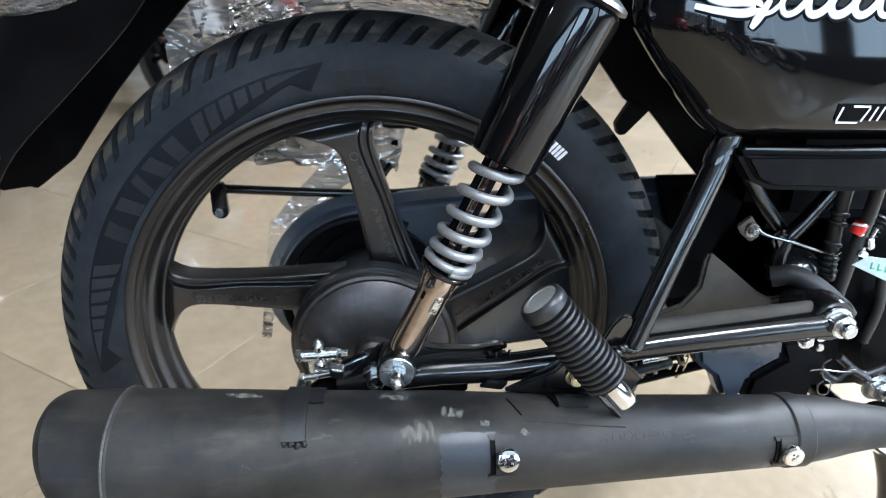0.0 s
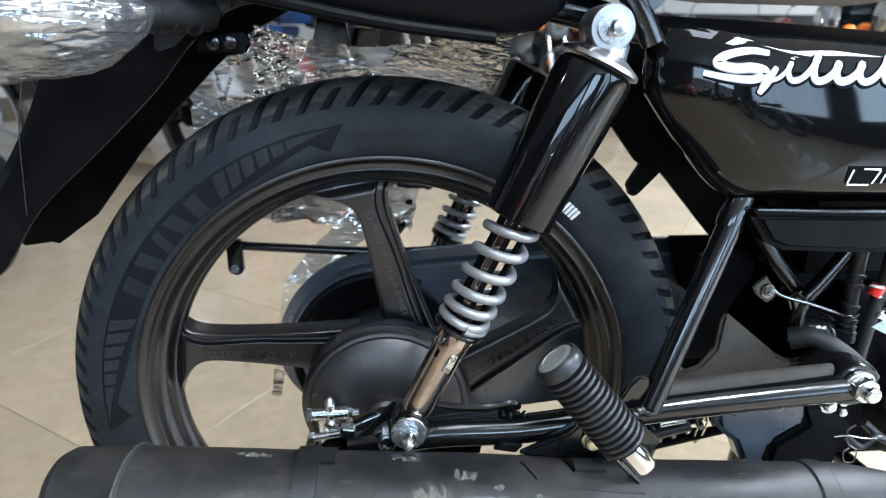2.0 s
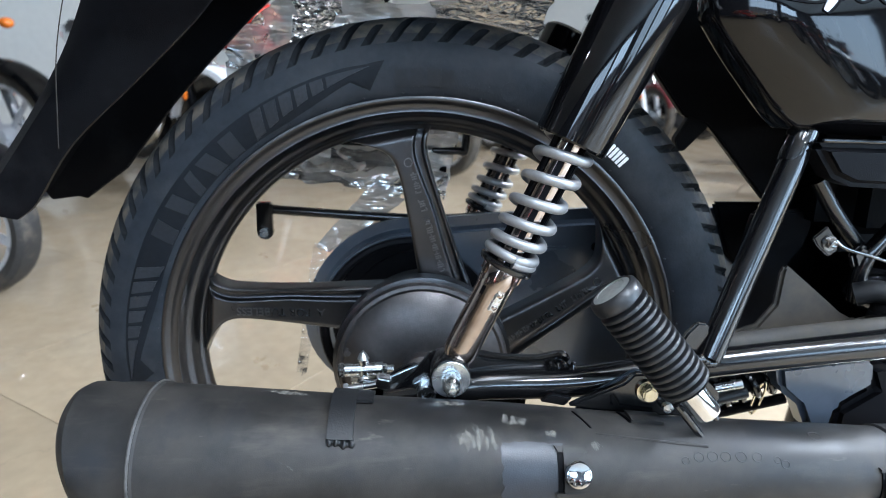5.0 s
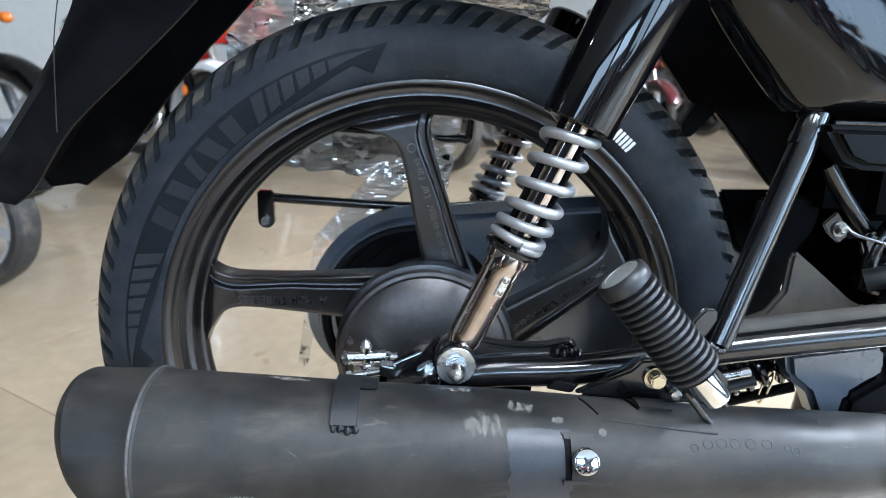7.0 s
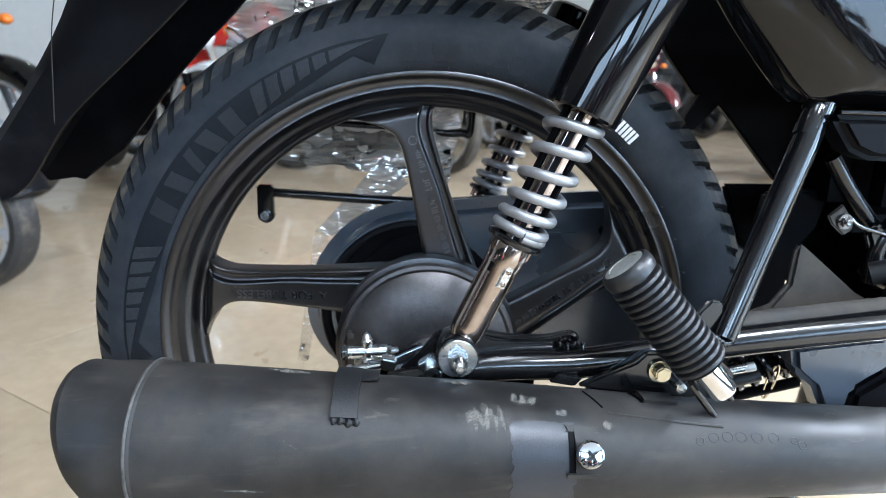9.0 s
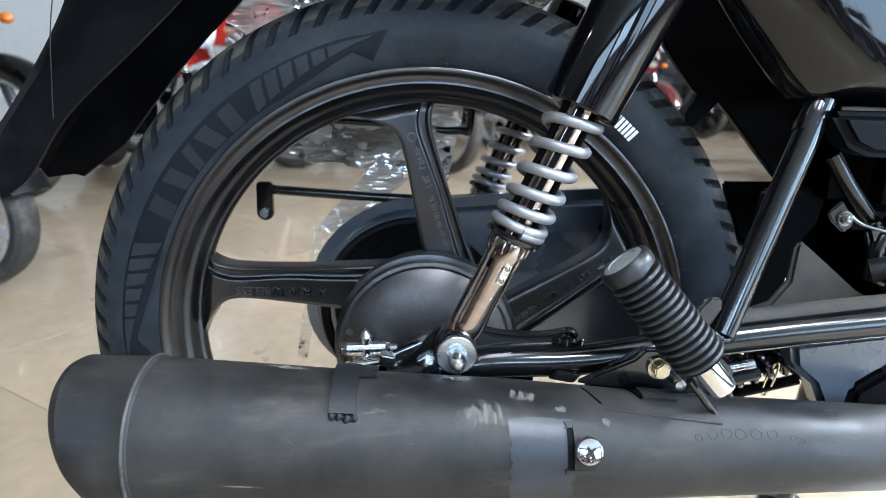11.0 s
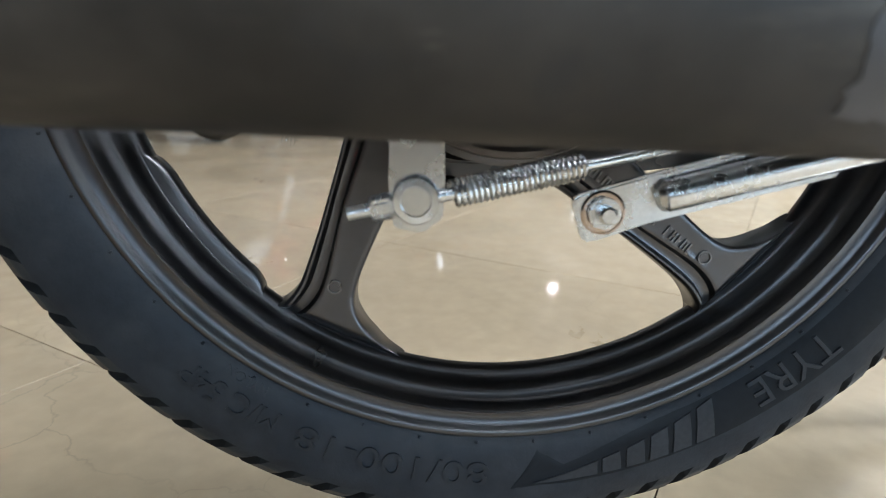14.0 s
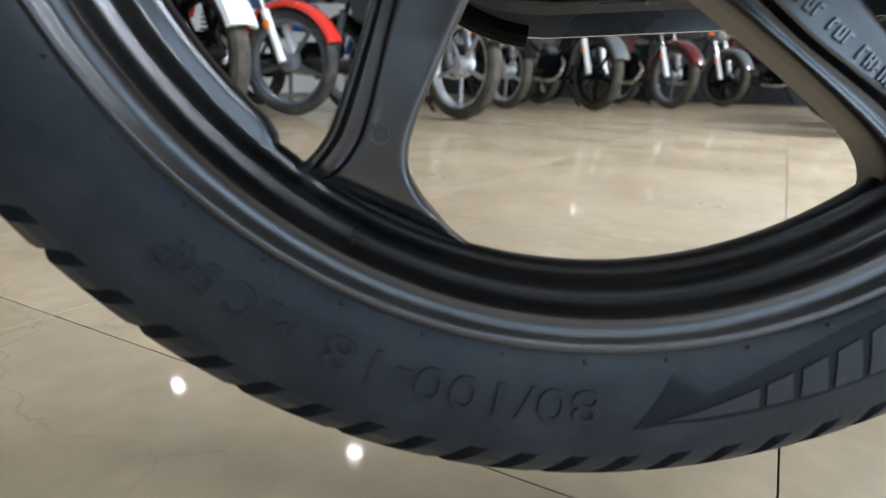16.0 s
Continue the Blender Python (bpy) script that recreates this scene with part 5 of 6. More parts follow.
# Strut edge, widened into a black sheet that stands in for the shade behind.
part("strut_shade_sheet", plate([(0.2000, 0.6650), (0.2133, 0.6348), (0.2242, 0.5883), (0.2570, 0.5472), (0.2802, 0.5401), (0.2938, 0.5259), (0.3306, 0.4851), (0.3490, 0.4655), (0.3666, 0.4570), (0.4400, 0.4570), (0.4400, 0.6600)], 0.020, 0.030, 0.002), M_BLACK, rail)
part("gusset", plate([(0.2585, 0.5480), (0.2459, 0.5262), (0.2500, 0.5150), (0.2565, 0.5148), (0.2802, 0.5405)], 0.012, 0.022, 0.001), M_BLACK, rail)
part("lower_nut", join(lathe([(0.0150, 0), (0.0150, 0.003), (0, 0.003)], 26, toward(0.5110, -0.1000, 0.2760)), hexagon(0.0115, 0.009, toward(0.5110, -0.1030, 0.2760)), lathe([(0.006, 0), (0.006, 0.008), (0, 0.009)], 16, toward(0.5110, -0.112, 0.2760))), M_ZINC, bike, "zinc plated engine mount nut")
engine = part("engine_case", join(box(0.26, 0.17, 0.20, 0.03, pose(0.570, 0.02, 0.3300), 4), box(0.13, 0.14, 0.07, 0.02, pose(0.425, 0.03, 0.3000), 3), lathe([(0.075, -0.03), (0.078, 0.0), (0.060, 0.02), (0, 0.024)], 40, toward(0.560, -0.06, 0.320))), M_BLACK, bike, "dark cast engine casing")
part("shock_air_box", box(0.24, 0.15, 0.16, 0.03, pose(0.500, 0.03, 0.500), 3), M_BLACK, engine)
part("inner_fender", plate([(q.x, q.z) for q in curve_through([(x, 0, z) for x, z in [(0.3300, 0.4560), (0.3860, 0.4570), (0.3866, 0.4253), (0.3760, 0.4092), (0.3677, 0.3889), (0.3634, 0.3682), (0.3628, 0.3489), (0.3523, 0.3362), (0.3264, 0.3315), (0.3200, 0.3550), (0.3200, 0.4000)]], 4)], 0.0, 0.012, 0.003), M_PLASTIC, rail, "glossy black inner fender")
part("frame_tube", tube([(0.3532, -0.0500, 0.4950), (0.3715, -0.0500, 0.4690), (0.3891, -0.0500, 0.4480), (0.4084, -0.0500, 0.4268)], 0.0070, 16), M_FRAME, rail)
part("frame_tube", tube([(0.4480, -0.0620, 0.4967), (0.4334, -0.0620, 0.4717), (0.4182, -0.0620, 0.4488), (0.4044, -0.0620, 0.4294), (0.3988, -0.0620, 0.4112), (0.3991, -0.0620, 0.3847)], 0.0074, 16), M_FRAME, rail)
part("frame_gusset", plate([(0.3859, 0.4304), (0.3942, 0.4391), (0.4046, 0.4346), (0.4042, 0.4177), (0.3935, 0.4131)], -0.066, -0.056, 0.003), M_FRAME, rail)
part("pivot_tube", tube([(0.3794, -0.0850, 0.3992), (0.3936, -0.0950, 0.4048), (0.4092, -0.1080, 0.3982), (0.4292, -0.1180, 0.3818), (0.4353, -0.1220, 0.3741)], lambda f: 0.0100 - 0.001 * f, 18), M_FRAME_MATT, rail)
part("pivot_dome", ball(0.026, 0.024, 0.020, pose(0.4208, -0.0550, 0.3934), 28, 18), M_FRAME, rail)
lug = part("stop_lug", plate([(0.3428, 0.4469), (0.3545, 0.4576), (0.3640, 0.4452), (0.3673, 0.4358), (0.3596, 0.4295), (0.3478, 0.4392)], -0.072, -0.067, 0.0012), M_FRAME, bike, "black frame lug with a hexagon bolt")
part("lug_bolt", join(lathe([(0.0066, 0), (0.0066, 0.0018), (0, 0.0018)], 24, toward(0.3578, -0.0720, 0.4425)), hexagon(0.0052, 0.0062, toward(0.3578, -0.0720, 0.4425)), lathe([(0.0030, 0), (0.0030, 0.0070), (0.0022, 0.0074), (0, 0.0066)], 16, toward(0.3578, -0.0720, 0.4425))), M_STEEL, lug, "dark steel hexagon bolt")
part("wire_clip", tube([(0.3605, -0.0760, 0.4457), (0.3660, -0.0760, 0.4409), (0.3761, -0.0760, 0.4366), (0.3994, -0.0760, 0.4300), (0.4222, -0.0760, 0.4222), (0.4376, -0.0760, 0.4169), (0.4460, -0.0760, 0.4160), (0.4499, -0.0760, 0.4189)], 0.0015, 10), M_STEEL, lug, "bent steel wire")
engine_parts = [
    ([(0.4432, -0.0700, 0.4854), (0.4429, -0.0700, 0.4627), (0.4434, -0.0700, 0.4364), (0.4454, -0.0700, 0.4121), (0.4500, -0.0700, 0.3869)], 0.0066),
    ([(0.4565, -0.0900, 0.4941), (0.4556, -0.0900, 0.4612), (0.4518, -0.0900, 0.4327), (0.4490, -0.0900, 0.4029), (0.4473, -0.0900, 0.3719)], 0.0060),
    ([(0.5117, -0.0800, 0.4326), (0.4978, -0.0800, 0.4027), (0.5047, -0.0800, 0.3577), (0.4997, -0.0800, 0.3174)], 0.0052),
    ([(0.4644, -0.0950, 0.3115), (0.4938, -0.0950, 0.2891), (0.5117, -0.0950, 0.2917), (0.5241, -0.0950, 0.2981)], 0.0042),
    ([(0.4393, -0.1000, 0.3058), (0.4627, -0.1000, 0.2872), (0.4785, -0.1000, 0.2969), (0.5075, -0.1000, 0.2827), (0.5312, -0.1000, 0.2872)], 0.0035),
]
for pts, r in engine_parts:
    part("hose", tube(pts, r, 14), M_HOSE, engine)
for c in ((0.4429, -0.0700, 0.4564), (0.4433, -0.0700, 0.4470), (0.4441, -0.0700, 0.4256), (0.4452, -0.0700, 0.4109), (0.4457, -0.0700, 0.4047), (0.4469, -0.0700, 0.3984), (0.4486, -0.0700, 0.3920)):
    part("hose_ring", lathe([(0.0066, -0.0024), (0.0084, -0.0016), (0.0088, 0), (0.0084, 0.0016), (0.0066, 0.0024)], 18, pose(*c, 0, 12, 0)), M_HOSE, engine)
_band = along((0.4476, -0.0900, 0.4432), (0.4525, -0.0900, 0.4568))
part("warning_band", lathe([(0.0064, 0.0), (0.0064, 0.0115)], 20, _band), M_REDP, engine, "red and white warning band")
part("white_stripe", moved(coil((0, 0, 0.0012), (0, 0, 0.0103), 0.0049, 0.0020, 1.0, 24, 8), _band), M_WHITE, engine)
tag = part("paper_tag", plate([(0.4482, 0.4142), (0.4618, 0.4221), (0.4919, 0.4176), (0.5003, 0.3919), (0.4845, 0.3973)], -0.0960, -0.0950), M_PAPER, engine, "white paper tag with green marks")
for x, z in ((0.4678, 0.4126), (0.4753, 0.4106), (0.4834, 0.4085)):
    part("ink_bar", join(box(0.0012, 0.0004, 0.0070, 0, pose(x, -0.0964, z)), box(0.0040, 0.0004, 0.0012, 0, pose(x + 0.0020, -0.0964, z - 0.0028))), M_GREEN_INK, tag)
part("cable_fitting", join(box(0.0100, 0.008, 0.0060, 0.0012, pose(0.4539, -0.0960, 0.4259, 0, 25, 0)), box(0.0060, 0.008, 0.0120, 0.0012, pose(0.4587, -0.0960, 0.4362, 0, -20, 0)), tube([(0.4470, -0.0920, 0.4207), (0.4575, -0.0920, 0.4275), (0.4650, -0.0920, 0.4493)], 0.0022, 10)), M_ZINC, engine, "zinc plated cable fitting")
for k in range(5):
    part("boot_ring", lathe([(0.0052, -0.0018), (0.0074, 0), (0.0052, 0.0018)], 16, along((0.4657, -0.0850, 0.4407), (0.4746, -0.0850, 0.4634)) @ pose(0, 0, 0.0045 * k)), M_HOSE, engine)
part("stand_bolt", join(lathe([(0.0078, 0), (0.0078, 0.0020), (0, 0.0022)], 26, toward(0.4095, -0.1120, 0.3435)), hexagon(0.0060, 0.0065, toward(0.4076, -0.1144, 0.3451))), M_ZINC, bike, "zinc plated stand bolt")
part("stand_nut", join(hexagon(0.0056, 0.0060, toward(0.4323, -0.1000, 0.3409)), hexagon(0.0046, 0.0060, toward(0.4320, -0.1020, 0.3303))), M_ZINC, bike, "zinc plated stand nut")
part("stand_cover", plate([(0.3009, 0.3447), (0.3381, 0.3493), (0.3799, 0.3537), (0.3872, 0.3471), (0.3903, 0.3250), (0.3751, 0.3159), (0.3600, 0.3053), (0.3562, 0.2796), (0.3377, 0.2807), (0.3249, 0.3072), (0.3141, 0.3157), (0.3060, 0.3226)], -0.1150, -0.0900, 0.006), M_CASE, engine, "black plastic cover")
part("dark_cover", plate([(0.3906, 0.3374), (0.4042, 0.3394), (0.4304, 0.3290), (0.4529, 0.3078), (0.4411, 0.2891), (0.4387, 0.2630), (0.3673, 0.2671), (0.3708, 0.2956), (0.4006, 0.3158)], -0.1040, -0.0850, 0.005), M_PLASTIC, engine)
part("wire_loop", tube([(0.4462, -0.1080, 0.3176), (0.4396, -0.1080, 0.3112), (0.4438, -0.1080, 0.2960), (0.4531, -0.1080, 0.2886), (0.4529, -0.1080, 0.2759), (0.4442, -0.1080, 0.2764), (0.4403, -0.1080, 0.2865), (0.4449, -0.1080, 0.2918)], 0.0007, 8), M_STEEL, engine)
part("wire_loop", tube([(0.4269, -0.1080, 0.3051), (0.4399, -0.1080, 0.3058), (0.4590, -0.1080, 0.3021), (0.4712, -0.1080, 0.3014)], 0.0007, 8), M_STEEL, engine)
# Added black sheet: stands in for the shaded clutter behind the engine parts.
part("gap_shade_sheet", plate([(0.318, 0.4560), (0.620, 0.4560), (0.660, 0.2700), (0.480, 0.3000), (0.385, 0.3600), (0.340, 0.3960)], 0.060, 0.070, 0.003), M_BLACK, engine, "black sheet filling the dark gap behind the engine parts")

# stand spring, cord and stand
spring = part("brake_light_spring", coil((0.262, -0.062, 0.2880), (0.345, -0.062, 0.3140), 0.0125, 0.0036, 6, 20, 10), M_FRAME, bike, "black coil spring")
part("spring_core", tube([(0.255, -0.062, 0.2860), (0.350, -0.062, 0.3160)], 0.0085, 16), M_BLACK, spring)
part("threaded_rod", tube([(0.262, -0.064, 0.2690), (0.345, -0.064, 0.2880)], 0.0052, 12), M_BLACK, spring)
part("cable_tie", tube([(0.315 + 0.004 * math.sin(a), -0.074 + 0.014 * (1 - math.cos(a)) / 2 - 0.004, 0.292 + 0.020 * math.cos(a)) for a in [k * 0.35 for k in range(18)]], 0.0011, 6), M_YZINC, spring)
part("hose", tube([(0.2360, -0.075, 0.2860), (0.2600, -0.075, 0.2905), (0.3000, -0.075, 0.3010)], 0.0058, 12), M_HOSE, spring)
part("cable_end", tube([(0.268, -0.078, 0.3060), (0.292, -0.080, 0.3120)], 0.0042, 12), M_ZINC, spring)
stand = part("centre_stand", tube([(0.532, 0.150, 0.240), (0.528, 0.165, 0.120), (0.520, 0.173, -0.022)], 0.0150, 16), M_FRAME, bike, "black steel centre stand resting on the floor")
part("stand_foot", skin([[(0.518 + rx * math.cos(a), 0.173 + ry * math.sin(a), z + 0.35 * max(0.0, rx * math.cos(a))) for a in [k * math.pi / 12 for k in range(24)]] for rx, ry, z in ((0.014, 0.014, -0.0180), (0.030, 0.026, -0.0290), (0.036, 0.030, -0.0380), (0.030, 0.026, -0.0450))]), M_FRAME, stand)
part("kick_lever", tube([(0.384, 0.175, 0.0500), (0.400, 0.175, 0.0330), (0.430, 0.174, 0.0150), (0.475, 0.173, -0.0010), (0.512, 0.173, -0.0120)], lambda f: 0.0072 + 0.0015 * f, 14), M_FRAME, stand)
part("lever_brace", tube([(0.450, 0.174, 0.0080), (0.480, 0.173, 0.0180), (0.522, 0.172, 0.0280)], 0.0062, 12), M_FRAME, stand)
part("cross_bar", tube([(0.530, 0.150, 0.200), (0.545, 0.00, 0.190), (0.550, -0.09, 0.190)], 0.0110, 12), M_FRAME, stand)
part("near_leg", tube([(0.545, -0.080, 0.230), (0.580, -0.100, 0.120), (0.590, -0.110, -0.030)], 0.0140, 14), M_FRAME, stand)
part("header_pipe", tube([(0.470, -0.150, 0.262), (0.540, -0.120, 0.210), (0.640, -0.080, 0.150), (0.760, -0.060, 0.150)], 0.0140, 18), M_CHROME, bike, "chrome exhaust header pipe")

# -- chain case and its cover on the far side --
case_outline = [(0.420, 0.4440), (0.186, 0.4430), (0.080, 0.4370), (0.030, 0.4330)] + [(-0.010 + 0.124 * math.cos(radians(a)), 0.308 + (0.124 if a < 180 else 0.098) * math.sin(radians(a))) for a in range(78, 271, 8)] + [(0.120, 0.2160), (0.420, 0.2500)]
case = part("chain_case", plate(case_outline, 0.078, 0.118, 0.016, 5), M_CASE, bike, "black pressed steel chain case")
part("case_lip", tube([(x, 0.0790, z) for x, z in arc_points(-0.010, 0.308, 0.1000, 62, 262, 30)], 0.0060, 10, steps=2), M_PLASTIC, case)
# Black disc laid on the case: the shade inside its opening.
part("case_opening_shade", lathe([(0.090, 0.0), (0.090, 0.004), (0.02, 0.004)], 48, toward(-0.010, 0.0770, 0.316)), M_BLACK, case)
part("case_window", plate([(0.098, 0.3560), (0.096, 0.3980), (0.102, 0.4030), (0.166, 0.4030), (0.175, 0.3940), (0.175, 0.3560)], 0.0735, 0.080, 0.0025), M_CASE, case)
part("case_screw", lathe([(0.005, 0), (0.0045, 0.0025), (0, 0.003)], 14, toward(0.196, 0.0775, 0.4020)), M_BLACK, case)
part("sprocket", lathe([(0.082, -0.003), (0.082, 0.003), (0.03, 0.003), (0.03, -0.003)], 44, toward(0, 0.0660, 0.32), closed=True), M_BLACK, case)

# -- side guard rods on the far side --
guard = part("side_guard", tube([(-0.172, 0.098, 0.4430), (-0.150, 0.100, 0.4390), (0.000, 0.104, 0.4290), (0.075, 0.104, 0.4320)], 0.0052, 14), M_FRAME, bike, "black rod guard beside the rear wheel")
part("guard_lug", join(plate([(-0.181, 0.4500), (-0.164, 0.4500), (-0.1645, 0.4200)] + arc_points(-0.1730, 0.4170, 0.0090, 0, -180, 10) + [(-0.182, 0.4200)], 0.0880, 0.0980, 0.002)), M_FRAME, guard)
part("lug_bolt", hexagon(0.0052, 0.006, toward(-0.1728, 0.0880, 0.4170), 0.0006), M_ZINC, guard)
for z0, z1, xa, xb in ((0.4800, 0.4560, -0.180, 0.020), (0.4960, 0.4820, -0.150, 0.030), (0.5150, 0.5050, -0.120, 0.040), (0.5350, 0.5280, -0.100, 0.050)):
    part("guard_rod", tube([(xa, 0.130, z0), ((xa + xb) / 2, 0.134, (z0 + z1) / 2), (xb, 0.132, z1)], 0.0036, 10), M_FRAME, guard)
part("guard_hoop", tube([(-0.190, 0.130, 0.4900), (-0.130, 0.132, 0.5600), (-0.060, 0.132, 0.6100), (0.010, 0.130, 0.6180), (0.050, 0.130, 0.5900), (0.052, 0.130, 0.5100), (0.040, 0.130, 0.5040), (-0.010, 0.130, 0.5060)], 0.0048, 12), M_FRAME, guard)
part("guard_stay", tube([(0.020, 0.130, 0.4560), (0.006, 0.118, 0.4400), (0.000, 0.104, 0.4290)], 0.0045, 10), M_FRAME, guard)

# -- mudguard, tail and seat --
NEAR_EDGE = [(-0.090, 0.700), (-0.142, 0.663), (-0.180, 0.621), (-0.231, 0.574), (-0.288, 0.523), (-0.323, 0.475), (-0.341, 0.460)]
OUTER = [(-0.190, 0.790), (-0.235, 0.730), (-0.262, 0.665), (-0.290, 0.602), (-0.326, 0.546), (-0.362, 0.500), (-0.384, 0.470)]


def mudguard_shell():
    """A channel of two side walls and a back, open towards the tyre."""
    rings = []
    inner, outer = curve_through([(x, 0, z) for x, z in NEAR_EDGE], 4), curve_through([(x, 0, z) for x, z in OUTER], 4)
    for a, b in zip(inner, outer):
        ring_pts = []
        for y, f in ((-0.058, 0.0), (-0.060, 0.35), (-0.058, 0.75), (-0.050, 0.95), (-0.030, 1.0), (0.030, 1.0), (0.050, 0.95), (0.058, 0.75), (0.060, 0.35), (0.058, 0.0),
                     (0.054, 0.0), (0.055, 0.35), (0.053, 0.73), (0.046, 0.90), (0.028, 0.94), (-0.028, 0.94), (-0.046, 0.90), (-0.053, 0.73), (-0.055, 0.35), (-0.054, 0.0)):
            p = a.lerp(b, f)
            ring_pts.append((p.x, y, p.z))
        rings.append(ring_pts)
    return skin(rings)


fender = part("rear_mudguard", mudguard_shell(), M_PLASTIC, bike, "black plastic rear mudguard with a thin crease")
part("moulding_line", tube([(-0.2560, -0.0605, 0.690), (-0.2760, -0.0608, 0.640), (-0.2890, -0.0608, 0.592), (-0.2950, -0.0603, 0.545), (-0.2980, -0.0595, 0.520)], 0.0005, 6), M_DUSTY, fender)
part("inner_flap", plate([(-0.0815, 0.6922), (-0.1213, 0.6720), (-0.1622, 0.6370), (-0.2047, 0.5957), (-0.2424, 0.5560), (-0.2956, 0.4916), (-0.3335, 0.4646), (-0.3742, 0.4590), (-0.400, 0.500), (-0.300, 0.640), (-0.200, 0.720)], 0.050, 0.054, 0.001), M_PLASTIC, fender)
tail = part("tail_cowl", skin([[(x, y, z0 + dz) for y, dz in ((-0.100, 0.0), (-0.108, 0.012), (-0.112, 0.045), (-0.105, 0.085), (0.105, 0.085), (0.112, 0.045), (0.108, 0.012), (0.100, 0.0))] for x, z0 in
                                ((-0.260, 0.735), (-0.160, 0.706), (-0.083, 0.6925), (0.007, 0.676), (0.0885, 0.6665), (0.120, 0.668), (0.140, 0.684), (0.148, 0.705))]), M_PLASTIC, bike, "black tail cowl below the seat")
part("cowl_lip", tube([(-0.160, -0.106, 0.7020), (-0.083, -0.106, 0.6890), (0.007, -0.106, 0.6725), (0.0885, -0.104, 0.6630)], 0.0050, 10), M_PLASTIC, tail, "satin black lower lip")
part("cowl_panel", plate([(-0.1631, 0.7010), (-0.1385, 0.7029), (-0.1056, 0.6977), (-0.0721, 0.6921), (-0.1024, 0.6841), (-0.1229, 0.6765), (-0.1435, 0.6648), (-0.1537, 0.6556), (-0.1686, 0.6513)], -0.0800, -0.0740, 0.002), M_TAIL, tail, "satin grey-black tail side panel")
for x0, z0, x1, z1 in ((-0.1387, 0.7013, -0.1416, 0.6665), (-0.1060, 0.6969, -0.1071, 0.6832)):
    part("panel_seam", tube([(x0, -0.0802, z0), (x1, -0.0802, z1)], 0.0005, 6), M_BLACK, tail)
part("cowl_screw", lathe([(0.0052, 0), (0.005, 0.003), (0.0025, 0.0035), (0, 0.0035)], 18, toward(-0.126, -0.070, 0.658)), M_FRAME, tail)
part("cowl_screw", lathe([(0.0052, 0), (0.005, 0.003), (0.0025, 0.0035), (0, 0.0035)], 18, toward(-0.113, -0.070, 0.6585)), M_FRAME, tail)
part("screw_recess", plate([(-0.142, 0.650), (-0.142, 0.664), (-0.104, 0.668), (-0.098, 0.660), (-0.104, 0.650)], -0.066, -0.062, 0.002), M_PLASTIC, tail)
part("grab_lug", join(plate([(-0.074, 0.660), (-0.066, 0.690), (-0.040, 0.690), (-0.032, 0.658)], 0.096, 0.104, 0.002), hexagon(0.0070, 0.006, toward(-0.0520, 0.0960, 0.6780))), M_FRAME, tail)
part("seat", skin([[(x, y, z) for y, z in ((-0.108, 0.722 + dz), (-0.122, 0.735 + dz), (-0.128, 0.765 + dz), (-0.100, 0.800 + dz), (0.100, 0.800 + dz), (0.128, 0.765 + dz), (0.122, 0.735 + dz), (0.108, 0.722 + dz))] for x, dz in ((-0.25, 0.060), (0.0, 0.030), (0.12, 0.012), (0.2, -0.004), (0.34, -0.016), (0.50, -0.018), (0.62, 0.0))]), M_SEAT, bike, "black vinyl seat")
part("upper_bracket", join(plate([(0.135, 0.700), (0.150, 0.730), (0.200, 0.730), (0.212, 0.690), (0.196, 0.676), (0.180, 0.690)], -0.118, -0.100, 0.003), tube([(0.160, -0.108, 0.720), (0.188, -0.112, 0.690), (0.206, -0.112, 0.660)], 0.0085, 12)), M_FRAME, bike, "black upper shock bracket")

# -- side panel --
PANEL_RISE = ((0.0, 1.0), (0.5, 0.965), (0.7, 0.90), (0.80, 0.81), (0.86, 0.66), (0.92, 0.40), (0.97, 0.16), (1.0, 0.0))
PANEL_EDGE, PANEL_BULGE, PANEL_C = -0.1100, 0.0290, (0.440, 0.608)


def panel_y(f, z):
    """How far out the side panel's face stands: f is 0 in its middle and 1 on its outline."""
    rise = float(np.interp(f, [q[0] for q in PANEL_RISE], [q[1] for q in PANEL_RISE]))
    return PANEL_EDGE - PANEL_BULGE * rise + 14.0 * max(0.0, z - 0.575) ** 3


def side_panel_mesh(outline):
    """A moulded panel with an almost flat face, a chamfered border and a turned-in rim."""
    bm = bmesh.new()
    cx, cz = PANEL_C
    p = curve_through([(x, 0, z) for x, z in outline + outline[:1]], 5)[:-1]
    loops = []
    for f in (1.0, 0.985, 0.97, 0.945, 0.92, 0.89, 0.86, 0.83, 0.80, 0.75, 0.70, 0.60, 0.50, 0.35, 0.20, 0.08):
        row = []
        for q in p:
            x, z = cx + (q.x - cx) * f, cz + (q.z - cz) * f
            row.append(bm.verts.new((x, panel_y(f, z), z)))
        loops.append(row)
    back = [bm.verts.new((q.x, PANEL_EDGE + 0.028, q.z)) for q in p]
    n = len(p)
    for a, b in zip([back] + loops, loops):
        for i in range(n):
            bm.faces.new((a[i], a[(i + 1) % n], b[(i + 1) % n], b[i]))
    c = bm.verts.new((cx, panel_y(0.0, cz), cz))
    for i in range(n):
        bm.faces.new((loops[-1][i], loops[-1][(i + 1) % n], c))
    bmesh.ops.smooth_vert(bm, verts=[v for row in loops[1:] for v in row], factor=0.5, use_axis_y=True)
    return bm


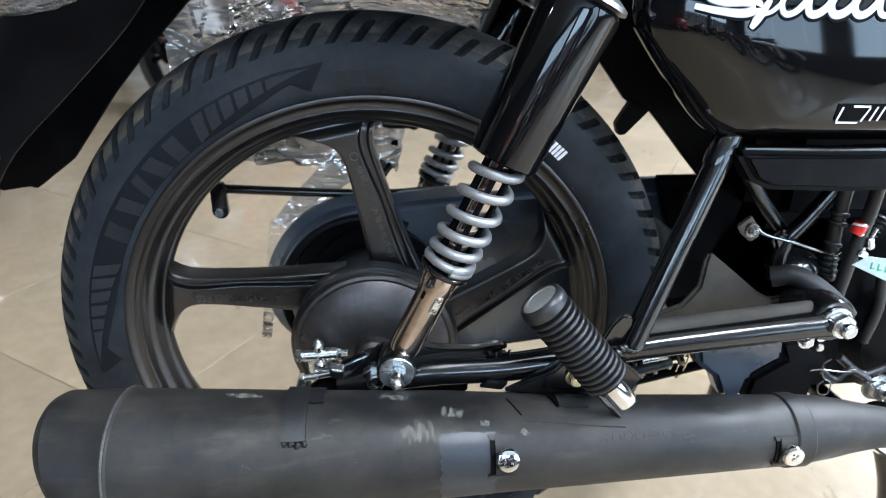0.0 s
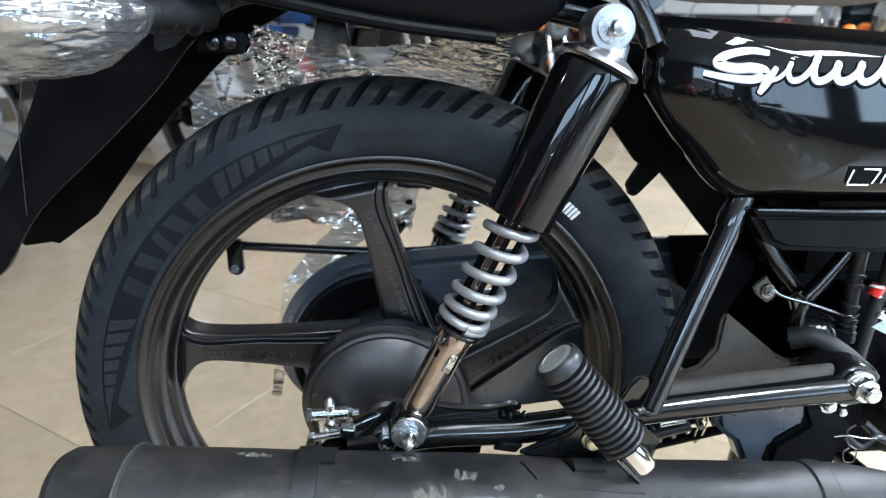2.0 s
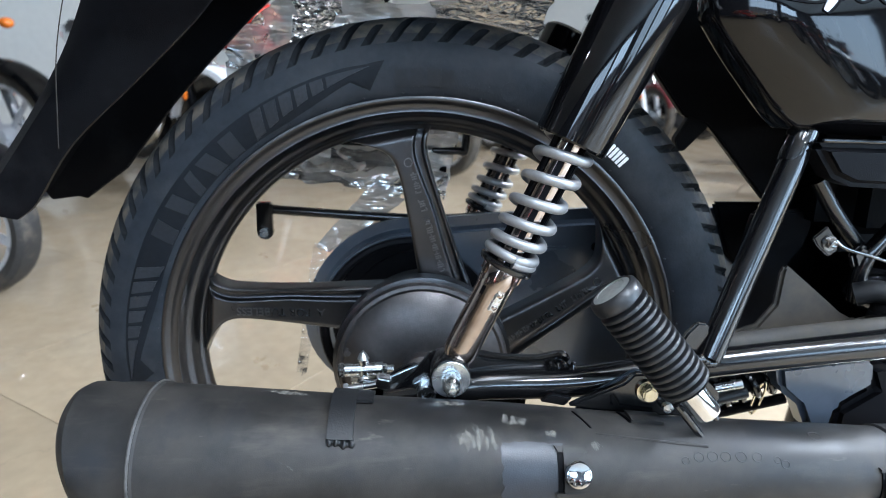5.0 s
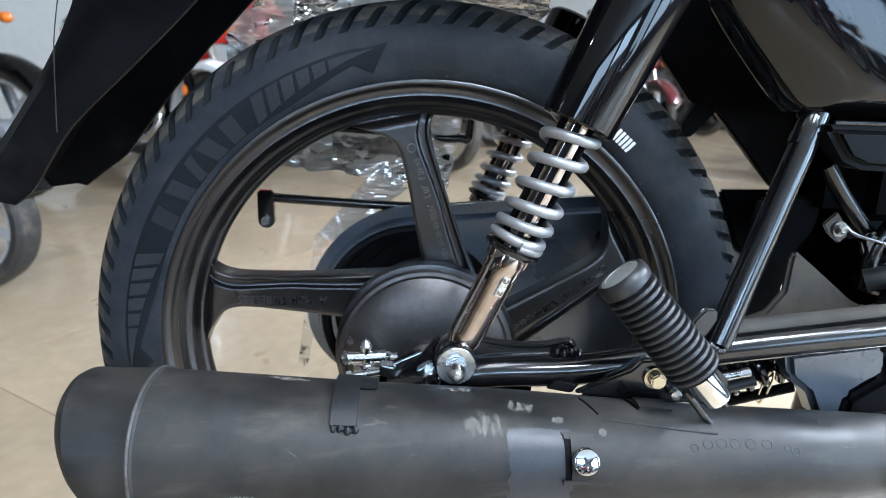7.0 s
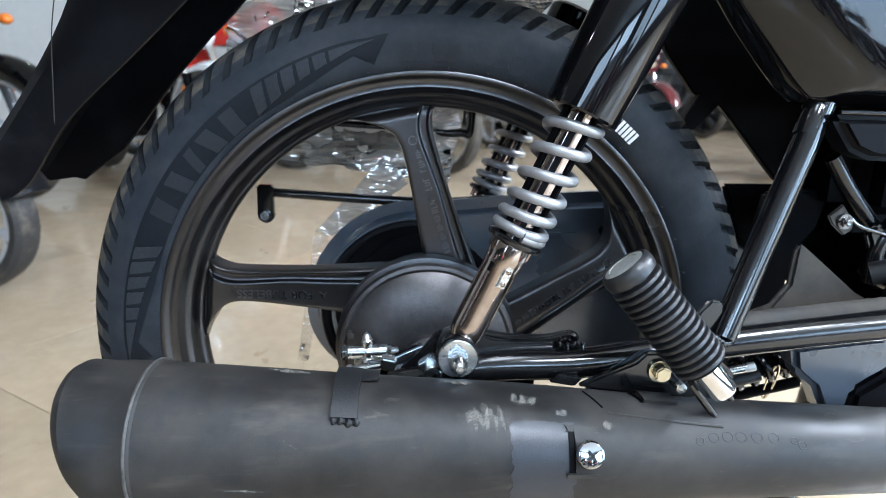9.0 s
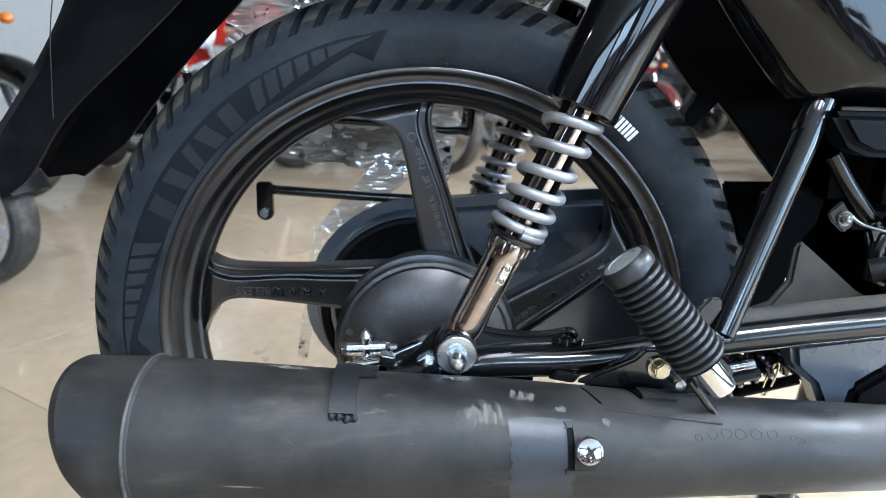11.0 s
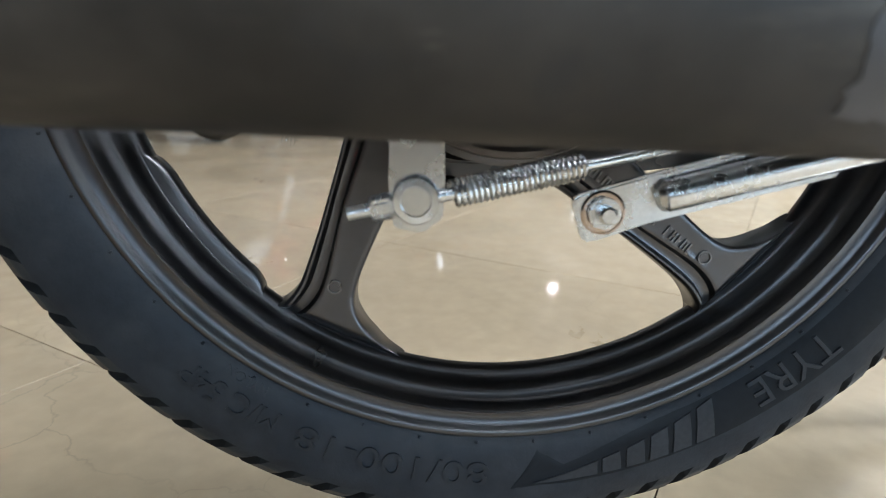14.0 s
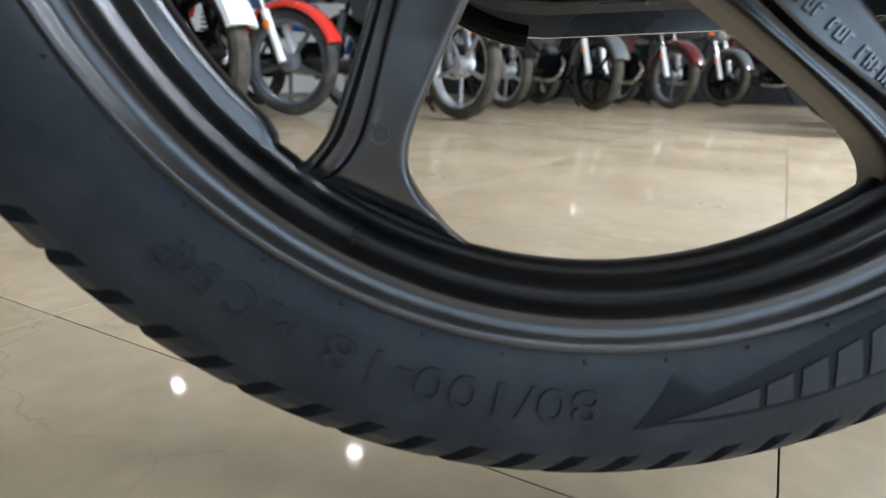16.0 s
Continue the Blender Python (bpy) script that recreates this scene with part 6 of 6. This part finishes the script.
PANEL = [(0.222, 0.6800), (0.300, 0.6770), (0.400, 0.6700), (0.520, 0.6640), (0.640, 0.6500), (0.660, 0.6000), (0.600, 0.5420), (0.500, 0.5365), (0.380, 0.5370), (0.300, 0.5395), (0.278, 0.5480), (0.248, 0.5800), (0.222, 0.6120), (0.2125, 0.6300), (0.2135, 0.6680)]
panel = part("side_panel", side_panel_mesh(PANEL), M_GLOSS, bike, "gloss black side panel with a white script mark", angle=60)
LOWER = [(0.294, 0.5330), (0.400, 0.5310), (0.600, 0.5340), (0.600, 0.5000), (0.400, 0.4960), (0.330, 0.4995), (0.314, 0.5060)]
part("lower_trim", plate(LOWER, -0.128, -0.098, 0.006, 3), M_PLASTIC, panel, "satin black lower trim")
part("trim_line", tube([(0.300, -0.1260, 0.5350), (0.400, -0.1290, 0.5335), (0.560, -0.1290, 0.5340)], 0.0016, 8), M_FRAME, panel)


def on_panel(x, z, lift=0.0006):
    """A place on the side panel's face."""
    p = curve_through([(a, 0, b) for a, b in PANEL + PANEL[:1]], 5)[:-1]
    d = Vector((x - 0.440, z - 0.608))
    best = 1.0
    for a, b in zip(p, p[1:] + p[:1]):
        ax, az, bx, bz = a.x - 0.440, a.z - 0.608, b.x - 0.440, b.z - 0.608
        det = d.x * (az - bz) - d.y * (ax - bx)
        if abs(det) < 1e-12:
            continue
        s = (ax * (az - bz) - az * (ax - bx)) / det
        u = (d.x * az - d.y * ax) / det
        if s > 0 and -1e-6 <= u <= 1 + 1e-6:
            best = min(1.0, 1 / s)
            break
    return Vector((x, panel_y(best, z) - 0.0004 - lift, z))


def decal(points, lift=0.0006, width=0.004):
    """A painted brush stroke laid on the panel."""
    line = curve_through([(x, 0, z) for x, z in points], 6)
    bm = bmesh.new()
    prev = None
    for i, q in enumerate(line):
        t = (line[min(i + 1, len(line) - 1)] - line[max(i - 1, 0)]).normalized()
        n = Vector((-t.z, 0, t.x))
        w = width * (0.55 + 0.45 * math.sin(math.pi * min(1, max(0, i / (len(line) - 1)))))
        a, b = q + n * w, q - n * w
        pair = (bm.verts.new(on_panel(a.x, a.z, lift)), bm.verts.new(on_panel(b.x, b.z, lift)))
        if prev:
            bm.faces.new((prev[0], prev[1], pair[1], pair[0]))
        prev = pair
    return bm


# the maker's mark as one flowing run of plain loops behind a broad sweep: dark edge, silver line, white on top
def loops_line(x0, x1, z0, size, turns, rise, lean=0.45):
    """A looped line that leans forward, its first and last loops lower."""
    pts = []
    for i in range(turns * 9 + 1):
        f = i / (turns * 9)
        a = 2 * math.pi * turns * f
        h = size * (1.0 if int(turns * f) % 3 != 1 else 1.45)
        z = h * (1 - math.cos(a)) / 2
        pts.append((x0 + (x1 - x0) * f + 0.30 * size * math.sin(a) + lean * z, z0 + rise * f + z))
    return pts


SWEEP = [(0.2860, 0.6535), (0.2720, 0.6552), (0.2560, 0.6520), (0.2500, 0.6465), (0.2600, 0.6430), (0.2760, 0.6430), (0.2840, 0.6395), (0.2740, 0.6350), (0.2560, 0.6365), (0.2410, 0.6395)]
STROKES = [(SWEEP, 0.0030), (loops_line(0.2880, 0.3960, 0.6345, 0.0120, 6, -0.001), 0.0022), ([(0.2800, 0.6250), (0.2850, 0.6330), (0.2920, 0.6440)], 0.0026)]
for s, w in STROKES:
    part("mark_edge", decal([(x + 0.0006, z - 0.0010) for x, z in s], 0.0004, w + 0.0020), M_BLACK, panel)
    part("mark_edge", decal(s, 0.0007, w + 0.0008), M_SILVERDECAL, panel)
    part("mark_stroke", decal(s, 0.0010, w), M_WHITE, panel, "white flowing stroke")
part("badge_field", decal([(0.3600, 0.5650), (0.4200, 0.5640)], 0.0004, 0.0115), M_BLACK, panel)
for s in ([(0.3640, 0.5690), (0.3620, 0.5580)], [(0.3620, 0.5570), (0.3800, 0.5565)], [(0.3720, 0.5695), (0.3860, 0.5690)], [(0.3860, 0.5680), (0.3820, 0.5575)], [(0.3920, 0.5690), (0.3890, 0.5580)], [(0.3980, 0.5690), (0.3950, 0.5580)]):
    part("badge_stroke", decal(s, 0.0009, 0.0016), M_WHITE, panel)

# -- turn signal --
signal = part("turn_signal", ball(0.048, 0.040, 0.024, pose(-0.212, -0.160, 0.672, 0, -8, 12), 28, 18), M_CHROME, bike, "turn signal with orange lens wrapped in film")
part("lens", ball(0.016, 0.034, 0.019, pose(-0.232, -0.172, 0.680, 0, -20, 12), 20, 14), M_ORANGE, signal, "orange signal lens")
part("stalk", tube([(-0.178, -0.150, 0.674), (-0.155, -0.120, 0.676), (-0.128, -0.075, 0.680)], lambda f: 0.010 + 0.004 * f, 18), M_RUBBER, signal, "ribbed black rubber stalk")
for k in range(5):
    part("stalk_rib", lathe([(0.0105, 0), (0.0132, 0.0015), (0.0105, 0.003)], 20, along((-0.160 + 0.006 * k, -0.128 + 0.010 * k, 0.6757), (-0.10, -0.028, 0.680))), M_RUBBER, signal)


# ---- other motorcycles on show ----
def alloy_wheel(parent, name, x, r, tyre_w, rim_m, tyre_m, spokes=5):
    c = Matrix.Translation((x, 0, r))
    t = 0.22 * r
    tyre = part(name, lathe([(r - t, -0.35 * tyre_w), (r - 0.75 * t, -0.5 * tyre_w), (r - 0.4 * t, -0.5 * tyre_w), (r - 0.12 * t, -0.36 * tyre_w), (r, 0), (r - 0.12 * t, 0.36 * tyre_w), (r - 0.4 * t, 0.5 * tyre_w), (r - 0.75 * t, 0.5 * tyre_w), (r - t, 0.35 * tyre_w)], 56, c @ pose(0, 0, 0, 90, 0, 0), closed=True), tyre_m, parent)
    part("rim", lathe([(r - t + 0.004, -0.38 * tyre_w), (r - t - 0.008, -0.38 * tyre_w), (r - t - 0.020, -0.15 * tyre_w), (r - t - 0.022, 0), (r - t - 0.020, 0.15 * tyre_w), (r - t - 0.008, 0.38 * tyre_w), (r - t + 0.004, 0.38 * tyre_w)], 56, c @ pose(0, 0, 0, 90, 0, 0), closed=True), rim_m, tyre)
    for k in range(spokes):
        part("spoke", box(r - t - 0.05, 0.016, 0.026, 0.005, c @ pose(0, 0, 0, 0, 360 / spokes * k + 20, 0) @ pose((r - t - 0.02) / 2 + 0.02, 0, 0)), rim_m, tyre)
    part("wheel_hub", lathe([(0.02, -0.06), (0.05, -0.055), (0.06, -0.02), (0.06, 0.02), (0.05, 0.055), (0.02, 0.06)], 28, c @ pose(0, 0, 0, 90, 0, 0)), rim_m, tyre)
    return tyre


def show_bike(m, paint, rim_m, tyre_m, label, fork_m, r=0.300):
    """A commuter motorcycle: it stands along x, its front towards +x, its front tyre touching the floor at the origin."""
    b = tagged(empty("motorcycle", m), label, "motorcycle", "motorcycles on show")
    alloy_wheel(b, "front_tyre", 0.0, r, 0.085, rim_m, tyre_m)
    alloy_wheel(b, "rear_tyre", -1.25, r, 0.095, rim_m, tyre_m)
    for s in (-1, 1):
        part("fork_leg", tube([(0.0, 0.085 * s, r), (-0.10, 0.085 * s, r + 0.28)], 0.024, 14), fork_m, b)
        part("fork_tube", tube([(-0.10, 0.085 * s, r + 0.28), (-0.24, 0.085 * s, r + 0.66)], 0.017, 12), M_CHROME, b)
        part("handlebar_grip", tube([(-0.36, 0.24 * s, 1.02), (-0.42, 0.36 * s, 1.01)], 0.017, 10), M_RUBBER, b)
        part("turn_signal", ball(0.035, 0.03, 0.025, pose(-0.13, 0.19 * s, 0.80), 12, 8), M_ORANGE, b)
        part("side_reflector", ball(0.022, 0.010, 0.026, pose(-0.075, 0.115 * s, r + 0.20), 10, 8), M_ORANGE, b)
        part("rear_shock", tube([(-1.20, 0.13 * s, r + 0.03), (-1.06, 0.13 * s, 0.66)], 0.026, 12), M_GREYP, b)
        part("footrest", tube([(-0.62, 0.10 * s, 0.32), (-0.62, 0.28 * s, 0.32)], 0.016, 10), M_RUBBER, b)
        part("mirror_stalk", tube([(-0.36, 0.22 * s, 1.03), (-0.33, 0.28 * s, 1.18)], 0.005, 8), M_BLACK, b)
        part("mirror", ball(0.012, 0.055, 0.038, pose(-0.33, 0.30 * s, 1.20), 14, 10), M_BLACK, b)
    part("handlebar", tube([(-0.40, -0.33, 1.01), (-0.34, -0.16, 1.03), (-0.28, -0.07, 0.98), (-0.28, 0.07, 0.98), (-0.34, 0.16, 1.03), (-0.40, 0.33, 1.01)], 0.011, 10), M_BLACK, b)
    guard = lambda x, rr, a0, a1, w: skin([[(x + (rr + d) * math.cos(a), y, r + (rr + d) * math.sin(a)) for y, d in ((-w, -0.03), (-0.9 * w, -0.005), (-0.4 * w, 0.012), (0.4 * w, 0.012), (0.9 * w, -0.005), (w, -0.03), (0.85 * w, -0.03), (0, 0.004), (-0.85 * w, -0.03))] for a in [radians(a0 + (a1 - a0) * i / 16) for i in range(17)]])
    part("front_mudguard", guard(0.0, r + 0.032, 20, 165, 0.072), paint, b)
    part("rear_mudguard", guard(-1.25, r + 0.05, 40, 195, 0.085), M_PLASTIC, b)
    part("headlamp_cowl", skin([[(-0.10 - d, y * f, 0.86 + z * f) for y, z in ((-0.10, -0.13), (-0.13, 0.0), (-0.10, 0.12), (0, 0.17), (0.10, 0.12), (0.13, 0.0), (0.10, -0.13), (0, -0.16))] for d, f in ((0.0, 0.82), (0.04, 1.0), (0.14, 0.95), (0.20, 0.6))]), paint, b)
    part("headlamp", lathe([(0.085, -0.01), (0.082, 0.008), (0.05, 0.020), (0, 0.024)], 24, pose(-0.10, 0, 0.86, 0, 90, 0)), M_CHROME, b)
    part("fuel_tank", skin([[(x, y * w, z0 + z * hh) for y, z in ((-0.8, 0.0), (-1.0, 0.35), (-0.85, 0.8), (-0.4, 1.0), (0.4, 1.0), (0.85, 0.8), (1.0, 0.35), (0.8, 0.0))] for x, w, z0, hh in ((-0.28, 0.05, 0.80, 0.12), (-0.34, 0.12, 0.77, 0.20), (-0.48, 0.145, 0.75, 0.24), (-0.62, 0.13, 0.75, 0.19), (-0.74, 0.09, 0.75, 0.10))]), paint, b)
    part("seat", skin([[(x, y * w, z0 + z) for y, z in ((-1, 0.0), (-1.05, 0.05), (-0.7, 0.085), (0.7, 0.085), (1.05, 0.05), (1, 0.0))] for x, w, z0 in ((-0.66, 0.10, 0.78), (-0.80, 0.13, 0.755), (-1.10, 0.125, 0.775), (-1.36, 0.09, 0.80))]), M_SEAT, b)
    part("side_panel", plate([(-0.66, 0.74), (-1.02, 0.76), (-0.98, 0.60), (-0.74, 0.54)], -0.125, 0.125, 0.02, 3), paint, b)
    part("tail_cowl", skin([[(x, y * w, z) for y, z in ((-1, z0), (-0.9, z0 + 0.09), (0.9, z0 + 0.09), (1, z0))] for x, w, z0 in ((-1.02, 0.12, 0.70), (-1.30, 0.11, 0.73), (-1.48, 0.07, 0.77))]), paint, b)
    part("tail_lamp", box(0.05, 0.13, 0.06, 0.015, pose(-1.49, 0, 0.80)), M_REDP, b)
    block = part("engine", box(0.34, 0.24, 0.22, 0.04, pose(-0.60, 0, 0.36), 3), M_BLACK, b)
    for k in range(6):
        part("fin", box(0.13, 0.19, 0.012, 0.003, pose(-0.47 + 0.006 * k, 0, 0.48 + 0.026 * k)), M_BLACK, block)
    part("frame_tube", tube([(-0.24, 0, 0.92), (-0.36, 0, 0.60), (-0.42, 0, 0.32), (-0.70, 0, 0.27)], 0.02, 12), M_FRAME, b)
    part("muffler", tube([(-0.72, -0.17, 0.26), (-1.00, -0.18, 0.29), (-1.42, -0.19, 0.33)], lambda f: 0.032 + 0.02 * f, 18), M_MUFFLER, b)
    part("exhaust_pipe", tube([(-0.42, -0.06, 0.46), (-0.33, -0.11, 0.36), (-0.42, -0.15, 0.25), (-0.72, -0.17, 0.26)], 0.017, 12), M_CHROME, b)
    part("swingarm", tube([(-0.76, -0.09, 0.36), (-1.25, -0.10, r)], 0.018, 10), M_FRAME, b)
    part("chain_case", plate([(-0.70, 0.42), (-1.25, 0.40), (-1.35, 0.34), (-1.35, 0.26), (-1.25, 0.21), (-0.70, 0.28)], 0.09, 0.12, 0.01), M_PLASTIC, b)
    part("side_stand", tube([(-0.66, 0.12, 0.28), (-0.60, 0.30, 0.012)], 0.011, 10), M_BLACK, b)
    return b


def stand_at(lx, ly, turn):
    """On the room's floor: the front tyre's contact, and the way that the front points."""
    return ROOM @ pose(lx, ly, 0.002, 0, 0, turn)


red = show_bike(stand_at(-2.50, 2.50, 12), M_REDP, M_GREYP, M_TYREFAR, "red and black motorcycle in a row along the wall", M_WHITEP)
white = show_bike(stand_at(-2.18, 1.62, -8), M_WHITEP, M_BLACK, M_TYREDIRT, "white motorcycle with dusty tyres in a row along the wall", M_BLACK)
black = show_bike(stand_at(-2.04, 4.60, -28), M_GLOSS, M_SILVERRIM, M_TYREDIRT, "black motorcycle with silver wheels in a row along the wall", M_GREYP)
maroon = show_bike(stand_at(-0.95, 6.17, -36), M_MAROON, M_GREYP, M_TYREDIRT, "maroon motorcycle with a white fork in a row along the wall", M_WHITEP)
grey = show_bike(stand_at(-1.37, 4.95, -36), M_GREYP, M_BLACK, M_TYREDIRT, "grey motorcycle with a white fork in a row along the wall", M_WHITEP)
blue = show_bike(stand_at(-2.45, 3.40, 0), M_BLUEP, M_BLACK, M_TYREFAR, "blue motorcycle in a row along the wall", M_BLACK)
silver = show_bike(stand_at(-1.60, 0.27, 22), M_PLASTIC, M_SILVERRIM, M_TYREFAR, "black small-wheeled motorcycle with silver alloy wheels", M_BLACK, r=0.20)
copy_thing(grey, stand_at(-0.6, 7.6, -34))
copy_thing(black, stand_at(-1.62, 2.97, -20))
copy_thing(grey, stand_at(-2.3, 6.1, -30))
copy_thing(black, stand_at(-1.7, 7.2, -30))
copy_thing(black, stand_at(-2.75, 0.95, 15))
copy_thing(maroon, stand_at(0.4, 8.3, -40))
pale = show_bike(stand_at(0.62, 3.20, 205), M_GLOSS, M_WHITEP, M_TYREFAR, "black motorcycle with white alloy wheels", M_BLACK)
copy_thing(black, stand_at(0.45, 3.95, 192))
copy_thing(grey, stand_at(0.40, 4.75, 195))
copy_thing(black, stand_at(0.55, 5.5, 190))
copy_thing(grey, stand_at(3.2, 5.6, 172))
copy_thing(black, stand_at(3.0, 7.0, 175))
# a second row behind the camera, seen in the polished paint
for i, src in enumerate((black, maroon, white, black, red, grey, black, maroon, black, grey)):
    copy_thing(src, stand_at(-3.4 + 0.9 * i, -2.5, 78))


# ---- packing film ----
def folds(seed, n, reach):
    """Straight folds in random directions: each a unit normal, an offset and a depth."""
    rnd = random.Random(seed)
    out = []
    for _ in range(n):
        d = Vector((rnd.gauss(0, 1), rnd.gauss(0, 0.5), rnd.gauss(0, 1))).normalized()
        out.append((d, rnd.uniform(-reach, reach), rnd.uniform(-1, 1)))
    return out


def folded(p, lines):
    return sum(k * abs(p.dot(d) - c) for d, c, k in lines)


def settled(heights, *axes):
    """Heights with their mean and their slope along the axes taken out."""
    a = np.stack([np.ones(len(heights)), *axes], 1)
    return heights - a @ np.linalg.lstsq(a, heights, rcond=None)[0]


def crumpled(corners, n=60, m=48, depth=0.3, seed=1, lines=26):
    """A sheet of film between four corners (a, b, c, d in turn), creased along straight folds, its border uneven."""
    a, b, c, d = (Vector(q) for q in corners)
    mid = (a + b + c + d) / 4
    cuts = folds(seed, lines, 0.55 * (a - c).length)
    spots = []
    for i in range(n + 1):
        for k in range(m + 1):
            u, v = i / n, k / m
            rag = 0.06 * noise.noise(Vector((9 * u, 9 * v, seed)))
            spots.append(a.lerp(b, u + rag * (1 - 2 * v)).lerp(d.lerp(c, u - rag), v + rag))
    heights = np.array([depth * folded(p - mid, cuts) + 0.0012 * noise.noise(p * 90) for p in spots])
    heights = settled(heights, np.array([p.x for p in spots]), np.array([p.z for p in spots]))
    bm = bmesh.new()
    verts = [bm.verts.new(p + Vector((0.15, -1.0, 0.2)) * h) for p, h in zip(spots, heights.tolist())]
    grid = [verts[i * (m + 1):(i + 1) * (m + 1)] for i in range(n + 1)]
    for i in range(n):
        for k in range(m):
            bm.faces.new((grid[i][k], grid[i + 1][k], grid[i + 1][k + 1], grid[i][k + 1]))
    return bm


film = tagged(empty("packing_film", BIKE), "crumpled clear packing film round the side guard", "plastic film")
part("film_sheet", crumpled([(-0.182, 0.120, 0.474), (0.030, 0.120, 0.448), (0.060, 0.120, 0.605), (-0.150, 0.120, 0.600)], 90, 70, 0.24, 2, 60), M_FILM, film, angle=24)
part("film_sheet", crumpled([(-0.122, 0.108, 0.396), (-0.106, 0.108, 0.389), (-0.016, 0.108, 0.450), (-0.046, 0.108, 0.478)], 36, 70, 0.26, 3, 40), M_FILM, film, angle=24)
part("film_sheet", crumpled([(-0.150, 0.104, 0.240), (-0.138, 0.104, 0.238), (-0.108, 0.108, 0.390), (-0.124, 0.108, 0.398)], 16, 60, 0.12, 4, 16), M_FILM_THIN, film, angle=24)
part("film_sheet", crumpled([(-0.135, 0.105, 0.590), (0.110, 0.105, 0.612), (0.110, 0.070, 0.662), (-0.120, 0.070, 0.668)], 110, 44, 0.20, 5, 70), M_FILM, film, angle=24)
part("film_sheet", crumpled([(-0.205, 0.110, 0.560), (-0.125, 0.105, 0.585), (-0.112, 0.085, 0.672), (-0.200, 0.085, 0.625)], 60, 60, 0.28, 8, 60), M_FILM, film, angle=24)
bag = tagged(empty("film_bag", BIKE), "clear film bag wrapped round the turn signal", "plastic film")
_b = ball(0.080, 0.046, 0.036, None, 128, 84)
for v in _b.verts:
    k = 1 - 0.42 * max(0.0, v.co.x / 0.080) ** 1.5
    v.co.y, v.co.z = v.co.y * k, v.co.z * k
moved(_b, pose(-0.212, -0.160, 0.668, 0, -6, 12))
_cuts = folds(12, 90, 0.085)
_mid = Vector((-0.210, -0.160, 0.668))
_co = np.array([v.co for v in _b.verts])
_h = settled(np.array([0.11 * folded(v.co - _mid, _cuts) + 0.0016 * noise.noise(v.co * 110) for v in _b.verts]), *_co.T)
for v, h in zip(_b.verts, _h.tolist()):
    v.co += (v.co - _mid).normalized() * h
part("film_skin", _b, M_BAG, bag, angle=24)


# ---- floor tiles, 600 mm, set square to the room ----
def tile_mesh(size=0.5988, thick=0.006, bev=0.0003):
    bm = box(size, size, thick, bev, segments=1)
    me = bpy.data.meshes.new("tile")
    bm.to_mesh(me)
    bm.free()
    me.materials.append(M_TILE)
    return me


TILE = tile_mesh()
GX, GY = 0.087, 0.021  # a joint crossing, in the room's axes
far_tiles = []
for i in range(-8, 12):
    for k in range(-10, 16):
        cx, cy = GX + 0.6 * (i + 0.5), GY + 0.6 * (k + 0.5)
        if not (X0 + 0.1 < cx < X1 - 0.1 and Y0 + 0.1 < cy < Y1 - 0.1):
            continue
        if -6 <= i <= 6 and -5 <= k <= 12:
            ob = new("tile", TILE)
            ob.parent = floor
            ob.matrix_basis = Matrix.Translation((cx, cy, -0.003))
        else:
            far_tiles.append((cx, cy))
_bm = bmesh.new()
for cx, cy in far_tiles:
    _bm.from_mesh(TILE)
    _bm.verts.ensure_lookup_table()
    for v in _bm.verts[-len(TILE.vertices):]:
        v.co += Vector((cx, cy, -0.003))
_far = part("far_tiles", _bm, M_TILE, floor)
tagged(_far, kind="stuff")
